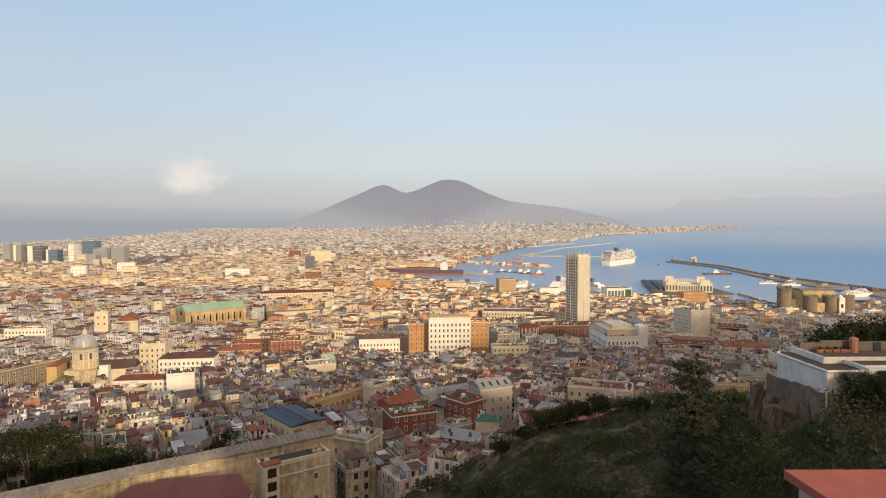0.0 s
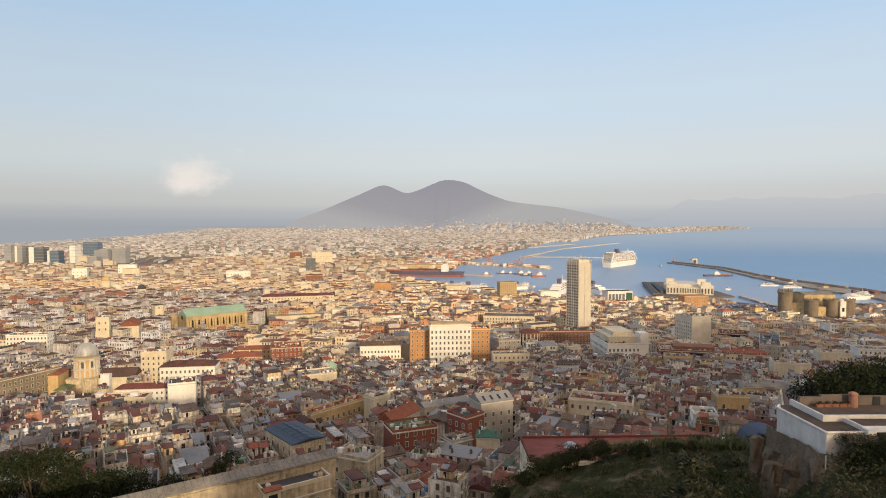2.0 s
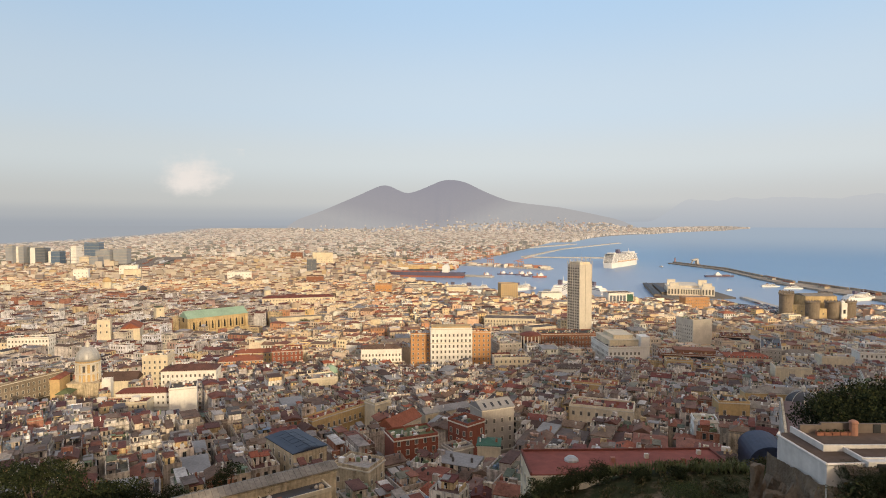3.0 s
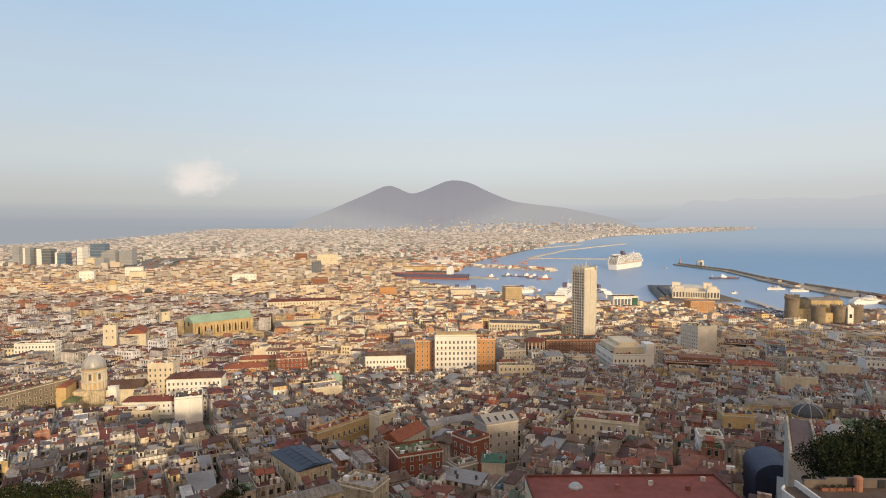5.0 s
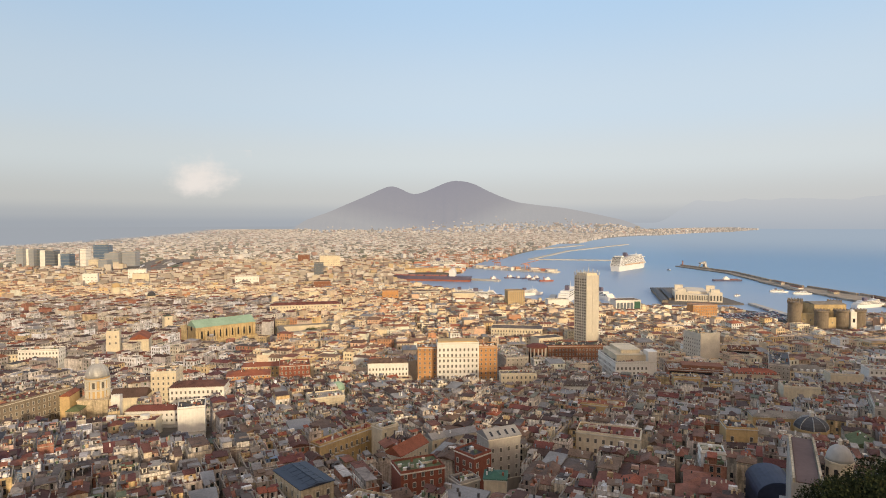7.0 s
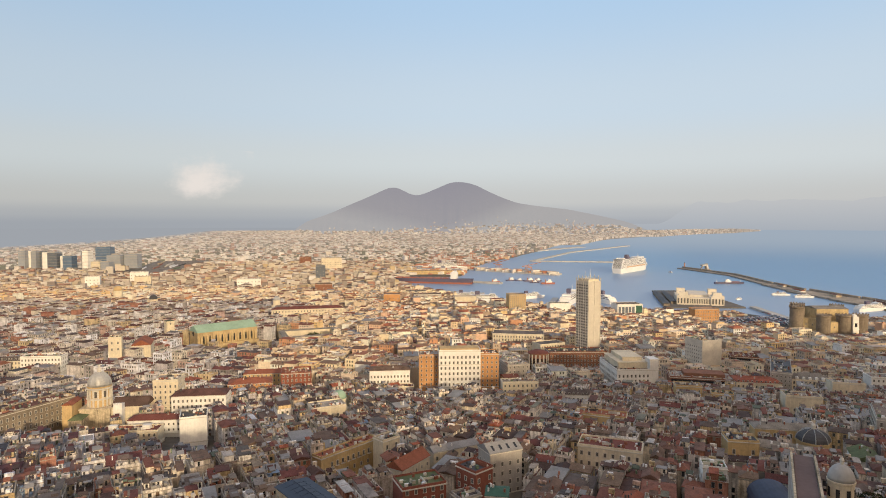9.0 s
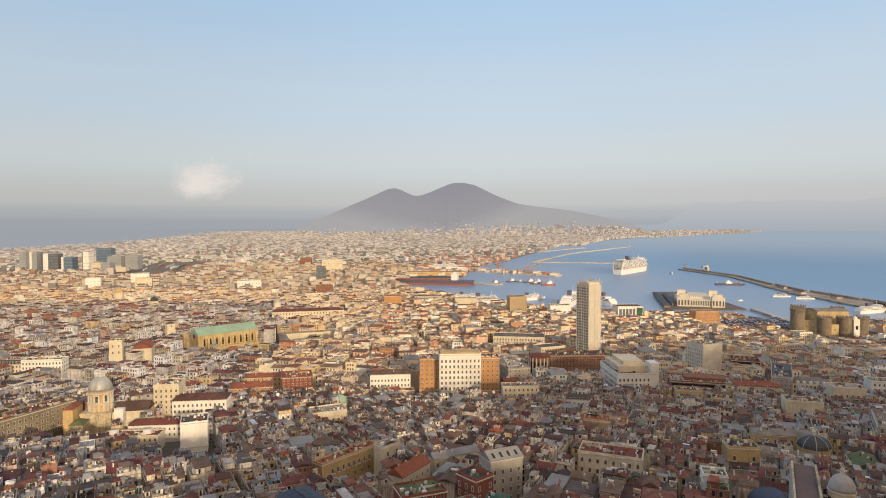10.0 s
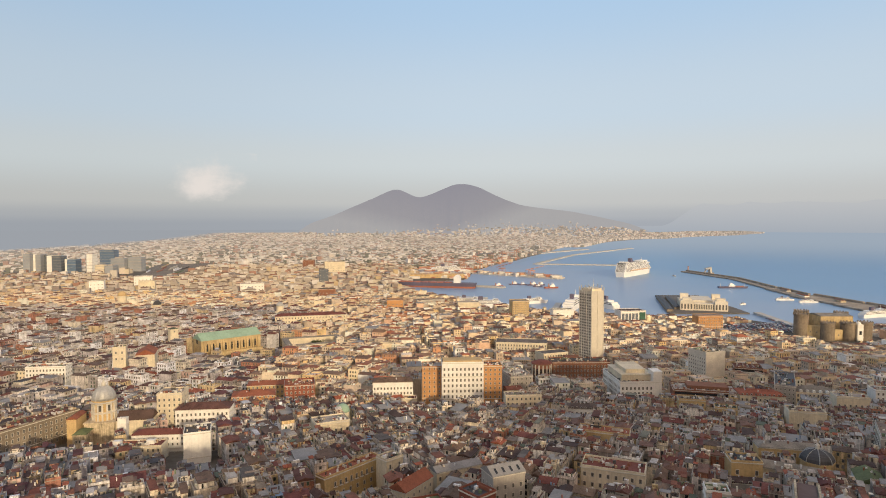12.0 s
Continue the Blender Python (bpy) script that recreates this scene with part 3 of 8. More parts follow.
def build_ground():
    view = [a * 0.4 for a in range(-112, 113)]
    rest = [float(a) for a in range(48, 312, 4)]
    angles = [(a if a <= 180 else a - 360) for a in view + rest]
    near_n, bed_n, far_n = 120, 40, 46
    mb = MB()
    for a in angles:
        s, c = math.sin(radians(a)), math.cos(radians(a))
        d1, d2 = coast(a)
        wet = d2 - d1 > 20
        radii = [(4 + (d1 - 4) * (i / (near_n - 1)) ** 1.7, 0) for i in range(near_n)]
        radii += [(d1 + 1 + (d2 - d1 - 2) * (i / (bed_n - 1)) ** 2.0, 1 if wet else 0) for i in range(bed_n)]
        radii += [(d2 + (62000 - d2) * (i / (far_n - 1)) ** 3.2, 0) for i in range(far_n)]
        for d, under in radii:
            x, y = d * s, d * c
            z = -9.0 - 0.012 * d if under or d2 > 13000 and d > d1 or a > 12 and d > d2 + 2500 else max(2.4, land_z(x, y) * (1 - smooth(a, 15, 22) * smooth(d, 4000, 6000)), shore_hill(a, d))
            mb.v.append(warp(x, y, z))
    n = near_n + bed_n + far_n
    k = len(angles)
    mb.v.append((0, 0, ground_z(0, 0)))
    for j in range(k):
        a, b = j * n, ((j + 1) % k) * n
        mb.f.append((a, k * n, b))
        mb.m.append(1)
        for i in range(n - 1):
            mb.f.append((a + i, b + i, b + i + 1, a + i + 1))
            p = mb.v[a + i]
            far = i > near_n and math.hypot(p[0], p[1]) > 2600
            mb.m.append(2 if far else 1 if p[1] < 165 and -220 < p[0] < 260 else 0)
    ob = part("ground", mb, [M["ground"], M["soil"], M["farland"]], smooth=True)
    ob.data.flip_normals()
    return tagged(ob, "one sheet of hillside, city streets and hazy plain", "ground", kind="structure")


build_ground()


def build_sea():
    mb = MB()
    angles = [SEA_L - 6 + i * 0.4 for i in range(310)]
    radii = [600 + 80 * i for i in range(25)] + [2600 + 60000 * (i / 50) ** 3 for i in range(1, 51)]
    for a in angles:
        for d in radii:
            mb.v.append(warp(d * math.sin(radians(a)), d * math.cos(radians(a)), 0.0))
    n = len(radii)
    for j in range(len(angles) - 1):
        for i in range(n - 1):
            mb.f.append((j * n + i, j * n + i + 1, (j + 1) * n + i + 1, (j + 1) * n + i))
            mb.m.append(0)
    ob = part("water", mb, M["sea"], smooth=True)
    ob.data.flip_normals()
    return tagged(ob, "calm blue sea of the gulf, hazy towards the horizon", "sea", kind="structure")


build_sea()

# outline of the volcano as seen from the hill: bearing and rise above eye level, in thousandths
RIDGE_A = (-15.2, -13.8, -12.8, -10.7, -8.9, -7.1, -5.6, -5.0, -4.4, -3.6, -2.8, -1.8, -0.5, 0.6, 1.7, 2.8, 4.0, 5.2, 6.75, 8.3, 11.4, 13.9, 16.4, 18.8, 22)
RIDGE_H = (-8, -2, 5, 18, 32, 45.5, 58, 61, 59.5, 52, 46.5, 51.5, 61.5, 69.5, 69.5, 65, 54, 44.5, 34.5, 30.5, 24, 15, 5, -3, -8)


def volcano_z(a, d):
    top = sum(lerp(a + e, RIDGE_A, RIDGE_H) for e in (-0.4, -0.2, 0, 0.2, 0.4)) / 5000 * 15700 + EYE_MID + 20
    k = 1 - abs(d - 15700) / (7500 if d < 15700 else 3500)
    x, y = d * math.sin(radians(a)), d * math.cos(radians(a))
    rough = noise.fractal(Vector((x / 900, y / 900, 3.1)), 1.0, 2.0, 5)
    rill = abs(noise.noise(Vector((a * 1.9, d / 9000, 7.7))))
    z = top * max(0.0, k) ** 1.25 + (rough * 90 + rill * 260) * max(0.0, min(1, k * 4)) * (1 - max(0, k)) - 25
    ends = smooth(a, -16, -12.5) * (1 - smooth(a, 16, 21))
    return z + d * d / 1.274e7 * 0.9 - 260 * (1 - ends)


def build_volcano():
    mb = MB()
    A, D = 220, 60
    for i in range(A + 1):
        a = -16 + 39 * i / A
        for j in range(D + 1):
            d = 8200 + 11000 * j / D
            mb.v.append(warp(d * math.sin(radians(a)), d * math.cos(radians(a)), volcano_z(a, d)))
    for i in range(A):
        for j in range(D):
            a = i * (D + 1) + j
            mb.f.append((a, a + D + 1, a + D + 2, a + 1))
            mb.m.append(0)
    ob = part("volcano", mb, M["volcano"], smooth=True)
    tagged(ob, "twin-peaked volcano, bluish grey behind evening haze", "mountain", kind="structure")


build_volcano()


def build_capes():
    mb = MB()
    n = 90
    for i in range(n + 1):
        a = 16 + 29 * i / n
        t = 36 * smooth(a, 19.0, 23.0) * (0.95 + 0.16 * noise.fractal(Vector((a * 0.35, 2.0, 0)), 1.0, 2.0, 4))
        for d, h in ((24000, -205), (26500, t / 1000 * 26500), (30000, -205)):
            mb.v.append(warp(d * math.sin(radians(a)), d * math.cos(radians(a)), EYE_MID + h + d * d / 1.274e7))
    for i in range(n):
        for j in range(2):
            mb.f.append((i * 3 + j, i * 3 + 3 + j, i * 3 + 4 + j, i * 3 + 1 + j))
            mb.m.append(0)
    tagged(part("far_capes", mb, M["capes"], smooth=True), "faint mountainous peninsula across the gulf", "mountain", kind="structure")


build_capes()


def build_cloud():
    mb = MB()
    mb.poly([(-1, 0, -1), (1, 0, -1), (1, 0, 1), (-1, 0, 1)])
    ob = part("cloud", mb, M["cloud"])
    ob.matrix_world = Matrix.Translation((-1800, 4400, 172 + 290)) @ Matrix.Rotation(radians(22), 4, "Z") @ Matrix.Diagonal((400, 1, 250, 1))
    tagged(ob, "soft pale evening cloud over the hazy plain", "cloud", kind="structure")


build_cloud()

# ---------------------------------------------------------------- landmark buildings
FRONTS = []         # landmarks of the near quarters that stand free above the houses before them
TAKEN = []          # footprints kept free of ordinary houses: x, y, cos, sin, half width, half depth


def keep_free(x, y, turn, hw, hd):
    TAKEN.append((x, y, math.cos(radians(turn)), math.sin(radians(turn)), hw, hd))


def is_taken(x, y, pad):
    for cx, cy, c, s, hw, hd in TAKEN:
        dx, dy = x - cx, y - cy
        if abs(dx * c + dy * s) < hw + pad and abs(-dx * s + dy * c) < hd + pad:
            return True
    return False


def window_mesh(w, h, arch=False, balcony=False):
    """A framed opening: raised surround, sunken pane and sill, facing -y."""
    mb = MB()
    t, p = 0.15, 0.14
    ring = lambda e, y: [(-w / 2 - e, y, -e), (w / 2 + e, y, -e), (w / 2 + e, y, h + e * 1.4), (-w / 2 - e, y, h + e * 1.4)]
    mb.shell(ring(t, 0.0) + ring(t, -p) + ring(0, -p) + ring(0, -0.03),
             [(k + q, k + (q + 1) % 4, k + 4 + (q + 1) % 4, k + 4 + q) for k in (0, 4, 8) for q in range(4)], 0)
    mb.f.append((12, 13, 14, 15))
    mb.m.append(1)
    if balcony:
        b = w / 2 + 0.6
        mb.box(-b, b, -1.0, 0, -0.35, -0.2, 0)
        for x in np.linspace(-b, b, 7):
            mb.box(x - 0.03, x + 0.03, -1.0, -0.94, -0.2, 0.85, 1)
        mb.box(-b, b, -1.02, -0.92, 0.82, 0.9, 1)
    return mb.mesh("window", [M["trim"], M["glass", "mid"]])


WIN = {k: window_mesh(*k) for k in ((1.2, 2.0), (1.4, 2.4), (1.0, 1.5), (2.2, 1.6))}
WIN["balcony"] = window_mesh(1.2, 2.4, balcony=True)
SIDES = {"front": (0, 0, -1), "right": (90, 1, 0), "back": (180, 0, 1), "left": (270, -1, 0)}


def put_window(mesh, parent, side, along, w, d, z):
    """One window in a wall of a block w by d, centred on its parent."""
    turn, nx, ny = SIDES[side]
    if side == "front":
        p = (along, -d / 2, z)
    elif side == "back":
        p = (-along, d / 2, z)
    elif side == "right":
        p = (w / 2, along, z)
    else:
        p = (-w / 2, -along, z)
    ob = new("window", mesh)
    ob.parent = parent
    ob.matrix_local = pose(*p, 0, 0, turn)
    return ob


def window_grid(parent, w, d, z0, rows, storey, mesh, sides=("front", "right", "left"), gap=3.4, margin=1.6, off=(0, 0)):
    for side in sides:
        span = w if side in ("front", "back") else d
        n = max(1, int((span - 2 * margin) / gap) + 1)
        for r in range(rows):
            for k in range(n):
                a = 0 if n == 1 else -span / 2 + margin + (span - 2 * margin) * k / (n - 1)
                ob = put_window(mesh, parent, side, a, w, d, z0 + r * storey)
                ob.location.x += off[0]
                ob.location.y += off[1]


def roof_clutter(ob, w, d, h, flat, rise):
    """Tanks, sheds, pots, dividing walls and aerials strewn over a terrace, or chimneys on a pitched roof."""
    rng = random.Random(int(w * 31 + d * 17 + h * 101))
    mb = MB()
    if flat:
        for _ in range(int(4 + w * d / 26)):
            q, hh = rng.uniform(0.3, 0.95), rng.uniform(0.4, 1.7)
            x, y = rng.uniform(-w / 2 + 1.4, w / 2 - 1.4), rng.uniform(-d / 2 + 1.4, d / 2 - 1.4)
            mb.box(x - q, x + q, y - q * rng.uniform(0.4, 1.0), y + q * 0.7, h + 0.1, h + 0.15 + hh)
        for _ in range(int(1 + w * d / 150)):
            x, y, L = rng.uniform(-w / 2 + 1.5, w / 2 - 1.5), rng.uniform(-d / 2 + 2, d / 2 - 2), rng.uniform(1.5, 4.0)
            if rng.random() < 0.5:
                mb.box(x - 0.12, x + 0.12, max(-d / 2 + 0.4, y - L), min(d / 2 - 0.4, y + L), h + 0.1, h + rng.uniform(1.0, 2.0))
            else:
                mb.box(max(-w / 2 + 0.4, x - L), min(w / 2 - 0.4, x + L), y - 0.12, y + 0.12, h + 0.1, h + rng.uniform(1.0, 2.0))
    for _ in range(3 if flat else 5):
        x, y, q = rng.uniform(-w * 0.4, w * 0.4), rng.uniform(-d * 0.25, d * 0.25), rng.uniform(0.25, 0.45)
        mb.box(x - q, x + q, y - q, y + q, h, h + (rng.uniform(1.0, 1.8) if flat else rise + rng.uniform(0.1, 0.8)))
    tagged(part("clutter", mb, M["bits", "island"], ob), kind="stuff")


def block(name, x, y, turn, w, d, z0, top, wall, label, roof="flat", roof_mt=None, rise=3.0, rows=0, storey=3.6, first=2.0, gap=3.4, mesh=None,
          sides=("front", "right", "left"), category="building", group="", cornice=True, along="x", sink=4.0, free=0):
    """A plain large building: body, cornice, roof, parapet and every window."""
    keep_free(x, y, turn, w / 2 + (1 if y < 360 else 2), d / 2 + (1 if y < 360 else 2))
    if free:
        FRONTS.append((x, y, max(w, d) / 2, free))
    ob = thing(name, pose(x, y, z0, 0, 0, turn), label, category, group)
    h = top - z0 - (rise if roof in ("gable", "hip") else 0)
    mb = MB()
    mb.box(-w / 2, w / 2, -d / 2, d / 2, -sink, h)
    part("wall", mb, wall, ob)
    if cornice:
        mb = MB()
        for z in (h - 0.5, h * 0.28):
            mb = MB()
            mb.box(-w / 2 - 0.35, w / 2 + 0.35, -d / 2 - 0.35, d / 2 + 0.35, z, z + 0.45)
            part("cornice", mb, M["trim"], ob)
    mb = MB()
    rm = roof_mt or M["tiles"]
    if roof == "gable":
        mb.gable(-w / 2, w / 2, -d / 2, d / 2, h + 0.02, rise, along)
    elif roof == "hip":
        mb.hip(-w / 2, w / 2, -d / 2, d / 2, h + 0.02, rise)
    else:
        mb.box(-w / 2 + 0.3, w / 2 - 0.3, -d / 2 + 0.3, d / 2 - 0.3, h - 0.5, h + 0.15)
        pb = MB()
        for b in ((-w / 2, w / 2, -d / 2, -d / 2 + 0.3), (-w / 2, w / 2, d / 2 - 0.3, d / 2), (-w / 2, -w / 2 + 0.3, -d / 2 + 0.3, d / 2 - 0.3), (w / 2 - 0.3, w / 2, -d / 2 + 0.3, d / 2 - 0.3)):
            pb.box(*b, h, h + 1.0)
        part("parapet", pb, wall, ob)
        rm = roof_mt or M["flat", "object"]
    part("roof", mb, rm, ob)
    if y < 700 and min(w, d) > 7 and name != "workshop":
        roof_clutter(ob, w, d, h, roof == "flat", rise)
    if rows:
        window_grid(ob, w, d, first, rows, storey, mesh or WIN[1.2, 2.0], sides, gap)
    return ob


def roof_hut(parent, x, y, z, w, d, h, mt, name="roof_hut"):
    mb = MB()
    mb.box(x - w / 2, x + w / 2, y - d / 2, y + d / 2, z, z + h)
    mb.box(x - w / 2 - 0.2, x + w / 2 + 0.2, y - d / 2 - 0.2, y + d / 2 + 0.2, z + h, z + h + 0.2)
    return part(name, mb, mt, parent)


# the tall pale tower by the harbour
def skyscraper():
    x, y, z0, turn, w, d, h = 171.5, 727, 14, -58, 20, 20, 99
    keep_free(x, y, turn, 17, 17)
    ob = thing("skyscraper", pose(x, y, z0, 0, 0, turn), "slender pale concrete tower with a grid of small windows", "skyscraper")
    mb = MB()
    mb.box(-w / 2, w / 2, -d / 2, d / 2, -4, h)
    part("wall", mb, M["towerwall"], ob)
    for i in range(6):
        mb = MB()
        a = -w / 2 + 0.4 + (w - 0.8) * i / 5
        mb.box(a - 0.35, a + 0.35, -d / 2 - 0.5, -d / 2 + 0.1, 0, h)
        part("pilaster", mb, M["trim"], ob)
    for s in (-1, 0, 1):
        mb = MB()
        a = s * (d / 2 - 0.5)
        mb.box(w / 2 - 0.1, w / 2 + 0.45, a - 0.45, a + 0.45, 0, h)
        part("pilaster", mb, M["trim"], ob)
    for r in range(28):
        z = 3 + r * 3.35
        mb = MB()
        mb.box(-w / 2 - 0.2, w / 2 + 0.2, -d / 2 - 0.22, d / 2, z - 0.75, z - 0.45)
        part("floor_band", mb, M["towerwall"], ob)
        for i in range(5):
            for e in (-0.85, 0.85):
                put_window(WIN["tower"], ob, "front", -w / 2 + 0.4 + (w - 0.8) * (i + 0.5) / 5 + e, w, d, z)
        for a in (-3.4, 3.4):
            put_window(WIN["tower"], ob, "left", a, w, d, z)
    mb = MB()
    mb.box(-w / 2 + 1.5, w / 2 - 1.5, -d / 2 + 1.5, d / 2 - 1.5, h, h + 2.6)
    part("crown", mb, M["cream"], ob)
    for i in range(7):
        for j in range(2):
            mb = MB()
            a = -w / 2 + w * i / 6
            b = -d / 2 if j == 0 else d / 2
            mb.box(a - 0.35, a + 0.35, b - 0.35, b + 0.35, h, h + (6.5 if i % 2 else 4.0))
            part("finial", mb, M["trim"], ob)
    for k, (a, b, t) in enumerate(((-5, 0, 9), (0, 3, 12), (4, -2, 8), (-1, -5, 6), (6, 4, 7))):
        mb = MB()
        mb.tube((a, b, h + 2), (a, b, h + 2 + t), 0.25, 0.1, 6)
        part("antenna", mb, M["lead"], ob)


def tower_window():
    mb = MB()
    mb.box(-0.85, 0.85, -0.1, 0, -0.1, 0, 0)
    mb.poly([(-0.62, -0.04, 0), (0.62, -0.04, 0), (0.62, -0.04, 1.7), (-0.62, -0.04, 1.7)], 1)
    return mb.mesh("window", [M["trim"], M["glass", "mid"]])


WIN["tower"] = tower_window()
skyscraper()


# the white-fronted palace with orange wings
def palace():
    z0, top = 20, 66
    ob = block("palace", 12.5, 556, 4, 38, 16, z0, top, M["white"], "white eight-storey palace front with rows of framed windows", rows=0)
    h = top - z0
    window_grid(ob, 38, 16, 4.0, 8, 5.0, WIN[1.4, 2.4], ("front",), 3.5, 2.2)
    for z in (12.5, 33):
        mb = MB()
        mb.box(-19.5, 19.5, -8.7, -8.0, z, z + 0.6)
        part("balcony_slab", mb, M["trim"], ob)
    mb = MB()
    mb.box(-18, 18, -7, 7, h, h + 2.0)
    part("attic", mb, M["ochre"], ob)
    w = block("palace_wing", 40, 562, 4, 17, 18, z0, 62, M["orange"], "tall orange plastered wing beside a white palace", rows=0)
    window_grid(w, 17, 18, 4.0, 9, 4.2, WIN[1.2, 2.0], ("front", "right"), 4.2, 2.2)
    w = block("palace_wing", -16, 566, 4, 18, 20, z0, 60, M["orange"], "tall orange plastered wing beside a white palace", rows=0)
    window_grid(w, 18, 20, 4.0, 9, 4.2, WIN[1.2, 2.0], ("front", "left"), 4.2, 2.2)
    w = block("apartment_house", 62, 600, 14, 22, 62, z0, 48, M["grey"], "grey stone corner house curving along the avenue", rows=0)
    window_grid(w, 22, 62, 4.0, 6, 4.2, WIN[1.2, 2.0], ("front", "left"), 3.6, 2.2)


palace()
keep_free(10, 528, 4, 46, 20)


# the long Gothic church with the green copper roof
def great_church():
    z0, turn, w, d = 12, 42, 84, 30
    x, y = -311 + 0, 846
    keep_free(x, y, turn, w / 2 + 6, d / 2 + 8)
    keep_free(x + 20, y - 26, turn, w / 2 + 6, 22)
    ob = thing("church", pose(x, y, z0, 0, 0, turn), "long Gothic church of yellow stone with a green copper roof", "church")
    mb = MB()
    mb.box(-w / 2, w / 2, -d / 2, d / 2, -4, 22.5)
    c = [(-w / 2, -d / 2, 22.5), (-w / 2, d / 2, 22.5), (-w / 2, 0, 30.2)]
    mb.poly(c)
    mb.poly([(w / 2, y_, z_) for _, y_, z_ in c][::-1])
    part("wall", mb, M["tuff"], ob)
    mb = MB()
    mb.gable(-w / 2 + 0.5, w / 2 - 0.5, -d / 2, d / 2, 22.4, 8.8, "x", 0.7)
    part("roof", mb, M["copper"], ob, "green copper roof")
    for i in range(10):
        a = -w / 2 + 4 + (w - 8) * i / 9
        mb = MB()
        mb.shell([(a - 0.9, -d / 2 - 4.5, -4), (a + 0.9, -d / 2 - 4.5, -4), (a + 0.9, -d / 2, -4), (a - 0.9, -d / 2, -4),
                  (a - 0.9, -d / 2 - 3.2, 15), (a + 0.9, -d / 2 - 3.2, 15), (a + 0.9, -d / 2, 21), (a - 0.9, -d / 2, 21)],
                 [(0, 1, 5, 4), (1, 2, 6, 5), (3, 0, 4, 7), (4, 5, 6, 7)])
        part("buttress", mb, M["tuff"], ob)
        if i < 9:
            b = a + (w - 8) / 18
            mb = MB()
            mb.poly([(b - 1.0, -d / 2 - 0.06, 7), (b + 1.0, -d / 2 - 0.06, 7), (b + 1.0, -d / 2 - 0.06, 16), (b, -d / 2 - 0.06, 18), (b - 1.0, -d / 2 - 0.06, 16)])
            mb.box(b - 1.2, b - 1.0, -d / 2 - 0.2, -d / 2, 5, 13.2)
            mb.box(b + 1.0, b + 1.2, -d / 2 - 0.2, -d / 2, 5, 13.2)
            part("lancet_window", mb, M["glass"], ob)
    for s, b in ((-1, 0),):
        mb = MB()
        mb.lathe(-w / 2 - 0.1, 0, [(3.2, 0), (3.2, 0.2)], 20)
        for k, v in enumerate(mb.v):
            mb.v[k] = (-w / 2 - 0.1 - (v[2]), v[1], v[0] + w / 2 + 20)
        part("rose_window", mb, M["glass"], ob)
    mb = MB()
    mb.box(-w / 2 - 0.4, w / 2 + 0.4, -d / 2 - 5.5, -d / 2, -4, 5.5)
    part("side_chapel_range", mb, M["tuff"], ob)
    # bell tower with stacked orders
    x2, y2 = -384, 838
    keep_free(x2, y2, 42, 8, 8)
    bt = thing("bell_tower", pose(x2, y2, z0, 0, 0, 42), "square bell tower of pale stone in stacked tiers", "tower")
    for k, (a, z1, z2) in enumerate(((6.0, -4, 14), (5.6, 14.4, 25), (5.2, 25.4, 34))):
        mb = MB()
        mb.box(-a, a, -a, a, z1, z2)
        mb.box(-a - 0.5, a + 0.5, -a - 0.5, a + 0.5, z2 - 0.6, z2 + 0.4)
        part("tier", mb, M["cream"], bt)
        for side in ("front", "right", "left", "back"):
            put_window(WIN[1.4, 2.4], bt, side, 0, 2 * a, 2 * a, (z1 + z2) / 2)
    mb = MB()
    mb.hip(-5, 5, -5, 5, 34.4, 2)
    part("roof", mb, M["flat", "object"], bt)


great_church()


def cloister():
    z0 = 11
    x, y, turn, w, d = -196, 876, 22, 84, 62
    keep_free(x, y, turn, w / 2 + 2, d / 2 + 2)
    ob = thing("cloister", pose(x, y, z0, 0, 0, turn), "square cloister of cream plaster round a planted court", "building")
    for bx in ((-w / 2, w / 2, -d / 2, -d / 2 + 8), (-w / 2, w / 2, d / 2 - 8, d / 2), (-w / 2, -w / 2 + 8, -d / 2 + 8, d / 2 - 8), (w / 2 - 8, w / 2, -d / 2 + 8, d / 2 - 8)):
        mb = MB()
        mb.box(*bx, -4, 12)
        part("wing", mb, M["cream"], ob)
        mb = MB()
        mb.hip(*bx, 12.05, 1.6)
        part("roof", mb, M["greytiles"], ob)
    for i in range(22):
        put_window(WIN[1.2, 2.0], ob, "front", -w / 2 + 3 + i * 3.7, w, d, 7)


cloister()


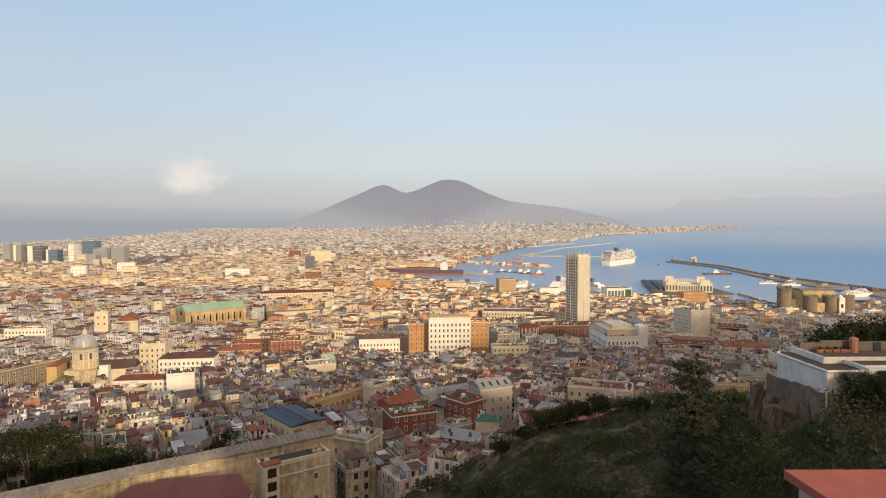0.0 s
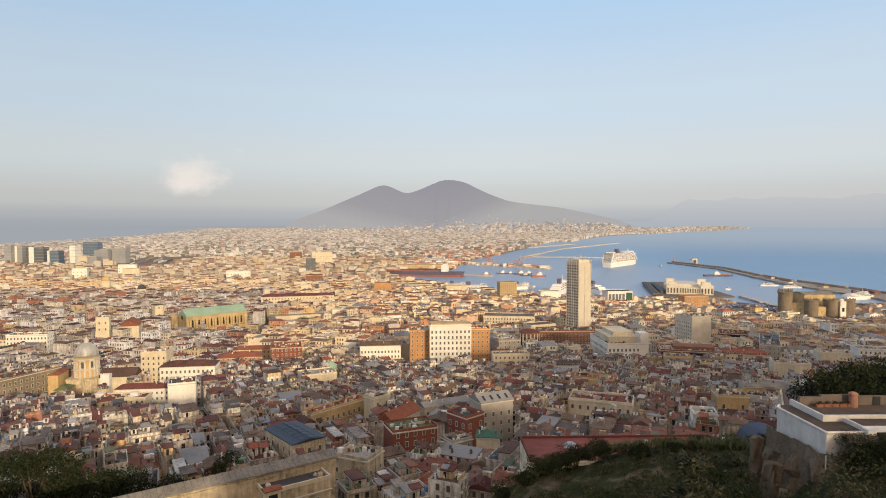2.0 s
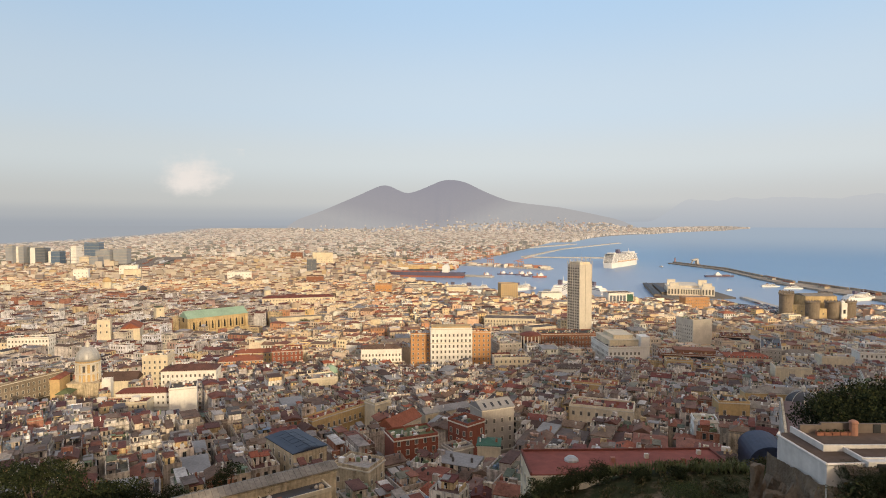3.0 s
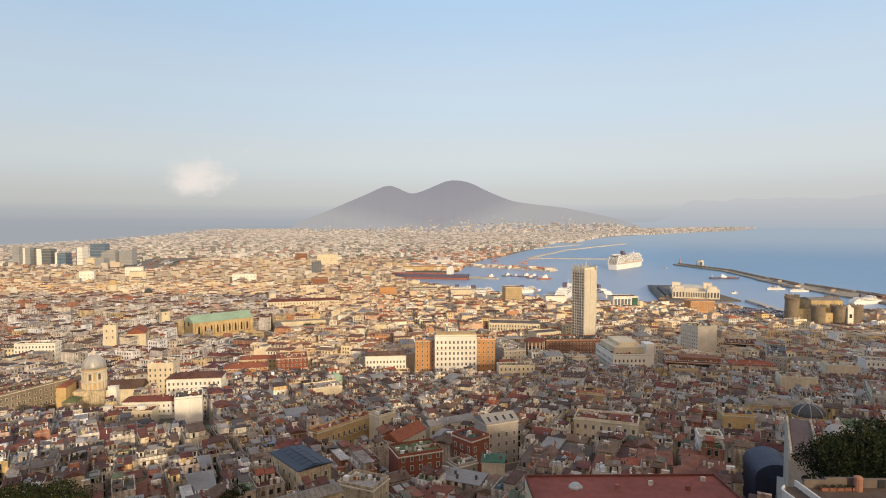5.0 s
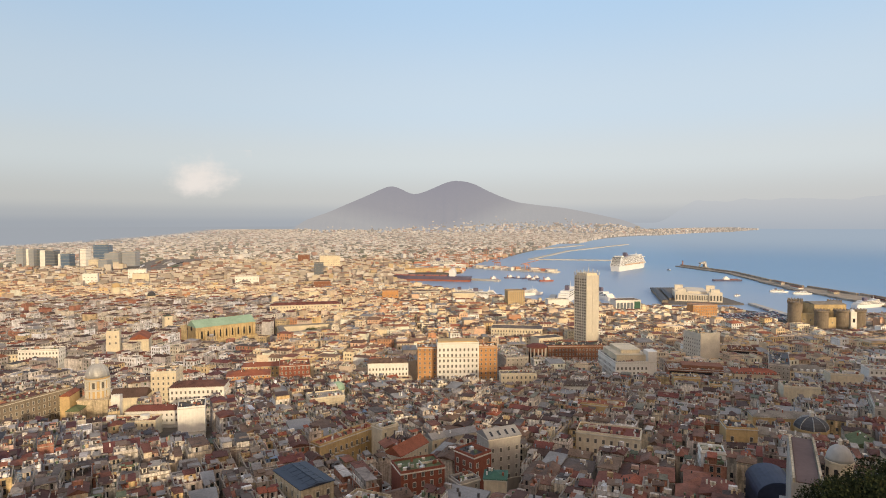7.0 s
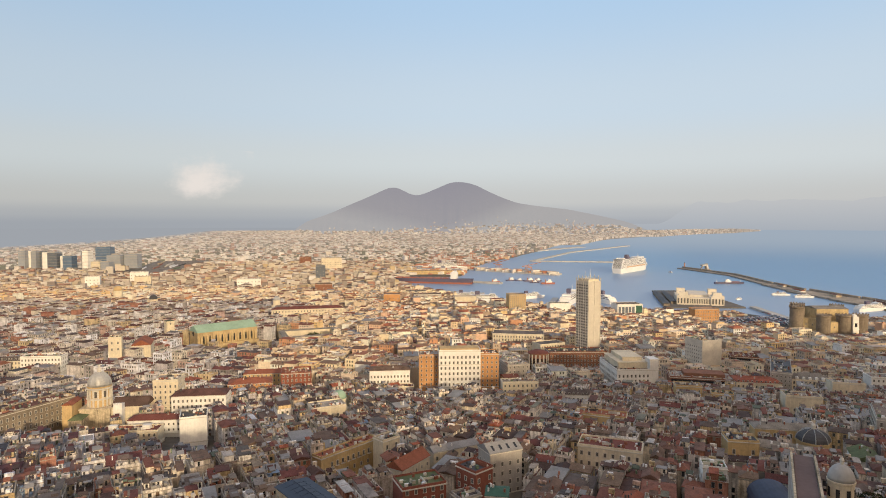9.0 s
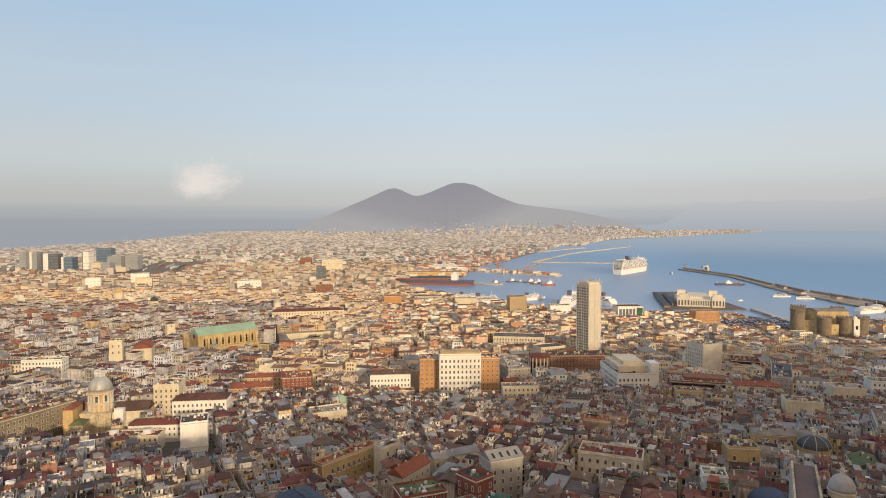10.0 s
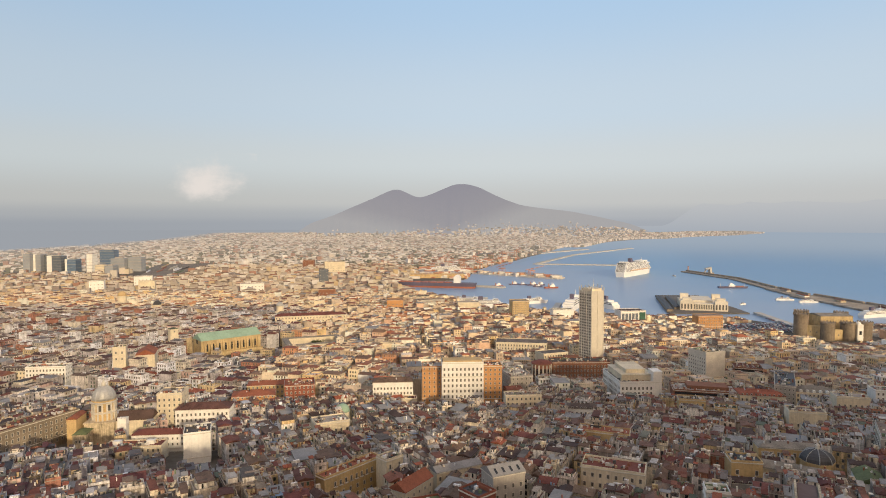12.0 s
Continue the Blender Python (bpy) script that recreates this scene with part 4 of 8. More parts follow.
# domed church with lead dome on a drum
def domed_church():
    z0 = 27
    x, y, turn = -263, 456, 10
    keep_free(x + 8, y - 2, turn, 26, 26)
    ob = thing("church", pose(x, y, z0, 0, 0, turn), "baroque church with a ribbed grey lead dome on a tall drum", "church")
    mb = MB()
    mb.lathe(0, 0, [(7.6, 12), (7.6, 22.4), (8.1, 22.6), (8.1, 23.2), (7.4, 23.4), (7.4, 31.0), (8.5, 31.4), (8.5, 32.4)], 24)
    part("drum", mb, M["ochre"], ob)
    mb = MB()
    mb.lathe(0, 0, [(8.9, 30.2), (9.3, 30.5), (9.3, 31.0), (8.5, 31.3)], 32)
    mb.lathe(0, 0, [(8.7, 22.5), (9.1, 22.8), (9.1, 23.3), (7.6, 23.6)], 32)
    part("cornice", mb, M["trim"], ob)
    mb = MB()
    mb.lathe(0, 0, [(8.1 * math.cos(a), 32.4 + 10.0 * math.sin(a)) for a in np.linspace(0, 1.42, 9)], 32)
    part("dome", mb, M["lead"], ob, "ribbed grey lead dome", smooth=True)
    for k in range(16):
        a = 2 * math.pi * k / 16
        mb = MB()
        pr = [(8.25 * math.cos(t), 32.4 + 10.1 * math.sin(t)) for t in np.linspace(0, 1.4, 7)]
        for (r0, h0), (r1, h1) in zip(pr, pr[1:]):
            mb.tube((r0 * math.cos(a), r0 * math.sin(a), h0), (r1 * math.cos(a), r1 * math.sin(a), h1), 0.2, 0.2, 4)
        part("rib", mb, M["lead"], ob)
        if k % 2 == 0:
            mb = MB()
            mb.box(-1.5, 1.5, -7.65, -7.0, 24.0, 30.0)
            mb.box(-1.7, 1.7, -7.95, -7.0, 29.2, 29.9)
            part("window_surround", mb, M["trim"], ob).matrix_local = pose(0, 0, 0, 0, 0, math.degrees(a))
            mb = MB()
            mb.box(-1.0, 1.0, -7.75, -7.0, 24.4, 29.0)
            w = part("drum_window", mb, M["glass", "mid"], ob)
            w.matrix_local = pose(0, 0, 0, 0, 0, math.degrees(a))
        mb = MB()
        mb.box(-0.55, 0.55, -8.6, -7.0, 13, 31.2)
        c = part("column", mb, M["trim"], ob)
        c.matrix_local = pose(0, 0, 0, 0, 0, math.degrees(a) + 11.25)
    mb = MB()
    mb.lathe(0, 0, [(1.5, 41.6), (1.5, 44.2), (1.8, 44.4), (0.9, 45.4), (0.15, 47.4)], 12)
    part("lantern", mb, M["trim"], ob)
    mb = MB()
    mb.box(-10.5, 10.5, -10.5, 10.5, -4, 17)
    mb.box(-11, 11, -11, 11, 16.2, 17.2)
    part("crossing", mb, M["stained"], ob)
    mb = MB()
    mb.box(10.6, 36, -8, 8, -4, 17)
    part("nave", mb, M["cream"], ob)
    mb = MB()
    mb.gable(11.2, 36, -8, 8, 17.02, 5.5, "x")
    part("nave_roof", mb, material("dark_nave_tiles", (0.11, 0.07, 0.055), 0.9, "", 0.4, 0.8), ob, "dark brown tiled nave roof")
    mb = MB()
    mb.box(-20, -13.4, -16, 2, -4, 22)
    part("side_house", mb, M["ochre"], ob)
    mb = MB()
    mb.gable(-20, -13.4, -16, 2, 22.02, 2.0, "y")
    part("side_roof", mb, M["tiles"], ob)
    mb = MB()
    mb.box(-13, -4, -24, -11.2, -4, 13)
    part("apse", mb, M["stained"], ob)
    mb = MB()
    mb.hip(-13, -4, -24, -11.2, 13.02, 2.8)
    part("apse_roof", mb, M["greenroof"], ob)
    for a in (-10.5, -8.3, -6.1):
        o = new("window", WIN[1.2, 2.0])
        o.parent = ob
        o.matrix_local = pose(a, -24, 7, 0, 0, 0)
    mb = MB()
    mb.box(15, 21, -17, -11, -4, 21)
    mb.box(14.6, 21.4, -17.4, -10.6, 17, 17.6)
    for i in range(4):
        mb.box(15 + i * 1.7, 15.9 + i * 1.7, -17, -16.4, 21, 22.2)
    part("turret", mb, M["white"], ob)


domed_church()


def castle():
    """Mediaeval castle with round towers and a marble triumphal arch."""
    z0 = 3
    keep_free(610, 940, 0, 75, 75)
    ob = thing("castle", pose(600, 960, z0), "massive mediaeval castle of brown stone with round crenellated towers", "castle")
    spots = [(-37, 10, 10.5, 46), (-10, -15, 10, 36), (21, -15, 10, 36), (49, -13, 10, 36), (-2, 70, 10.5, 42), (62, 66, 10, 40)]
    for x, y, r, top in spots:
        mb = MB()
        mb.lathe(x, y, [(r + 2.2, -6), (r, 8), (r, top - 3), (r + 0.9, top - 2), (r + 0.9, top)], 28)
        t = part("round_tower", mb, M["fort"], ob, smooth=False)
        for k in range(14):
            a = 2 * math.pi * k / 14
            b = MB()
            b.box(-0.9, 0.9, -r - 0.9, -r + 0.1, top, top + 1.8)
            m = part("merlon", b, M["fort"], t)
            m.matrix_local = Matrix.Translation((x, y, 0)) @ pose(0, 0, 0, 0, 0, math.degrees(a))
    order = [(0, 1, 29), (1, 2, 25), (2, 3, 28), (3, 5, 28), (5, 4, 30), (4, 0, 31)]
    for i, j, h in order:
        (xa, ya), (xb, yb) = spots[i][:2], spots[j][:2]
        mb = MB()
        L = math.hypot(xb - xa, yb - ya)
        mb.box(0, L, -3, 3, -6, h)
        c = part("curtain_wall", mb, M["tuff"], ob)
        c.matrix_local = pose(xa, ya, 0, 0, 0, math.degrees(math.atan2(yb - ya, xb - xa)))
        n = max(2, int(L / 8))
        for k in range(n):
            o = new("window", WIN[1.4, 2.4])
            o.parent = c
            o.matrix_local = pose(L * (k + 0.5) / n, -3, h * 0.62, 0, 0, 0)
    mb = MB()
    mb.box(4, 56, 26, 62, 0, 39)
    part("great_hall", mb, M["tuff"], ob)
    mb = MB()
    mb.gable(4, 56, 26, 62, 39.02, 3.5, "x", 0.2)
    part("hall_roof", mb, M["greytiles"], ob)
    mb = MB()
    mb.box(30.5, 39.5, -24, -13, -2, 34)
    mb.box(29.9, 40.1, -24.5, -13, 14, 15)
    mb.lathe(35, -18.6, [(3.8, 34), (3.4, 36), (1.7, 37.6), (0.2, 38.2)], 16)
    part("marble_arch", mb, M["marble"], ob, "tall white marble triumphal arch")
    mb = MB()
    mb.box(33, 37, -24.2, -23.9, 0, 9)
    mb.box(33.2, 36.8, -24.2, -23.9, 18, 24)
    part("arch_opening", mb, M["glass"], ob)


castle()


def maritime_station():
    ob = thing("harbour_station", pose(556, 1322, 3, 0, 0, -17), "white monumental harbour station with four square corner towers", "building")
    pale = material("pale_travertine", (0.70, 0.64, 0.53), 0.85, "", 0.2, 3.0, 0.5)
    keep_free(556, 1380, 0, 60, 80)
    mb = MB()
    mb.box(-47, 47, 0, 112, -2, 15)
    part("wall", mb, pale, ob)
    for x in (-34, 34):
        for y in (8, 92):
            mb = MB()
            mb.box(x - 9, x + 9, y - 7, y + 7, 15, 27)
            mb.box(x - 9.5, x + 9.5, y - 7.5, y + 7.5, 26, 26.8)
            part("corner_tower", mb, pale, ob)
    for x0, x1 in ((-48, -22), (22, 48)):
        mb = MB()
        mb.box(x0, x1, -3, 14, -2, 21)
        p = part("pavilion", mb, pale, ob)
        for k in range(4):
            b = MB()
            c = x0 + 3.4 + k * 6.4
            b.box(c - 1.6, c + 1.6, -3.2, -2.9, 3, 14)
            part("tall_window", b, M["glass", "mid"], p)
    for k in range(12):
        b = MB()
        c = -19 + k * 3.45
        b.box(c - 0.9, c + 0.9, -0.2, 0.1, 3, 13)
        part("tall_window", b, M["glass", "mid"], ob)
    mb = MB()
    mb.box(-20, 20, 20, 110, 15, 20)
    part("clerestory", mb, pale, ob)
    for x, y, L in ((508, 1430, 250), (531, 1440, 200)):
        block("harbour_shed", x, y, -13.7, 13, L, 2.9, 9.5, M["darkwall"], "long dark shed along the passenger pier", "gable", M["slate"], 1.8, category="shed", group="sheds on the pier", along="y", cornice=False)
    mb = MB()
    mb.prism([(510, 1290), (470, 1290), (548, 1610), (660, 1610), (640, 1290)], -4, 2.9)
    tagged(part("pier", mb, material("dark_apron", (0.15, 0.14, 0.13), 0.9, "", 0.35, 4.0)), "broad concrete passenger pier with a dark apron", "pier", kind="structure")


maritime_station()


# mid-distance buildings that stand out
block("office_block", 259, 607, 20, 24, 24, 18, 66, M["trim"], "plain white office slab with a blank grey side", rows=0)
off = bpy.data.objects["office_block"]
window_grid(off, 24, 24, 5, 11, 3.6, WIN[1.0, 1.5], ("left",), 2.8, 1.6)

# ---------------------------------------------------------------- houses of the town that stand out
def shop_block():
    b = block
    b("apartment_house", -171, 407, 20, 17, 19, 30, 53, M["white"], "tall blank white apartment house beside a dark street", rows=2, first=22, storey=3.2, gap=8, sides=("left",))
    keep_free(-160, 380, 20, 13, 17)
    o = b("town_house", -52, 560, 6, 37, 15, 22, 50, M["white"], "long white town house with three window rows under a brown roof", "hip", M["tile", "object"], 3.0)
    window_grid(o, 37, 15, 9, 3, 4.6, WIN[1.2, 2.0], ("front", "right"), 2.9, 1.8)
    o = b("town_house", -50, 543, 6, 42, 10, 22, 35, M["cream"], "low cream row with a red terrace before a white town house", roof_mt=M["redroof"])
    window_grid(o, 42, 10, 5, 1, 4.0, WIN[1.4, 2.4], ("front",), 3.4, 1.8)
    o = b("department_store", 173, 572, 3, 38, 52, 20, 49, M["white"], "broad pale stone block with stepped roof terraces", rows=0)
    window_grid(o, 38, 52, 4, 5, 4.6, WIN[1.4, 2.4], ("front", "left"), 3.6, 2.2)
    for x0, x1, y0, y1, h in ((-16, 12, -20, 20, 5.5), (-10, 8, -14, 16, 9.0)):
        mb = MB()
        mb.box(x0, x1, y0, y1, 29, 29 + h)
        mb.box(x0 - 0.5, x1 + 0.5, y0 - 0.5, y1 + 0.5, 29 + h, 29 + h + 0.5)
        part("set_back_storey", mb, M["cream"], o)
    mb = MB()
    mb.box(11, 19, -26.3, -14, 0, 38.4)
    mb.box(10.7, 19.3, -26.6, -13.7, 38.4, 39)
    part("stair_tower", mb, M["white"], o)
    o = b("town_house", 166, 538, 3, 30, 12, 22, 38, M["white"], "low pale house below a stepped stone block", rows=0, roof_mt=M["slate"])
    window_grid(o, 30, 12, 5, 2, 4.4, WIN[1.2, 2.0], ("front", "left"), 3.0, 1.8)
    o = b("brick_office", 146, 676, 2, 64, 24, 16, 40, M["brick"], "long brown brick office with dark windows", rows=0)
    window_grid(o, 64, 24, 4, 4, 4.8, WIN[1.4, 2.4], ("front", "right"), 3.6, 2.2)
    keep_free(140, 650, 2, 46, 13)
    o = thing("rotunda", pose(103, 668, 16), "rounded brick pavilion with white pilasters and a red roof", "building")
    keep_free(103, 668, 0, 13, 13)
    mb = MB()
    mb.lathe(0, 0, [(11, -4), (11, 22), (11.6, 22.3), (11.6, 23.2)], 16)
    part("wall", mb, M["brick"], o)
    mb = MB()
    mb.lathe(0, 0, [(11.8, 23.2), (6, 25.4), (0.3, 26)], 16)
    part("roof", mb, M["redroof"], o)
    for k in range(16):
        mb = MB()
        mb.box(-0.6, 0.6, -11.6, -10.4, 0, 22)
        part("pilaster", mb, M["trim"], o).matrix_local = pose(0, 0, 0, 0, 0, k * 22.5)
        mb = MB()
        mb.box(-0.9, 0.9, -11.05, -10.6, 6, 18)
        part("tall_window", mb, M["glass"], o).matrix_local = pose(0, 0, 0, 0, 0, k * 22.5 + 11.25)
    o = b("town_house", 96, 795, -8, 66, 30, 13, 38, M["cream"], "large curved cream block with a columned upper storey", rows=0)
    window_grid(o, 66, 30, 4, 5, 4.2, WIN[1.4, 2.4], ("front", "left"), 3.6, 2.2)
    for k in range(15):
        mb = MB()
        mb.lathe(-32 + k * 4.55, -15.5, [(0.8, 8), (0.65, 20), (0.9, 20.5)], 8)
        part("column", mb, M["trim"], o)
    o = b("town_house", 126, 738, 22, 34, 20, 14, 36, M["cream"], "cream stone block at the foot of a tower", rows=0)
    window_grid(o, 34, 20, 4, 4, 4.6, WIN[1.4, 2.4], ("front", "right"), 3.4, 2.2)
    o = b("terraced_flats", 305, 617, -20, 26, 20, 17, 47, M["brick"], "brown-red apartment house with long balcony bands", rows=0)
    for k in range(7):
        mb = MB()
        mb.box(-13.8, 13.8, -11.4, -9.8, 4 + k * 3.6, 5.1 + k * 3.6)
        part("balcony_band", mb, M["trim"], o)
        mb = MB()
        mb.box(-12.6, 12.6, -10.1, -9.9, 5.3 + k * 3.6, 7.3 + k * 3.6)
        part("window_strip", mb, M["glass"], o)
    o = b("terraced_flats", 226, 536, -14, 52, 26, 20, 47, M["brick"], "dark brown-red block with stacked terraces", rows=0)
    for k in range(6):
        mb = MB()
        mb.box(-26.8, 26.8, -14.2, -12.8, 3.4 + k * 3.8, 4.3 + k * 3.8)
        part("balcony_band", mb, M["brick"], o)
        mb = MB()
        mb.box(-25, 25, -13.15, -12.9, 4.6 + k * 3.8, 6.6 + k * 3.8)
        part("window_strip", mb, M["glass"], o)
    mb = MB()
    mb.box(-14, 20, -6, 10, 26, 30)
    part("set_back_storey", mb, M["brick"], o)
    o = b("office_block", 303, 545, -28, 16, 56, 20, 53, M["grey"], "long grey-green office slab with close window rows", roof_mt=M["slate"])
    window_grid(o, 16, 56, 4, 8, 3.6, WIN[1.0, 1.5], ("left", "front"), 2.8, 1.6)
    o = b("town_house", 325, 538, -12, 36, 22, 20, 44, M["cream"], "white palace with a stepped mansard roof", rows=0, roof_mt=M["slate"])
    window_grid(o, 36, 22, 4, 5, 4.2, WIN[1.4, 2.4], ("front", "left"), 3.0, 2.0)
    mb = MB()
    mb.hip(-16, 16, -9, 9, 24, 5.0, 0.0)
    part("mansard_roof", mb, M["greytiles"], o)
    for k in range(6):
        mb = MB()
        mb.box(-14 + k * 5.2, -12 + k * 5.2, -9.8, -7, 24.1, 26.6)
        part("dormer", mb, M["white"], o)
    o = b("harbour_office", 130, 1115, 8, 31, 26, 4, 51, M["ochre"], "square yellow office tower near the quay", rows=0)
    window_grid(o, 31, 26, 4, 12, 3.6, WIN[1.4, 2.4], ("front",), 3.4, 2.2)
    o = b("harbour_office", 327, 1092, 6, 46, 30, 4, 37, M["white"], "white framed modern office with a green glass corner", rows=0)
    for k in range(5):
        mb = MB()
        mb.box(-21 + k * 6.2, -16.4 + k * 6.2, -15.3, -14.9, 3, 29)
        part("glass_bay", mb, M["darkglass"], o)
    mb = MB()
    mb.box(11, 22, -15.4, -14.8, 0, 31)
    part("glass_corner", mb, M["teal"], o)
    o = b("town_house", 460, 1078, 4, 44, 24, 4, 30, M["orange"], "large orange palace near the harbour", rows=0)
    window_grid(o, 44, 24, 4, 4, 5.4, WIN[1.4, 2.4], ("front",), 4.0, 2.4)
    o = b("town_house", -410, 614, 8, 38, 15, 24, 47, M["white"], "long white building with two rows of windows", rows=0)
    window_grid(o, 38, 15, 10, 3, 4.4, WIN[1.2, 2.0], ("front", "right"), 3.0, 1.8)
    o = b("town_house", -456, 622, 8, 46, 16, 24, 44, M["cream"], "cream building with a tiled roof and window rows", "hip", M["tile", "object"], 3.0)
    window_grid(o, 44, 16, 9, 3, 4.4, WIN[1.2, 2.0], ("front",), 3.0, 1.8)
    o = b("apartment_house", -308, 424, -22, 17, 84, 28, 50, M["darkwall"], "long greyish street front with tall arched windows", rows=0)
    window_grid(o, 17, 84, 3, 4, 4.6, WIN[1.4, 2.4], ("right", "front"), 3.8, 2.4)
    o = b("apartment_house", -222, 482, 8, 19, 19, 27, 58, M["cream"], "square cream apartment house", rows=0)
    window_grid(o, 19, 19, 4, 6, 4.3, WIN[1.2, 2.0], ("front", "right"), 3.4, 2.0)
    o = b("apartment_house", -191, 470, 8, 40, 19, 27, 53, M["white"], "long white apartment house with a red-brown tile roof", "hip", M["tile", "object"], 3.2)
    window_grid(o, 40, 19, 5, 4, 4.3, WIN[1.2, 2.0], ("front", "right"), 3.2, 2.0)
    o = b("convent", -214, 408, 6, 38, 13, 29, 42, M["cream"], "low cream convent wing with a brown terrace roof", roof_mt=M["redroof"], free=2)
    window_grid(o, 38, 13, 2.4, 3, 3.6, WIN[1.2, 2.0], ("front",), 3.4, 2.0)
    for x in (-12, 10):
        roof_hut(o, x, 0, 13, 5, 3.5, 2.6, M["white"])
    o = b("convent", -206, 432, 6, 40, 13, 28, 45, M["white"], "white convent wing with window rows and a brown tile roof", "hip", M["redroof"], 2.6, free=1)
    window_grid(o, 40, 13, 6.5, 2, 4.0, WIN[1.0, 1.5], ("front",), 3.2, 2.0)
    o = b("apartment_house", -170, 524, 14, 36, 20, 22, 48, M["orange"], "orange plastered house with a tiled roof", "hip", M["tiles"], 3.4)
    window_grid(o, 36, 20, 4, 5, 4.2, WIN[1.2, 2.0], ("front", "right"), 3.4, 2.0)
    o = b("apartment_house", -134, 540, 14, 26, 22, 22, 50, M["red"], "tall brick-red plastered house", "flat", M["tiles"])
    window_grid(o, 26, 22, 4, 6, 4.2, WIN[1.2, 2.0], ("front", "right"), 3.4, 2.0)
    o = b("apartment_house", -160, 572, 10, 60, 16, 21, 44, M["ochre"], "long yellow house row", "hip", M["tiles"], 2.6)
    window_grid(o, 60, 16, 4, 4, 4.4, WIN[1.2, 2.0], ("front",), 3.6, 2.0)
    # nearer houses
    o = b("apartment_house", -54.2, 326.5, 50, 40, 7.5, 36, 60.5, M["ochre"], "yellow ochre house with a long balcony and orange tiles", "flat", M["tiles"], free=4)
    keep_free(-42, 316, 50, 21, 10)
    window_grid(o, 40, 7.5, 8.6, 2, 4.4, WIN[1.2, 2.0], ("front",), 4.4, 2.6)
    window_grid(o, 40, 7.5, 18.4, 1, 4.4, WIN["balcony"], ("front",), 3.6, 7)
    f = b("town_house", -42.5, 317, 50, 38, 9, 36, 47, M["stained"], "low weathered row below a yellow ochre front", roof_mt=M["slate"])
    window_grid(f, 38, 9, 5, 1, 4.0, WIN[1.0, 1.5], ("front",), 4.0, 2.0)
    for x in (-13, -4, 6, 14):
        roof_hut(f, x, 1, 11, 4, 3, 2.4, M["stained"])
    o = b("apartment_house", -32.5, 330, 44, 11.5, 9, 38, 64.5, M["cream"], "cream house with tall balcony doors", rows=0)
    window_grid(o, 11.5, 9, 4, 5, 4.4, WIN["balcony"], ("front", "right"), 4.6, 2.6)
    o = b("chapel", -18.5, 296.5, 57, 23, 10, 44, 68.5, M["cream"], "narrow cream hall with a steep orange tile roof", "gable", M["tiles"], 4.0, free=3)
    window_grid(o, 23, 10, 8, 3, 4.2, WIN[1.0, 1.5], ("front", "left"), 4.2, 2.2)
    o = b("town_house", -10.9, 249.5, 22, 19, 13, 50, 75, M["red"], "deep red house with white window frames and a mossy terrace", roof_mt=M["greenroof"], free=1)
    window_grid(o, 19, 13, 3, 6, 3.9, WIN[1.2, 2.0], ("front", "right"), 3.2, 2.0)
    o = b("workshop", -54, 229, -50, 23, 13.5, 55, 80, M["stained"], "weathered building roofed with dark blue solar panels", "gable", M["solar"], 1.0, cornice=False)
    window_grid(o, 23, 13.5, 12, 3, 3.8, WIN[1.2, 2.0], ("front", "right"), 4.0, 2.4)
    for i in range(6):
        for y0, y1 in ((-6.4, -3.5), (-3.2, -0.3), (0.3, 3.2), (3.5, 6.4)):
            mb = MB()
            x0, x1, za, zb = -11.2 + i * 3.75, -7.7 + i * 3.75, 25.14 - abs(y0) / 6.75, 25.14 - abs(y1) / 6.75
            mb.shell([(x0, y0, za), (x1, y0, za), (x1, y1, zb), (x0, y1, zb), (x0, y0, za + 0.1), (x1, y0, za + 0.1), (x1, y1, zb + 0.1), (x0, y1, zb + 0.1)],
                     [(0, 1, 5, 4), (1, 2, 6, 5), (2, 3, 7, 6), (3, 0, 4, 7), (4, 5, 6, 7)])
            part("solar_panel", mb, M["solar"], o)
    o = b("convent_hall", 84.5, 306.5, -21, 31, 15, 46, 69.5, M["cream"], "long cream hall with a dark red terrace roof", roof_mt=M["redroof"], free=1)
    f = b("town_house", 79.3, 293, -21, 33, 9, 47, 61, M["stained"], "low stained house row before a long hall", "hip", M["tile", "object"], 2.0)
    window_grid(f, 33, 9, 4, 2, 4.4, WIN[1.0, 1.5], ("front",), 3.6, 2.0)
    window_grid(o, 31, 15, 14, 2, 5.0, WIN[1.2, 2.0], ("front", "right"), 3.6, 2.0)
    o = b("town_house", 158.5, 322.5, -10, 15.5, 12, 46, 67, M["ochre"], "bright yellow house with a dark flat roof", roof_mt=M["slate"], free=1)
    window_grid(o, 15.5, 12, 10, 2, 4.4, WIN[1.4, 2.4], ("front",), 5.0, 3.0)
    f = b("town_house", 156, 309, -10, 20, 8, 48, 62.5, M["grey"], "low grey house with a brown roof before a yellow one", "hip", M["tile", "object"], 2.0)
    window_grid(f, 24, 8, 4, 3, 4.0, WIN[1.0, 1.5], ("front",), 3.6, 2.0)
    o = b("church_hall", 182, 318, -30, 40, 9, 48, 66, M["cream"], "long low church wing with a grey-green roof", "gable", M["greytiles"], 3.2)
    o = b("convent_hall", 196, 348, -10, 34, 10, 46, 67, M["ochre"], "yellow cloister wing beside a dark dome", "hip", M["greytiles"], 2.6)
    window_grid(o, 34, 10, 9, 2, 4.6, WIN[1.4, 2.4], ("front",), 4.0, 2.4)
    o = b("town_house", 12.6, 260, 42, 10.5, 12, 50, 76.8, M["red"], "brick-red corner house with white window frames", roof_mt=M["slate"])
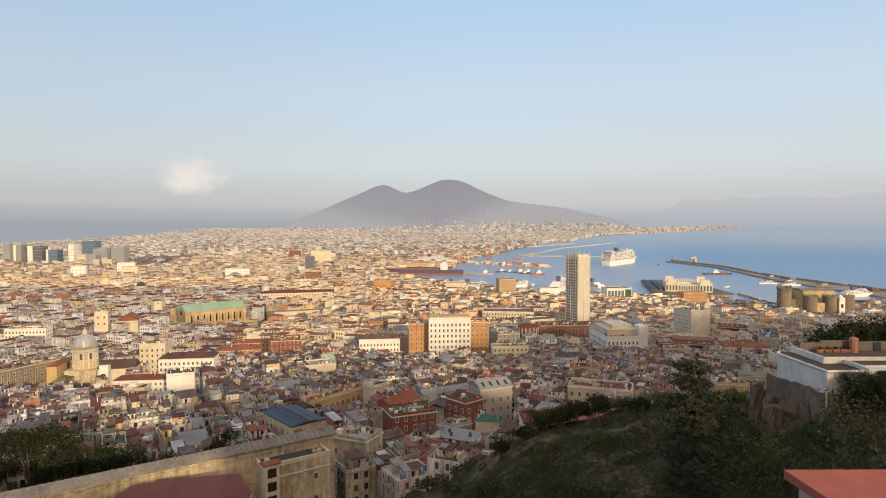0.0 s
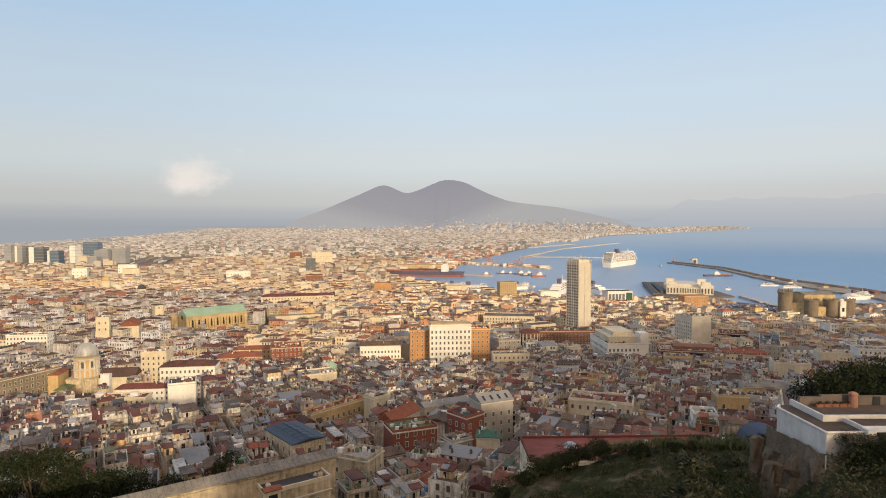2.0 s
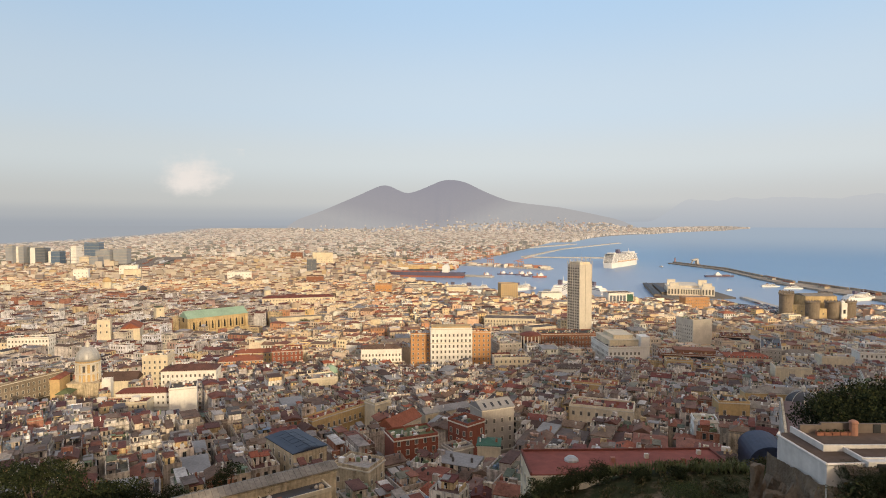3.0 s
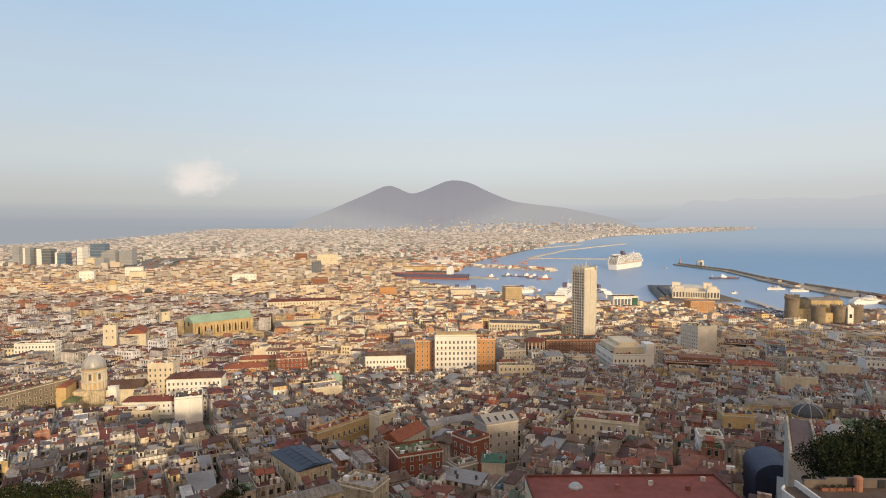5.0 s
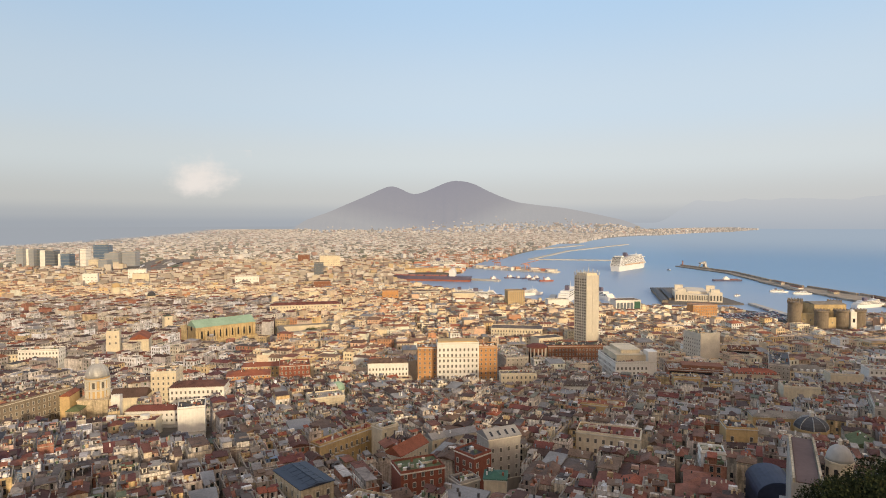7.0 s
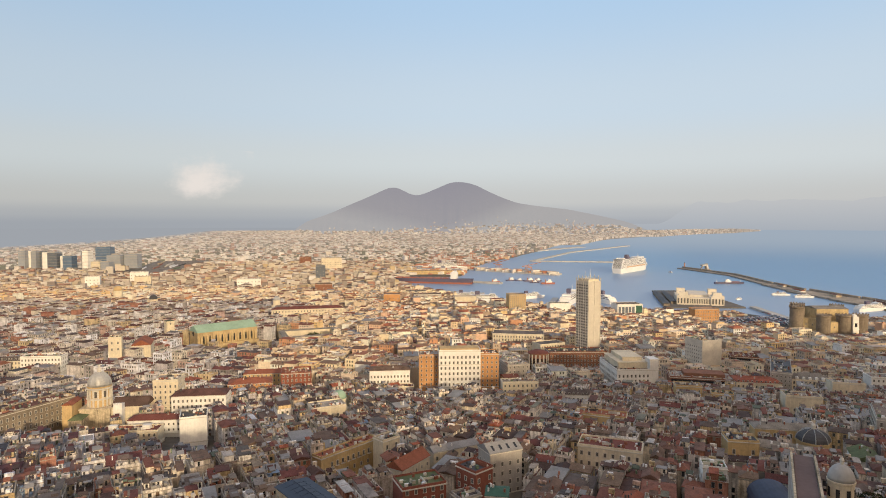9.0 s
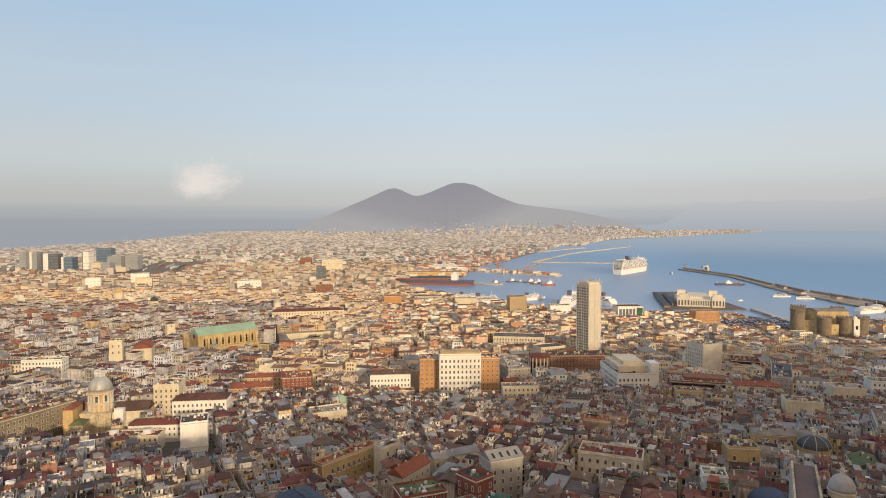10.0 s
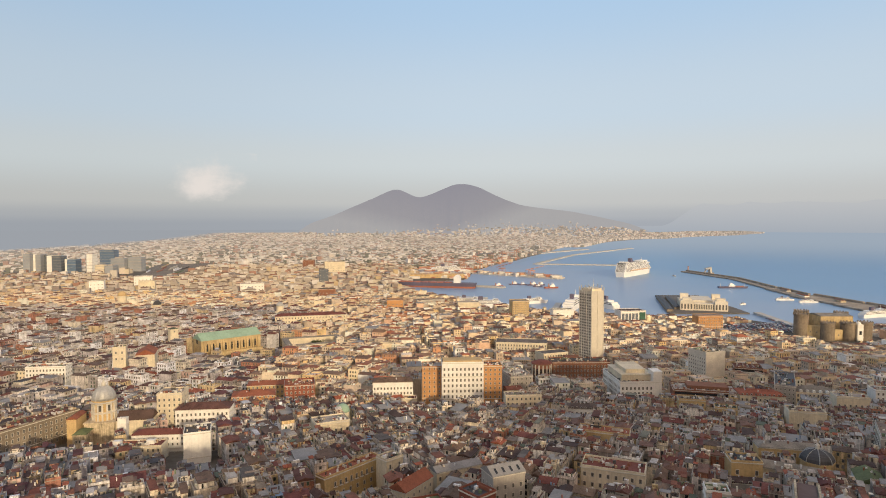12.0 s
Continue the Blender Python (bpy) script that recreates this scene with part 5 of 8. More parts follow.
    window_grid(o, 10.5, 12, 3, 6, 3.8, WIN[1.2, 2.0], ("front", "left"), 3.4, 2.0)
    o = b("town_house", 8.5, 246.5, 32, 10, 8, 50, 70.5, M["grey"], "grey-beige house with a flat roof below a red one")
    window_grid(o, 10, 8, 6, 4, 3.8, WIN[1.0, 1.5], ("front", "right"), 3.2, 2.0)
    o = b("workshop", 26, 285, 24, 17, 12, 48, 79, M["grey"], "workshop under a broad grey sheet-metal roof with skylights", "gable", M["metal"], 3.2)
    window_grid(o, 17, 12, 8, 4, 4.4, WIN[1.2, 2.0], ("front", "left", "right"), 3.8, 2.2)
    for k in range(4):
        mb = MB()
        mb.shell([(-6.5 + k * 4, -5.0, 28.72), (-5.3 + k * 4, -5.0, 28.72), (-5.3 + k * 4, -2.2, 30.1), (-6.5 + k * 4, -2.2, 30.1)], [(0, 1, 2, 3)])
        part("skylight", mb, M["glass"], o)
    o = b("convent", 4, 319, 28, 27, 8, 45, 66, M["cream"], "cream wing under a long pale grey roof", "gable", M["metal"], 2.4)
    window_grid(o, 27, 8, 6, 3, 4.2, WIN[1.2, 2.0], ("front", "right"), 3.6, 2.0)
    o = b("town_house", 21, 242, -8, 9, 9, 54, 75.5, M["cream"], "small cream house with a teal-green roof", "hip", M["teal"], 1.8)
    o = b("town_house", 119.2, 266.5, -14, 10, 9, 52, 75, M["white"], "white house with an overgrown green terrace", roof_mt=M["greenroof"])
    window_grid(o, 10, 9, 6, 4, 3.8, WIN[1.2, 2.0], ("front", "left"), 3.4, 2.0)
    o = b("town_house", -27, 206, -24, 14, 11, 58, 80, M["stained"], "tall pale weathered house with a flat terrace below the slope")
    window_grid(o, 14, 11, 5, 4, 3.9, WIN[1.0, 1.5], ("front", "right"), 3.6, 2.2)
    o = b("town_house", 101, 390, -20, 32, 12, 33, 59, M["ochre"], "long pale yellow house with a red roof terrace", roof_mt=M["tiles"], free=1)
    window_grid(o, 32, 12, 8, 4, 4.0, WIN[1.2, 2.0], ("front", "left"), 3.6, 2.0)
    o = b("convent", -84, 425, 25, 24, 16, 31, 54, M["cream"], "broad cream convent block with a paved terrace", free=1)
    window_grid(o, 24, 16, 8, 3, 4.2, WIN[1.2, 2.0], ("front", "right"), 3.6, 2.0)
    for x, y, turn, w, d, top, mt, roof in ((260, 440, -15, 24, 14, 57, "cream", "flat"), (324, 488, -12, 24, 14, 54, "cream", "flat"), (268, 522, -10, 36, 22, 50, "cream", "hip"),
                                            (197, 490, -12, 20, 12, 51, "ochre", "flat"), (216, 470, -20, 16, 10, 50, "ochre", "flat"), (107, 480, -6, 28, 12, 50, "white", "hip"),
                                            (62, 505, 4, 30, 12, 50, "cream", "flat"), (386, 520, -12, 40, 16, 50, "white", "flat"), (330, 420, -18, 22, 12, 58, "white", "flat")):
        o = b("apartment_house", x, y, turn, w, d, 28, top, M[mt], "pale plastered house standing over the old quarter", roof, M["tile", "object"] if roof == "hip" else None, 3.0, free=1)
        window_grid(o, w, d, 10, 3, 4.2, WIN[1.2, 2.0], ("front",), 3.4, 2.0)
    o = b("chapel", 214, 306, -24, 12, 18, 48, 67, M["white"], "white hall with a green sheet roof", "gable", M["greenroof"], 3.4, along="y")
    o = b("town_house", 155, 284, -20, 18, 14, 50, 69, M["grey"], "wide house under a dull maroon roof", "hip", M["redroof"], 2.2)
    o = b("apartment_house", 262, 356, -30, 14, 34, 42, 70, M["grey"], "grey-green house with rows of balconies", rows=0)
    window_grid(o, 14, 34, 4, 6, 4.0, WIN["balcony"], ("left", "front"), 3.6, 2.2)
    o = b("apartment_house", 296, 350, -8, 38, 20, 42, 64, M["white"], "pale house with a red-brown roof", "hip", M["tile", "object"], 3.2)
    window_grid(o, 38, 20, 5, 4, 4.2, WIN[1.2, 2.0], ("front", "left"), 3.4, 2.0)


shop_block()
keep_free(-262, 418, 0, 24, 24)
keep_free(-163, 386, 20, 13, 13)
keep_free(-284, 412, -22, 8, 48)


def octagon_church():
    ob = thing("church", pose(202.8, 331, 48), "octagonal yellow chapel with a dark slate dome", "church")
    keep_free(202.8, 331, 0, 11, 11)
    mb = MB()
    mb.lathe(0, 0, [(8.2, -4), (8.2, 14), (8.7, 14.2), (8.7, 15)], 8, 0, math.pi / 8)
    part("drum", mb, M["ochre"], ob)
    mb = MB()
    mb.lathe(0, 0, [(8.6 * math.cos(a), 15 + 6.2 * math.sin(a)) for a in np.linspace(0, 1.45, 6)], 8, 0, math.pi / 8)
    part("dome", mb, M["slate"], ob, "dark slate dome with eight ribs")
    for k in range(8):
        mb = MB()
        mb.box(-1.3, 1.3, -7.75, -7.5, 5, 10)
        mb.lathe(0, -7.6, [(0.1, 0), (0.1, 0.1)], 4)
        part("arched_window", mb, M["glass"], ob).matrix_local = pose(0, 0, 0, 0, 0, 45 * k)
        mb = MB()
        for a0, a1 in zip(np.linspace(0, 1.4, 5), np.linspace(0, 1.4, 5)[1:]):
            mb.tube((0, -8.7 * math.cos(a0), 15 + 6.3 * math.sin(a0)), (0, -8.7 * math.cos(a1), 15 + 6.3 * math.sin(a1)), 0.22, 0.22, 4)
        part("rib", mb, M["lead"], ob).matrix_local = pose(0, 0, 0, 0, 0, 45 * k + 22.5)
    mb = MB()
    mb.lathe(0, 0, [(1.1, 21), (1.1, 23), (1.3, 23.2), (0.1, 24.6)], 8)
    part("lantern", mb, M["trim"], ob)


octagon_church()


def hill_church():
    ob = thing("church", pose(125.3, 208, 70, 0, 0, -28), "hillside church with a pinkish terrace over the nave", "church")
    keep_free(125.3, 208, -28, 14, 26)
    mb = MB()
    mb.box(-4.6, 4.6, -23, 23, -10, 23.6)
    part("nave", mb, M["grey"], ob)
    mb = MB()
    mb.box(-3.2, 3.2, -22.6, 22.6, 23.6, 24.1)
    part("nave_roof", mb, material("pink_terrace", (0.17, 0.12, 0.11), 0.9, "", 0.25, 2.0), ob, "pinkish terrace roof")
    for x in (-4.2, 3.5):
        mb = MB()
        mb.box(x, x + 0.7, -23, 23, 23.6, 25.0)
        part("parapet", mb, M["stained"], ob)
    mb = MB()
    mb.box(-7, -4.6, -18, 14, -10, 4)
    mb.box(4.6, 10, -20, 8, -10, 16)
    part("side_aisle", mb, M["grey"], ob)
    mb = MB()
    mb.lathe(0, -23.1, [(1.1, 0), (1.1, 0.2)], 14)
    mb.v = [(x, -23.02 - z, y + 23.1 + 18.5) for x, y, z in mb.v]
    part("round_window", mb, M["glass"], ob)
    d = thing("church_dome", pose(136.2, 206, 70), "pale grey dome on a round drum above the old quarter", "dome")
    keep_free(136.2, 206, 0, 7, 7)
    mb = MB()
    mb.lathe(0, 0, [(4.1, -8), (4.1, 23.6), (4.4, 23.8), (4.4, 24.4)], 20)
    part("drum", mb, M["cream"], d)
    mb = MB()
    mb.lathe(0, 0, [(4.15 * math.cos(a), 24.4 + 5.4 * math.sin(a)) for a in np.linspace(0, 1.45, 8)], 24)
    part("dome", mb, material("dull_dome_render", (0.44, 0.43, 0.41), 0.9, "", 0.25, 3.0, 0.4), d, smooth=True)
    mb = MB()
    mb.lathe(0, 0, [(0.6, 29.7), (0.6, 31), (0.8, 31.2), (0.1, 32.2)], 10)
    part("lantern", mb, M["trim"], d)
    for k in range(8):
        mb = MB()
        mb.box(-0.6, 0.6, -4.25, -3.9, 18.8, 22)
        part("drum_window", mb, M["glass"], d).matrix_local = pose(0, 0, 0, 0, 0, 45 * k)


hill_church()


def vaulted_hall():
    ob = thing("hall", pose(134, 243, 54, 0, 0, -14), "hall with a rounded dark blue sheet roof", "building")
    keep_free(128, 243, -14, 10, 13)
    mb = MB()
    mb.box(-8, 8, -10, 10, -6, 14)
    part("wall", mb, M["blue"], ob)
    mb = MB()
    n = 14
    arc = [(-8.3 * math.cos(math.pi * k / n), 14 + 6.5 * math.sin(math.pi * k / n)) for k in range(n + 1)]
    mb.shell([(x, -10.3, z) for x, z in arc] + [(x, 10.3, z) for x, z in arc],
             [(k, k + 1, n + 2 + k, n + 1 + k) for k in range(n)] + [tuple(range(n, -1, -1)), tuple(range(n + 1, 2 * n + 2))])
    part("vault_roof", mb, M["blue"], ob, "rounded dark blue roof")
    mb = MB()
    mb.lathe(0, 0, [(1.6, 0), (1.6, 0.3)], 16)
    mb.v = [(x + 3.6, -10.35 - z, 16 + y) for x, y, z in mb.v]
    part("round_window", mb, M["trim"], ob)
    for x in (-5, 0, 5):
        put_window(WIN[1.2, 2.0], ob, "front", x, 16, 20, 6)


vaulted_hall()

# ---------------------------------------------------------------- the harbour and the towers of the plain
def bar(name, a, b, wide, z0, z1, mt, label, category="quay", kind="structure"):
    mb = MB()
    (ax, ay), (bx, by) = a, b
    L = math.hypot(bx - ax, by - ay)
    n = max(1, int(L / 60))
    ux, uy = (bx - ax) / L, (by - ay) / L
    for i in range(n):
        q = []
        for t, s in ((i / n, -1), ((i + 1) / n, -1), ((i + 1) / n, 1), (i / n, 1)):
            q.append((ax + (bx - ax) * t - uy * wide / 2 * s * -1, ay + (by - ay) * t + ux * wide / 2 * s * -1))
        mb.shell([warp(x, y, z0) for x, y in q] + [warp(x, y, z1) for x, y in q], [(0, 1, 5, 4), (1, 2, 6, 5), (2, 3, 7, 6), (3, 0, 4, 7), (4, 5, 6, 7)])
    ob = part(name, mb, mt)
    return tagged(ob, label, category, kind=kind)


def jetty(a, b, wide, label):
    bar("breakwater", a, b, wide, -4, 4.6, M["quay"], label)


MOLE = [(932, 2410, 24), (982, 2074, 26), (944, 1773, 30), (930, 1600, 44), (945, 1430, 70), (955, 1243, 84), (940, 1120, 84)]
for (ax, ay, _), (bx, by, wide) in zip(MOLE, MOLE[1:]):
    bar("mole", (ax, ay), (bx, by), wide, -4, 4.0, M["rock"], "long dark stone mole sheltering the harbour")
    off = wide / 2 - 3
    bar("sea_wall", (ax + off, ay), (bx + off, by), 6, 4.0, 9.0, M["rock"], "low parapet wall along a stone mole")
jetty((408, 2860), (790, 2780), 18, "thin pale breakwater across the harbour mouth")
jetty((408, 2860), (769, 3735), 24, "long pale outer breakwater")
jetty((769, 3735), (1456, 4845), 34, "long pale outer breakwater")
jetty((501, 3806), (1036, 4615), 60, "low pale port apron by the far shore")
jetty((90, 2360), (392, 2112), 56, "container quay reaching into the harbour")
jetty((50, 1868), (166, 1806), 22, "working quay with moored tugs")
jetty((-40, 1580), (92, 1525), 40, "old quay with ferry berths")
jetty((222, 1290), (262, 1440), 14, "ferry pier at the foot of the town")
jetty((655, 1290), (640, 1110), 14, "dark quay beside the castle")


def hull(mb, L, B, z0, z1, m, bow=0.28, flare=1.0):
    """Ship's side with a pointed bow (towards +y) and a square stern."""
    out = [(-0.42, -0.5), (0.42, -0.5), (0.5, -0.42), (0.5, 0.5 - bow), (0.34, 0.5 - bow * 0.45), (0, 0.5), (-0.34, 0.5 - bow * 0.45), (-0.5, 0.5 - bow), (-0.5, -0.42)]
    n = len(out)
    lo = [(x * B * 0.92, y * L * 0.965, z0) for x, y in out]
    hi = [(x * B * flare, y * L, z1) for x, y in out]
    mb.shell(lo + hi, [(i, (i + 1) % n, n + (i + 1) % n, n + i) for i in range(n)] + [tuple(range(n, 2 * n))], m)


def cruise_ship(x, y, heading, L, label, decks=9, name="cruise_ship", group=""):
    k = L / 300
    boat = material("faded_orange_lifeboat", (0.62, 0.44, 0.30), 0.6, "", 0.2, 1.5)
    ob = thing(name, pose(*warp(x, y, 0), 0, 0, -heading), label, "ship", group)
    s = drawn(math.hypot(x, y)) / math.hypot(x, y)
    ob.scale = (k * s, k * s, k * s)
    mb = MB()
    hull(mb, 300, 38, -3, 18, 0)
    part("hull", mb, M["hull"], ob)
    z = 18
    for i in range(decks):
        a, b = -146 + i * 1.6, 112 - i * 4.5
        mb = MB()
        mb.box(-18.4, 18.4, a, b, z, z + 3.0)
        mb.shell([(-18.4, b, z), (18.4, b, z), (0, b + 14, z), (-18.4, b, z + 3), (18.4, b, z + 3), (0, b + 14, z + 3)], [(0, 2, 5, 3), (2, 1, 4, 5), (3, 5, 4)])
        d = part("deck", mb, M["hull"], ob)
        for sd in (-1, 1):
            mb = MB()
            n = 26
            for q in range(n):
                c = a + 4 + (b - a - 8) * (q + 0.5) / n
                w = (b - a - 8) / n * 0.24
                mb.box(sd * 18.42 - 0.12, sd * 18.42 + 0.12, c - w, c + w, z + 0.6, z + 2.6)
            tagged(part("cabin_glazing", mb, M["glass"], d), kind="stuff")
        mb = MB()
        mb.box(-15, 15, a - 0.12, a + 0.05, z + 0.9, z + 2.4)
        part("stern_windows", mb, M["glass"], d)
        z += 3.1
    mb = MB()
    mb.shell([(-7, -60, z), (7, -60, z), (7, -36, z), (-7, -36, z), (-5, -64, z + 15), (5, -64, z + 15), (5, -48, z + 15), (-5, -48, z + 15)],
             [(0, 1, 5, 4), (1, 2, 6, 5), (2, 3, 7, 6), (3, 0, 4, 7), (4, 5, 6, 7)])
    part("funnel", mb, M["navy"], ob, "dark blue funnel")
    for sd in (-1, 1):
        for q in range(9):
            mb = MB()
            mb.box(sd * 18.4 - 2.2, sd * 18.4 + 2.2, -96 + q * 20, -82 + q * 20, 19.5, 23.6)
            part("lifeboat", mb, boat, ob)
    for wide, y0, y1, up in ((17, -138, -92, 1.2), (12, -26, 24, 2.2)):
        mb = MB()
        mb.box(-wide, wide, y0, y1, z, z + up)
        part("sun_deck", mb, M["lead"], ob)
    for q in range(4):
        mb = MB()
        mb.box(-14 + q * 7, -10 + q * 7, -120 + q * 4, -108 + q * 4, z + 1.2, z + 5)
        part("deck_house", mb, M["hull"], ob)
    mb = MB()
    mb.box(-16, 16, 30, 78, z, z + 3.4)
    part("upper_house", mb, M["hull"], ob)
    mb = MB()
    mb.box(-20, 20, 84, 94, z - 8, z - 4.6)
    part("bridge", mb, M["hull"], ob)
    mb = MB()
    mb.tube((0, 60, z), (0, 57, z + 16), 1.0, 0.4, 6)
    mb.lathe(6, 40, [(0.5, z + 3), (3, z + 5), (3, z + 7), (0.4, z + 9)], 10)
    part("mast", mb, M["hull"], ob)
    return ob


cruise_ship(704, 2290, 38, 302, "huge white cruise ship leaving the harbour", 10)


def ferry(x, y, heading, L, label):
    ob = thing("ferry", pose(*warp(x, y, 0), 0, 0, -heading), label, "ship", "ferries at the quays")
    k = L / 120
    ob.scale = (k, k, k)
    mb = MB()
    hull(mb, 120, 21, -2, 9, 0)
    part("hull", mb, M["hull"], ob)
    for i, (a, b, w) in enumerate(((-56, 36, 9.8), (-52, 30, 9.2), (-40, 26, 8.4), (10, 24, 8.8))):
        mb = MB()
        mb.box(-w, w, a, b, 9 + i * 3.2, 12 + i * 3.2)
        d = part("deck", mb, M["hull"], ob)
        for sd in (-1, 1):
            mb = MB()
            mb.box(sd * w - 0.1, sd * w + 0.1, a + 2, b - 2, 10.2 + i * 3.2, 11.3 + i * 3.2)
            part("window_strip", mb, M["glass"], d)
    mb = MB()
    mb.box(-3.2, 3.2, -26, -14, 18.6, 27)
    part("funnel", mb, M["navy"], ob)
    mb = MB()
    mb.tube((0, 14, 21), (0, 13, 32), 0.6, 0.2, 6)
    part("mast", mb, M["hull"], ob)


def coaster(x, y, heading, L):
    """Low dark-hulled cargo boat with its house aft."""
    ob = thing("coaster", pose(x, y, 0, 0, 0, -heading), "low coaster with a dark hull and white deckhouse by the mole", "ship")
    k = L / 90
    ob.scale = (k, k, k)
    mb = MB()
    hull(mb, 90, 14, -1.5, 5.0, 0, 0.2)
    part("hull", mb, M["navy"], ob)
    mb = MB()
    mb.box(-5.4, 5.4, -14, 4, 5, 9)
    mb.box(-4.6, 4.6, -12, 0, 9, 12)
    mb.box(-4.0, 4.0, -10, -3, 12, 14.4)
    part("deckhouse", mb, M["hull"], ob)
    mb = MB()
    mb.tube((0, -38, 5), (0, -38, 15), 0.5, 0.3, 6)
    mb.tube((0, 34, 5), (0, 34, 13), 0.5, 0.3, 6)
    part("mast", mb, M["hull"], ob)
    mb = MB()
    mb.box(-4.5, 4.5, 8, 30, 5, 6.6)
    part("hatch", mb, M["redhull"], ob)


ferry(92, 1392, 93, 112, "white car ferry moored at the old quay")
ferry(52, 1462, 96, 88, "white car ferry with a dark funnel at the quay")
ferry(206, 1462, 62, 84, "large white ferry with stacked decks at its berth")
ferry(288, 1392, 22, 150, "white fast ferry with its stern to the town")
ferry(352, 1410, -24, 120, "white passenger ship at the ferry berth")
ferry(884, 1256, 70, 92, "white navy ship moored inside the mole")
ferry(843, 1524, 95, 46, "white motor yacht by the mole")
ferry(876, 1480, 95, 46, "white motor yacht by the mole")
ferry(700, 1444, 60, 24, "small white harbour boat under way")
ferry(822, 2214, 170, 26, "small white boat leaving a wake")


def tug(x, y, heading, L):
    ob = thing("tugboat", pose(x, y, 0, 0, 0, -heading), "small harbour tug with a dark hull at the working quay", "ship", "tugs at the quay")
    k = L / 30
    ob.scale = (k, k, k)
    mb = MB()
    hull(mb, 30, 9, -1, 3.0, 0, 0.35)
    part("hull", mb, M["navy"] if L % 4 else M["redhull"], ob)
    mb = MB()
    mb.box(-3, 3, -4, 7, 3, 6.2)
    mb.box(-2.3, 2.3, 0, 5.4, 6.2, 9.2)
    part("deckhouse", mb, M["hull"], ob)
    mb = MB()
    mb.lathe(0, -5.4, [(1.2, 3), (1.0, 9.4)], 8)
    part("funnel", mb, M["crane"], ob)
    mb = MB()
    mb.tube((0, 1, 9), (0, 1, 15), 0.25, 0.1, 5)
    part("mast", mb, M["hull"], ob)


for x, y, turn, L in ((206, 1908, 70, 34), (232, 1900, 100, 26), (262, 1886, 80, 38), (286, 1884, 60, 34), (306, 1806, 84, 44), (270, 1838, 96, 30), (150, 1850, 80, 36)):
    tug(x, y, turn, L)
coaster(850, 1816, 92, 88)


def tanker():
    ob = thing("cargo_ship", pose(-45, 1832, 0, 0, 0, 78), "long cargo ship with a dark blue hull and red bottom", "ship")
    mb = MB()
    hull(mb, 260, 32, -2, 5, 0)
    part("boot_top", mb, M["redhull"], ob)
    mb = MB()
    hull(mb, 262, 33, 5, 15, 0)
    part("hull", mb, M["navy"], ob)
    mb = MB()
    mb.box(-13, 13, -82, -64, 15, 34)
    mb.box(-16, 16, -78, -70, 34, 38)
    part("deckhouse", mb, M["hull"], ob)
    for k in range(7):
        mb = MB()
        mb.box(-12, 12, -56 + k * 24, -37 + k * 24, 15, 17.5)
        part("hatch", mb, M["redhull"], ob)


tanker()


def gantry_crane(x, y, h, turn):
    ob = thing("harbour_crane", pose(*warp(x, y, 3), 0, 0, turn), "tall orange-red gantry crane on the container quay", "crane", "harbour cranes")
    for u in (-9, 9):
        for v in (-7, 7):
            mb = MB()
            mb.box(u - 0.7, u + 0.7, v - 0.7, v + 0.7, 0, h * 0.7)
            part("leg", mb, M["crane"], ob)
    mb = MB()
    mb.box(-9, 9, -8, -6, h * 0.7 - 3, h * 0.7)
    mb.box(-9, 9, 6, 8, h * 0.7 - 3, h * 0.7)
    part("portal", mb, M["crane"], ob)
    mb = MB()
    mb.tube((-25, 0, h * 0.72), (48, 0, h * 0.72 + rnd(0, 30)), 1.4, 1.0, 4)
    part("boom", mb, M["crane"], ob)
    mb = MB()
    mb.tube((0, 0, h * 0.7), (0, 0, h), 1.2, 0.7, 4)
    part("mast", mb, M["crane"], ob)


random.seed(21)
for x, y, h in ((200, 2270, 34), (300, 2188, 30), (60, 2430, 40), (130, 2520, 42), (10, 2540, 40), (-60, 2580, 42), (180, 2660, 44), (240, 2750, 44), (60, 2700, 42), (-20, 2800, 46),
                (130, 2900, 48), (210, 3000, 50), (290, 3150, 50), (380, 3400, 52), (-120, 2700, 42), (-180, 2850, 44)):
    gantry_crane(x, y, h, rnd(-60, 60))


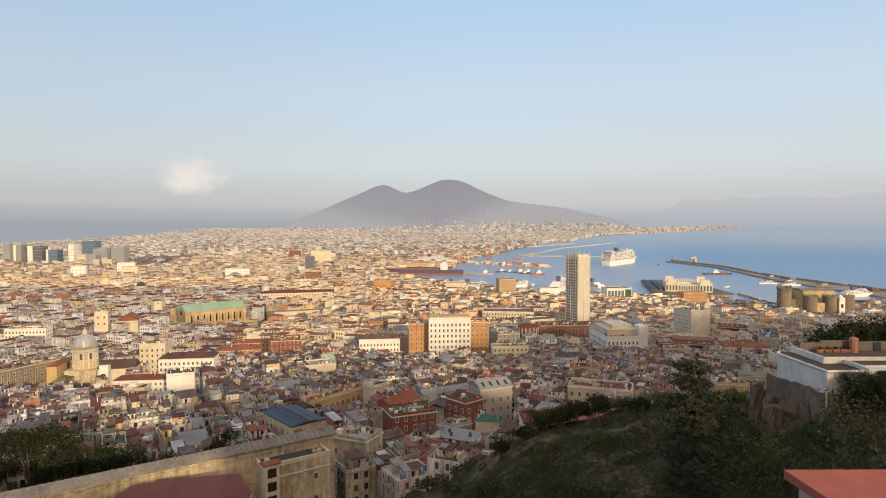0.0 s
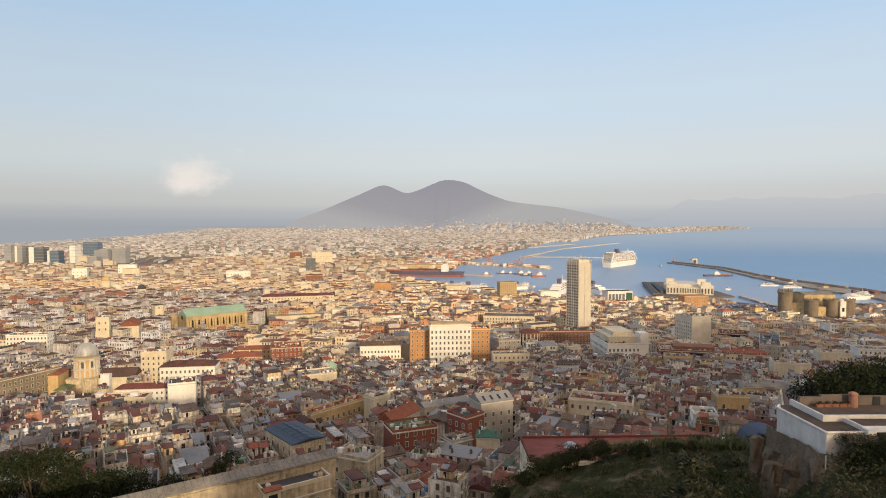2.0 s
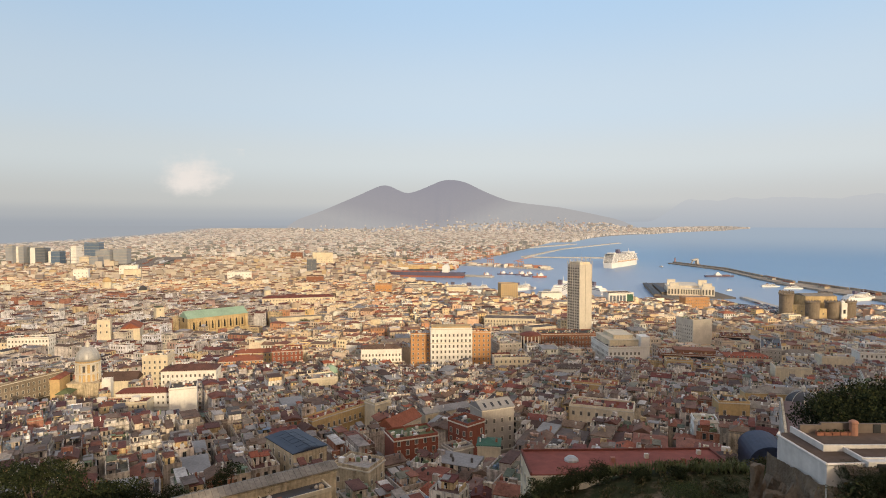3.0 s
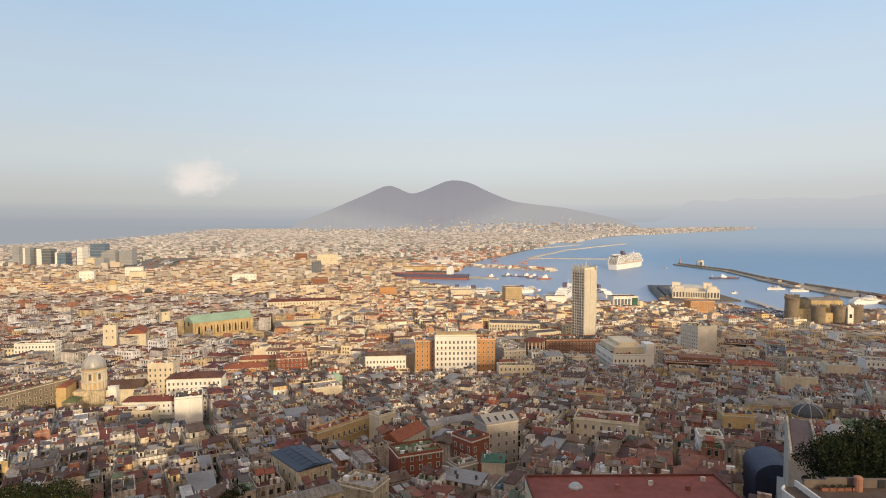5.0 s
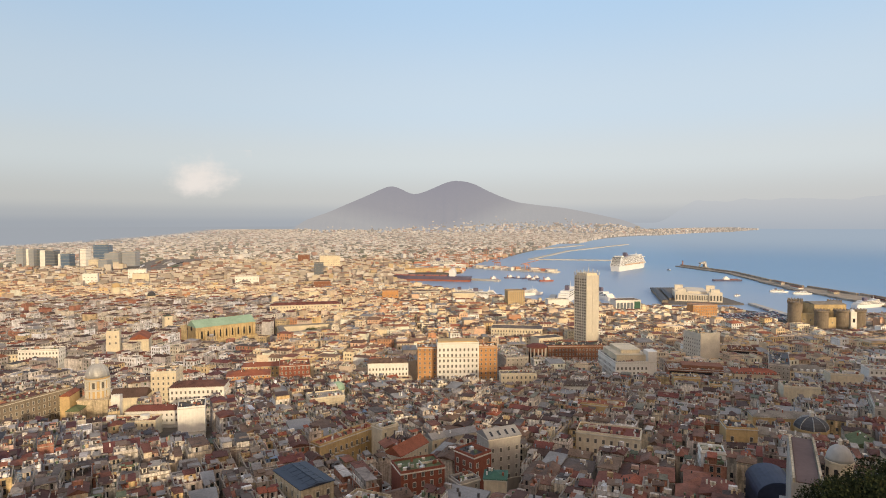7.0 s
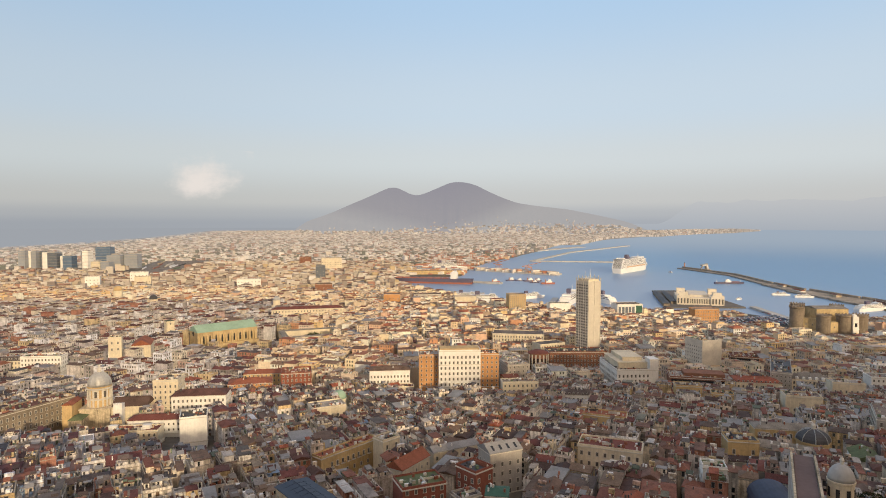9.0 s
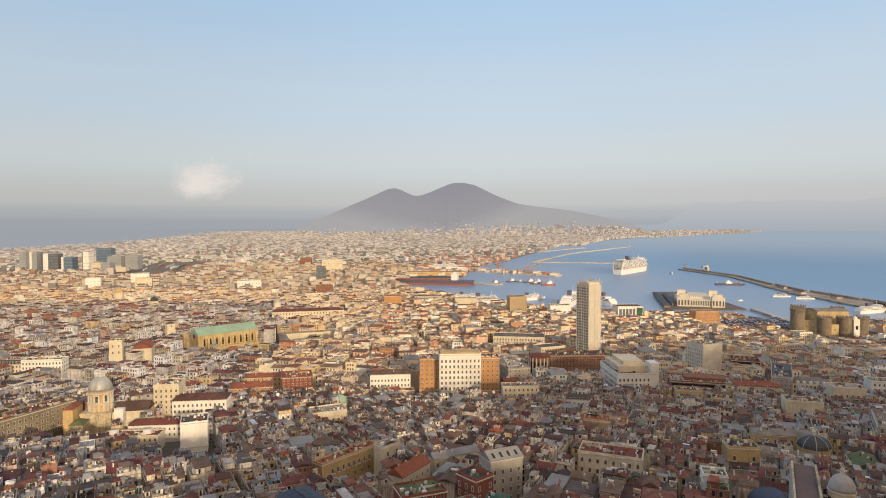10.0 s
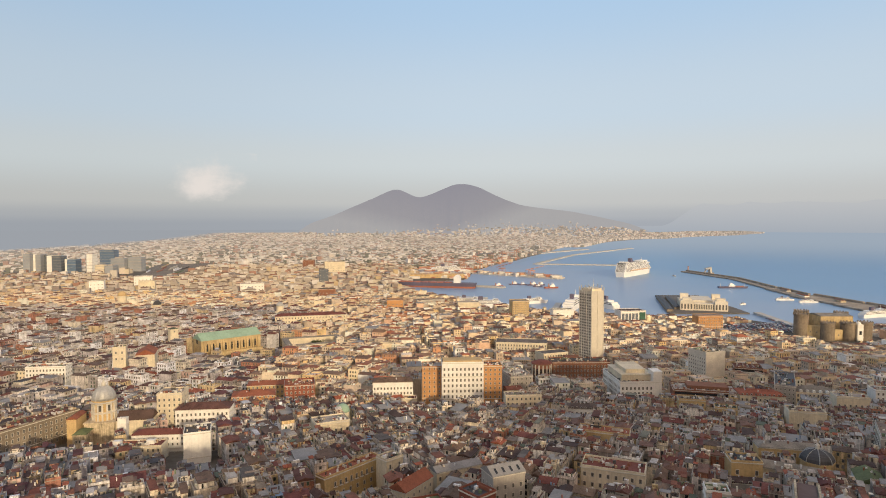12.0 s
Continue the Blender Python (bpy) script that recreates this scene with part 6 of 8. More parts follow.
def container_stacks():
    mb = MB()
    for k in range(860):
        d = rnd(2080, 3300)
        a = rnd(-3.5, 6.5)
        x, y = d * math.sin(radians(a)), d * math.cos(radians(a))
        if k < 110:
            x, e = rnd(100, 384), rnd(-20, 20)
            y = 2352 - (x - 90) * 0.82 + e
            a, d = math.degrees(math.atan2(x, y)), math.hypot(x, y)
        near, far = coast(a)
        if not (a < SEA_L or d > far + 15 or (abs(y - 2360 + (x - 90) * 0.82) < 22 and 95 < x < 380)):
            continue
        w, l, h = rnd(5, 14), rnd(12, 40), rnd(3, 11)
        s = drawn(d) / d
        p = warp(x, y, 3)
        t = rnd(-0.5, 0.5)
        q = [(p[0] + s * (u * l / 2 * math.cos(t) - v * w / 2 * math.sin(t)), p[1] + s * (u * l / 2 * math.sin(t) + v * w / 2 * math.cos(t))) for u, v in ((-1, -1), (1, -1), (1, 1), (-1, 1))]
        mb.shell([(*e, p[2] - 3) for e in q] + [(*e, p[2] + h * s) for e in q], [(0, 1, 5, 4), (1, 2, 6, 5), (2, 3, 7, 6), (3, 0, 4, 7), (4, 5, 6, 7)])
    mt = material("container_paint", [(0.46, 0.20, 0.12), (0.50, 0.27, 0.16), (0.66, 0.62, 0.54), (0.26, 0.28, 0.34), (0.50, 0.36, 0.24), (0.40, 0.18, 0.13), (0.70, 0.66, 0.60), (0.60, 0.52, 0.42)], 0.7, "island", 0.2, 4.0)
    tagged(part("container_stacks", mb, mt), "rust-red and pale container stacks on the port apron", "containers", kind="stuff")


container_stacks()


def lighthouse(x, y, h):
    ob = thing("lighthouse", pose(x, y, 4), "small round harbour light at the end of the mole", "lighthouse")
    mb = MB()
    mb.lathe(0, 0, [(2.6, 0), (2.0, h * 0.8), (3.0, h * 0.82), (3.0, h * 0.86)], 12)
    part("tower", mb, M["crane"], ob)
    mb = MB()
    mb.lathe(0, 0, [(1.5, h * 0.86), (1.5, h * 0.95), (0.2, h)], 10)
    part("lantern", mb, M["glass"], ob)


lighthouse(944, 2398, 22)


def mole_block():
    ob = thing("concrete_caisson", pose(980, 2300, 2, 0, 0, 8), "slanting pale concrete slab on a dark base at the mole", "block")
    ob.scale = (0.8, 0.8, 0.75)
    mb = MB()
    mb.prism([(-22, -12), (24, -12), (30, 12), (-26, 12)], -6, 7)
    part("base", mb, M["rock"], ob)
    mb = MB()
    mb.shell([(8, -9, 7), (18, -9, 7), (18, 9, 7), (8, 9, 7), (-16, -9, 27), (14, -9, 35), (14, 9, 35), (-16, 9, 27), (-12, -9, 22), (-12, 9, 22), (6, -9, 25), (6, 9, 25)],
             [(0, 1, 5, 10), (10, 5, 4, 8), (1, 2, 6, 5), (2, 3, 11, 6), (11, 9, 7, 6), (3, 0, 10, 11), (10, 8, 9, 11), (8, 4, 7, 9), (4, 5, 6, 7), (0, 3, 2, 1)])
    part("slab", mb, M["quay"], ob)
    mb = MB()
    mb.tube((-18, 0, 7), (-6, 0, 24), 2.6, 2.2, 6)
    part("prop", mb, M["rock"], ob)


mole_block()


def business_tower(x0, x1, top, mt, edge, dist, depth=36):
    """A tower of the business district between two places across the view."""
    w, base = x1 - x0, 3
    keep_free((x0 + x1) / 2, dist + depth / 2, 0, w / 2 + 6, depth / 2 + 40)
    ob = thing("office_tower", pose((x0 + x1) / 2, dist + depth / 2, base), "glass and concrete office tower of the business district", "skyscraper", "business district towers")
    h = top - base
    mb = MB()
    mb.box(-w / 2, w / 2, -depth / 2, depth / 2, -10, h)
    part("wall", mb, mt, ob)
    n = int(h / 11)
    for k in range(n):
        mb = MB()
        z = h * (k + 0.5) / n
        mb.box(-w / 2 - 0.3, w / 2 + 0.3, -depth / 2 - 0.3, depth / 2 + 0.3, z, z + 0.9)
        part("floor_band", mb, M["grey"], ob)
    if edge:
        mb = MB()
        mb.box(-w / 2 - 0.4, -w / 2 + w * edge, -depth / 2 - 0.5, depth / 2, 0, h + 1)
        part("core", mb, M["white"], ob, "blank white concrete core")
    mb = MB()
    mb.box(-w / 4, w / 4, -depth / 4, depth / 4, h, h + 4)
    part("plant_room", mb, M["grey"], ob)


GLASS_A, GLASS_B = M["towerglass"], M["darkglass"]
for x0, x1, top, mt, edge, dist in ((-1618, -1592, 76, M["concrete"], 0, 2290), (-1592, -1564, 73, M["concrete"], 0.3, 2310), (-1562, -1538, 72, GLASS_B, 0, 2330),
                                    (-1526, -1472, 69, GLASS_B, 0.34, 2290), (-1464, -1422, 55, GLASS_A, 0.2, 2300), (-1396, -1375, 73, GLASS_B, 0, 2320),
                                    (-1375, -1354, 75, M["white"], 0, 2290), (-1434, -1374, 83, GLASS_A, 0, 2480), (-1322, -1268, 56, M["concrete"], 0, 2360),
                                    (-1264, -1212, 59, M["concrete"], 0, 2380), (-1320, -1286, 37, M["cream"], 0, 2250), (-1284, -1252, 35, M["concrete"], 0, 2250)):
    business_tower(x0, x1, top, mt, edge, dist)
keep_free(-1400, 2180, 0, 260, 60)


def small_dome(x, y, z0, r, h, mt, label):
    ob = thing("church_dome", pose(x, y, z0), label, "dome", "church domes of the old town")
    keep_free(x, y, 0, r + 3, r + 3)
    mb = MB()
    mb.box(-r * 1.2, r * 1.2, -r * 1.2, r * 1.2, -4, h * 0.55)
    part("crossing", mb, M["cream"], ob)
    mb = MB()
    mb.lathe(0, 0, [(r, h * 0.5), (r, h), (r * 1.06, h), (r * 1.06, h + 0.8)], 16)
    part("drum", mb, M["cream"], ob)
    mb = MB()
    mb.lathe(0, 0, [(r * math.cos(a), h + 0.8 + r * 1.1 * math.sin(a)) for a in np.linspace(0, 1.45, 7)], 20)
    part("dome", mb, mt, ob, smooth=True)
    mb = MB()
    mb.lathe(0, 0, [(r * 0.2, h + r * 1.85), (r * 0.2, h + r * 2.2), (0.1, h + r * 2.5)], 8)
    part("lantern", mb, M["trim"], ob)


small_dome(-705, 1300, 9, 9, 27, M["ochre"], "pale ochre church dome in the old town")
small_dome(-600, 1240, 9, 8, 16, M["slate"], "low dark church dome in the old town")
small_dome(-83, 470, 27, 5.5, 18, M["copper"], "small green copper dome among houses")
small_dome(-330, 1180, 9, 7, 22, M["lead"], "grey church dome in the old town")
o = block("bell_tower", -366, 668, 20, 13, 13, 22, 56, M["cream"], "square cream church tower with belfry openings", "flat")
window_grid(o, 13, 13, 20, 2, 7, WIN[1.4, 2.4], ("front", "right"), 5, 3.5)
o = block("church", -352, 700, 20, 20, 34, 22, 49, M["cream"], "cream church with a bright red tile roof", "gable", M["tiles"], 6.0, along="y")
o = block("barracks", -240, 1050, 14, 120, 18, 11, 38, M["cream"], "long pale palace front with many windows", "hip", M["tile", "object"], 4.0)
window_grid(o, 120, 18, 6, 3, 6, WIN[1.4, 2.4], ("front",), 5.0, 3.0)

for x, y, turn, w, d, top, mt, label in ((-382, 1850, 12, 28, 30, 52, "darkglass", "dark glass slab by the railway avenue"), (-292, 1452, 10, 40, 24, 36, "brick", "brown brick office block near the port"),
                                         (-575, 2490, 8, 46, 30, 42, "brick", "dark brown block of the outer city"), (-405, 2150, 14, 70, 34, 57, "cream", "large pale block of the outer city"),
                                         (-111, 1250, 6, 33, 26, 36, "orange", "square orange-brown block near the port"), (-92, 1420, 4, 92, 30, 22, "cream", "long beige port warehouse"),
                                         (-40, 2110, 3, 190, 30, 16, "ochre", "long yellow port shed on the quay"), (-40, 1330, 8, 60, 22, 26, "grey", "grey columned market hall near the port"),
                                         (40, 1240, 4, 44, 26, 32, "cream", "cream harbour office near the quay"), (215, 1150, 6, 40, 22, 30, "white", "white harbour office near the quay"),
                                         (-520, 1600, 16, 60, 26, 34, "white", "white hospital block among lower houses"), (-860, 1700, 20, 46, 26, 44, "white", "white apartment slab above lower houses"),
                                         (-800, 1600, 20, 40, 22, 40, "cream", "cream apartment slab above lower houses"), (-910, 1560, 20, 34, 22, 44, "white", "white apartment slab above lower houses")):
    o = block("office_block", x, y, turn, w, d, 5, top, M[mt], label)
    window_grid(o, w, d, 5, max(1, int((top - 10) / 8)), 8.0, WIN[2.2, 1.6], ("front",), 8.0, 4.0)
ferry(2, 2390, 90, 152, "large white ferry beyond the container quay")


def rail_yard():
    """Fan of tracks running out past the business towers."""
    cx, cy, turn = -1110, 2400, 14
    keep_free(cx, cy, turn, 112, 440)
    ob = thing("rail_yard", pose(0, 0, 0), "fan of dark rail tracks with standing trains before the business towers", "railway")
    c, s = math.cos(radians(turn)), math.sin(radians(turn))
    at = lambda u, v, z: warp(cx + u * c - v * s, cy + u * s + v * c, z)

    def strip(name, u0, u1, v0, v1, half, z0, z1, mt):
        mb, n, pts = MB(), 6, []
        for k in range(n + 1):
            u, v = u0 + (u1 - u0) * k / n, v0 + (v1 - v0) * k / n
            pts += [at(u - half, v, z0), at(u - half, v, z1), at(u + half, v, z1), at(u + half, v, z0)]
        mb.shell(pts, [(4 * k + e, 4 * k + e + 1, 4 * k + e + 5, 4 * k + e + 4) for k in range(n) for e in range(3)] + [(0, 3, 2, 1), (4 * n, 4 * n + 1, 4 * n + 2, 4 * n + 3)])
        return part(name, mb, mt, ob)

    for k in range(18):
        u = -100 + k * 200 / 17
        strip("track", u * 0.45, u, -420, 420, 2.6, 1.0, 5.2 + 0.05 * (k % 5), M["ballast"])
    for k in range(11):
        u, v = -96 + 18 * k + rnd(-3, 3), rnd(-250, 250)
        e = 0.45 + 0.55 * (v + 420) / 840
        strip("train", u * e, u * (e + 0.1), v, v + rnd(90, 190), 1.8, 5.0, 9.2, M["bits", "object"])


rail_yard()


def parked_cars():
    """Cars in rows on the open ground before the castle and the harbour station."""
    rng = random.Random(31)
    mb = MB()
    for cx, cy, turn, w, d in ((470, 1015, 24, 110, 70), (560, 1080, 12, 130, 100), (380, 1225, 8, 20, 120), (640, 1150, 4, 8, 120)):
        c, s = math.cos(radians(turn)), math.sin(radians(turn))
        v = -d / 2
        while v < d / 2:
            u = -w / 2
            while u < w / 2:
                if rng.random() < 0.8:
                    x, y = cx + u * c - v * s, cy + u * s + v * c
                    z = max(2.4, ground_z(x, y)) if coast(math.degrees(math.atan2(x, y)))[0] > math.hypot(x, y) else 3.3
                    L, B, H = rng.uniform(3.6, 4.6), 1.75, rng.uniform(1.4, 1.7)
                    q = [(x + i * B / 2 * c - j * L / 2 * s, y + i * B / 2 * s + j * L / 2 * c) for i, j in ((-1, -1), (1, -1), (1, 1), (-1, 1))]
                    r = [(x + i * B / 2 * c * 0.8 - j * L / 2 * s * 0.55, y + i * B / 2 * s + j * L / 2 * c * 0.55) for i, j in ((-1, -1), (1, -1), (1, 1), (-1, 1))]
                    mb.shell([(*e, z + 0.2) for e in q] + [(*e, z + 0.85) for e in q] + [(*e, z + H) for e in r],
                             [(0, 1, 5, 4), (1, 2, 6, 5), (2, 3, 7, 6), (3, 0, 4, 7), (4, 5, 9, 8), (5, 6, 10, 9), (6, 7, 11, 10), (7, 4, 8, 11), (8, 9, 10, 11)])
                u += 2.7
            v += rng.choice((5.2, 9.5))
        if cy < 1100:
            keep_free(cx, cy, turn, w / 2 + 4, d / 2 + 4)
    paint = material("car_paint", [(0.55, 0.55, 0.55), (0.05, 0.05, 0.06), (0.30, 0.31, 0.33), (0.70, 0.70, 0.68), (0.25, 0.05, 0.04), (0.06, 0.10, 0.20), (0.16, 0.16, 0.17)], 0.4, "island", 0.1, 2.0, spec=0.5)
    tagged(part("parked_cars", mb, paint), "rows of parked cars on the harbour square", "cars", kind="stuff")


parked_cars()
for x, y, turn, w, d, top, mt in ((968, 1340, 80, 60, 12, 12, "redroof"), (944, 1470, 80, 40, 12, 11, "stained"), (968, 1240, 85, 70, 14, 13, "redroof"), (936, 1690, 92, 30, 10, 12, "grey"), (920, 1580, 85, 46, 12, 10, "white")):
    block("harbour_shed", x, y, turn, w, d, 3.5, top, M[mt], "low weathered shed on the stone mole", "gable", M["tile", "object"], 2.5, category="shed", group="sheds on the mole")

# ---------------------------------------------------------------- the hillside below the viewpoint
def leaf_cloud(mb, centre, radii, count, size, rng, flat=0.0, slim=0.45):
    """Small leaf sprays strewn through lumps of a crown."""
    cx, cy, cz = centre
    for _ in range(count):
        u, v = rng.random() * 2 * math.pi, math.acos(2 * rng.random() - 1)
        r = (0.45 + 0.55 * rng.random() ** 0.5) * (1 + 0.25 * math.sin(3 * u) * math.sin(2 * v))
        p = Vector((cx + radii[0] * r * math.sin(v) * math.cos(u), cy + radii[1] * r * math.sin(v) * math.sin(u), cz + radii[2] * r * math.cos(v)))
        a = Vector((rng.uniform(-1, 1), rng.uniform(-1, 1), rng.uniform(-1, 1) * (1 - flat))).normalized()
        b = a.cross(Vector((rng.uniform(-1, 1), rng.uniform(-1, 1), rng.uniform(-1, 1)))).normalized()
        s = size * rng.uniform(0.6, 1.4)
        mb.poly([tuple(p - a * s), tuple(p + b * s * slim), tuple(p + a * s), tuple(p - b * s * slim)])


def broad_tree(x, y, h, r, label, seed, name="tree", mt="leaf", z=None, group="trees of the hillside", leaves=480, size=1.15, low=0.55):
    rng = random.Random(seed)
    z = ground_z(x, y) if z is None else z
    ob = thing(name, pose(x, y, z), label, "tree", group)
    mb = MB()
    fork = h * 0.4
    mb.tube((0, 0, -1), (0.2, 0.1, fork), h * 0.032, h * 0.02, 7)
    lumps = []
    for k in range(9):
        a = k * 2.4 + rng.uniform(-0.4, 0.4)
        e = Vector((math.cos(a) * r * rng.uniform(0.35, 0.8), math.sin(a) * r * rng.uniform(0.35, 0.8), h * rng.uniform(low, 0.92)))
        mb.tube((0.1, 0.1, fork * rng.uniform(0.6, 1.0)), tuple(e), h * 0.013, h * 0.004, 5)
        lumps.append(e)
    part("trunk", mb, M["bark"], ob)
    mb = MB()
    for e in lumps + [Vector((0, 0, h * 0.82))]:
        q = r * rng.uniform(0.34, 0.55)
        leaf_cloud(mb, e, (q * 1.2, q * 1.2, q * 0.85), leaves, 0.20 * max(0.55, r / 5) * size, rng)
    part("crown", mb, M[mt], ob)
    return ob


def conifer(x, y, h, r, seed):
    """A tall sparse pine with tiers of drooping boughs."""
    rng = random.Random(seed)
    ob = thing("pine_tree", pose(x, y, ground_z(x, y)), "tall sparse pine with tiers of dark boughs", "tree", "trees of the hillside")
    mb = MB()
    mb.tube((0, 0, -1), (0, 0, h * 0.95), 0.28, 0.03, 7)
    cb = MB()
    tiers = 17
    for t in range(tiers):
        z = h * (0.10 + 0.88 * t / tiers) + rng.uniform(-0.25, 0.25)
        reach = r * (1 - t / tiers) ** 0.75 + 0.35
        for k in range(6):
            a = 2 * math.pi * k / 6 + t * 0.7 + rng.uniform(-0.4, 0.4)
            L = reach * rng.uniform(0.45, 1.2)
            tip = Vector((math.cos(a) * L, math.sin(a) * L, z + L * rng.uniform(-0.05, 0.38)))
            mb.tube((0, 0, z), tuple(tip), 0.07, 0.02, 4)
            for s in (0.35, 0.5, 0.65, 0.8, 0.95):
                leaf_cloud(cb, Vector((0, 0, z)).lerp(tip, s), (0.8, 0.8, 0.42), 24, 0.27, rng, 0.3, 0.18)
    part("trunk", mb, M["darkbark"], ob)
    part("crown", cb, M["needle"], ob)


def scrub():
    """Uncountable bushes and grass tufts over the slope."""
    rng = random.Random(77)
    mb = MB()
    n = 0
    while n < 3500:
        x, y = rng.uniform(-40, 95), rng.uniform(22, 138)
        if x > 39 and y < 76 and x < 62 and y > 61:
            continue
        if 11 < x < 34 and 10 < y < 26:
            continue
        if abs(x) > 0.86 * y + 10 or (x < -8 and y > 100) or (x < -20):
            continue
        n += 1
        z = ground_z(x, y)
        big = rng.random() ** 2
        r = 0.4 + (2.2 if y < 74 else 0.6) * big
        leaf_cloud(mb, (x, y, z + r * 0.5), (r, r, r * 0.75), int(26 + 130 * big), 0.11 + 0.09 * big, rng)
    tagged(part("scrub", mb, M["scrub"]), "dense dark scrub and dry grass over the slope", "bushes", kind="stuff")
    mb = MB()
    for k in range(240):
        t = k / 239
        x, y = 14 + 30 * t + rng.uniform(-0.6, 0.6), 86.5 + 2.0 * math.sin(t * 5) + rng.uniform(-1.2, 1.2)
        z = ground_z(x, y)
        for j in range(9):
            a = rng.uniform(0, 2 * math.pi)
            tip = (x + 0.55 * math.cos(a), y + 0.55 * math.sin(a), z + rng.uniform(0.9, 1.7))
            mb.poly([(x - 0.12 * math.sin(a), y + 0.12 * math.cos(a), z), (x + 0.12 * math.sin(a), y - 0.12 * math.cos(a), z), tip])
    tagged(part("agave_hedge", mb, M["flower"]), "pale spiky hedge along the garden edge", "hedge", kind="stuff")


scrub()
conifer(18.1, 42, 143.2 - ground_z(18.1, 42), 4.8, 4)
RNG = random.Random(9)
for k, (x, y, h, r) in enumerate(((60.5, 90.5, 17, 5.0), (66, 91, 18, 6.0), (74, 94, 19, 6.5), (82, 98, 20, 7.0), (70, 100, 18, 6.0), (78, 90, 18, 6), (90, 104, 21, 7), (62, 97, 17, 5),
                                  (64.5, 86, 15, 4.5), (70, 85, 15.5, 5), (86, 94, 19, 6), (79, 108, 14, 6.0))):
    broad_tree(x + 1.2, y, 136.9 - (19 - h) * 0.6 + 0.05 * (x - 76) + 0.3 - ground_z(x, y), r, "dense dark evergreen tree on the hilltop", 30 + k, mt="dense", leaves=700, size=1.0)
for k, (x, y, h, r) in enumerate(((20, 70, 3.4, 2.4), (31, 74, 3.6, 2.4), (27, 66, 5, 2.8), (12, 62, 5, 2.6), (22, 54, 6, 3), (30, 50, 7, 3.4),
                                  (40, 48, 6, 3), (48, 50, 6, 3.2), (36, 58, 4.5, 2.4), (46, 56, 3.5, 2.0), (2, 66, 4, 2.4), (26, 38, 6, 3), (34.5, 66.5, 2.4, 1.8), (37.5, 61.5, 2.2, 1.7), (33.5, 72.5, 2.4, 1.8), (31, 63, 3.2, 2.2), (6, 74, 2.4, 2.0), (12, 70, 2.6, 2.2), (8, 60, 3.0, 2.4), (16, 60, 3.0, 2.4))):
    broad_tree(x, y, h, r, "low bushy evergreen on the garden slope", 60 + k, mt="leaf", leaves=340, size=0.9)
for k, (x, y, h, r) in enumerate(((12.5, 85.5, 1.2, 1.4), (15.2, 86.5, 2.5, 1.9), (17.6, 86, 2.6, 2.0), (20, 87, 2.6, 2.1), (9.6, 84, 0.9, 1.2), (23.5, 86.5, 2.6, 2.0), (29, 85, 1.2, 1.4), (34, 84, 1.1, 1.4))):
    broad_tree(x, y, h, r, "dark bush on the crest of the slope", 170 + k, name="bush", mt="dense", leaves=420, size=0.85, low=0.3)
keep_free(-98, 160, 33, 56, 13)
for k, (x, y, h, r) in enumerate(((44.6, 62.4, 3.0, 2.2), (46.6, 61.8, 2.9, 2.3), (48.8, 61.0, 2.5, 2.3), (51, 60.2, 2.2, 2.2), (43.6, 61.0, 2.0, 1.8), (53.5, 59, 2.4, 2.4))):
    broad_tree(x, y, h, r, "dark bush in the villa garden", 90 + k, name="bush", mt="dense", leaves=520, size=0.7, low=0.3)
for k in range(44):
    t = (k // 2) / 21
    x, y = -140 + 88 * t + RNG.uniform(-3, 3) - 5 * (k % 2), 126 + 58 * t + RNG.uniform(-3, 3) + 8 * (k % 2)
    if k < 14:
        broad_tree(x, y, RNG.uniform(87, 91.5) - ground_z(x, y), RNG.uniform(4.2, 5.8), "dark garden tree behind the long wall", 100 + k, mt="dense", leaves=300, size=1.4)
for k, (x, y, h, r) in enumerate(((-61, 171, 96.5 - ground_z(-61, 171), 5.0), (-140, 190, 13, 5), (-150, 204, 13, 5))):
    broad_tree(x, y, h, r, "dark garden tree behind the long wall", 140 + k, mt="dense", leaves=900, size=1.0, low=0.3)
keep_free(-106, 172, 12, 34, 8)
for k, (x, y, top, r) in enumerate(((-134, 180, 91.5, 6), (-125, 178, 92.5, 6), (-116, 173, 95.5, 6), (-107, 170, 96.0, 6), (-98, 169, 93.5, 6), (-90, 170, 91.0, 5.5), (-82, 171, 88.5, 5), (-75, 172, 88.5, 4.5))):
    broad_tree(x, y, top - 1.5 - ground_z(x, y), r + 2.0, "dark garden tree behind the long wall", 150 + k, mt="dense", leaves=640, size=1.15, low=0.3)


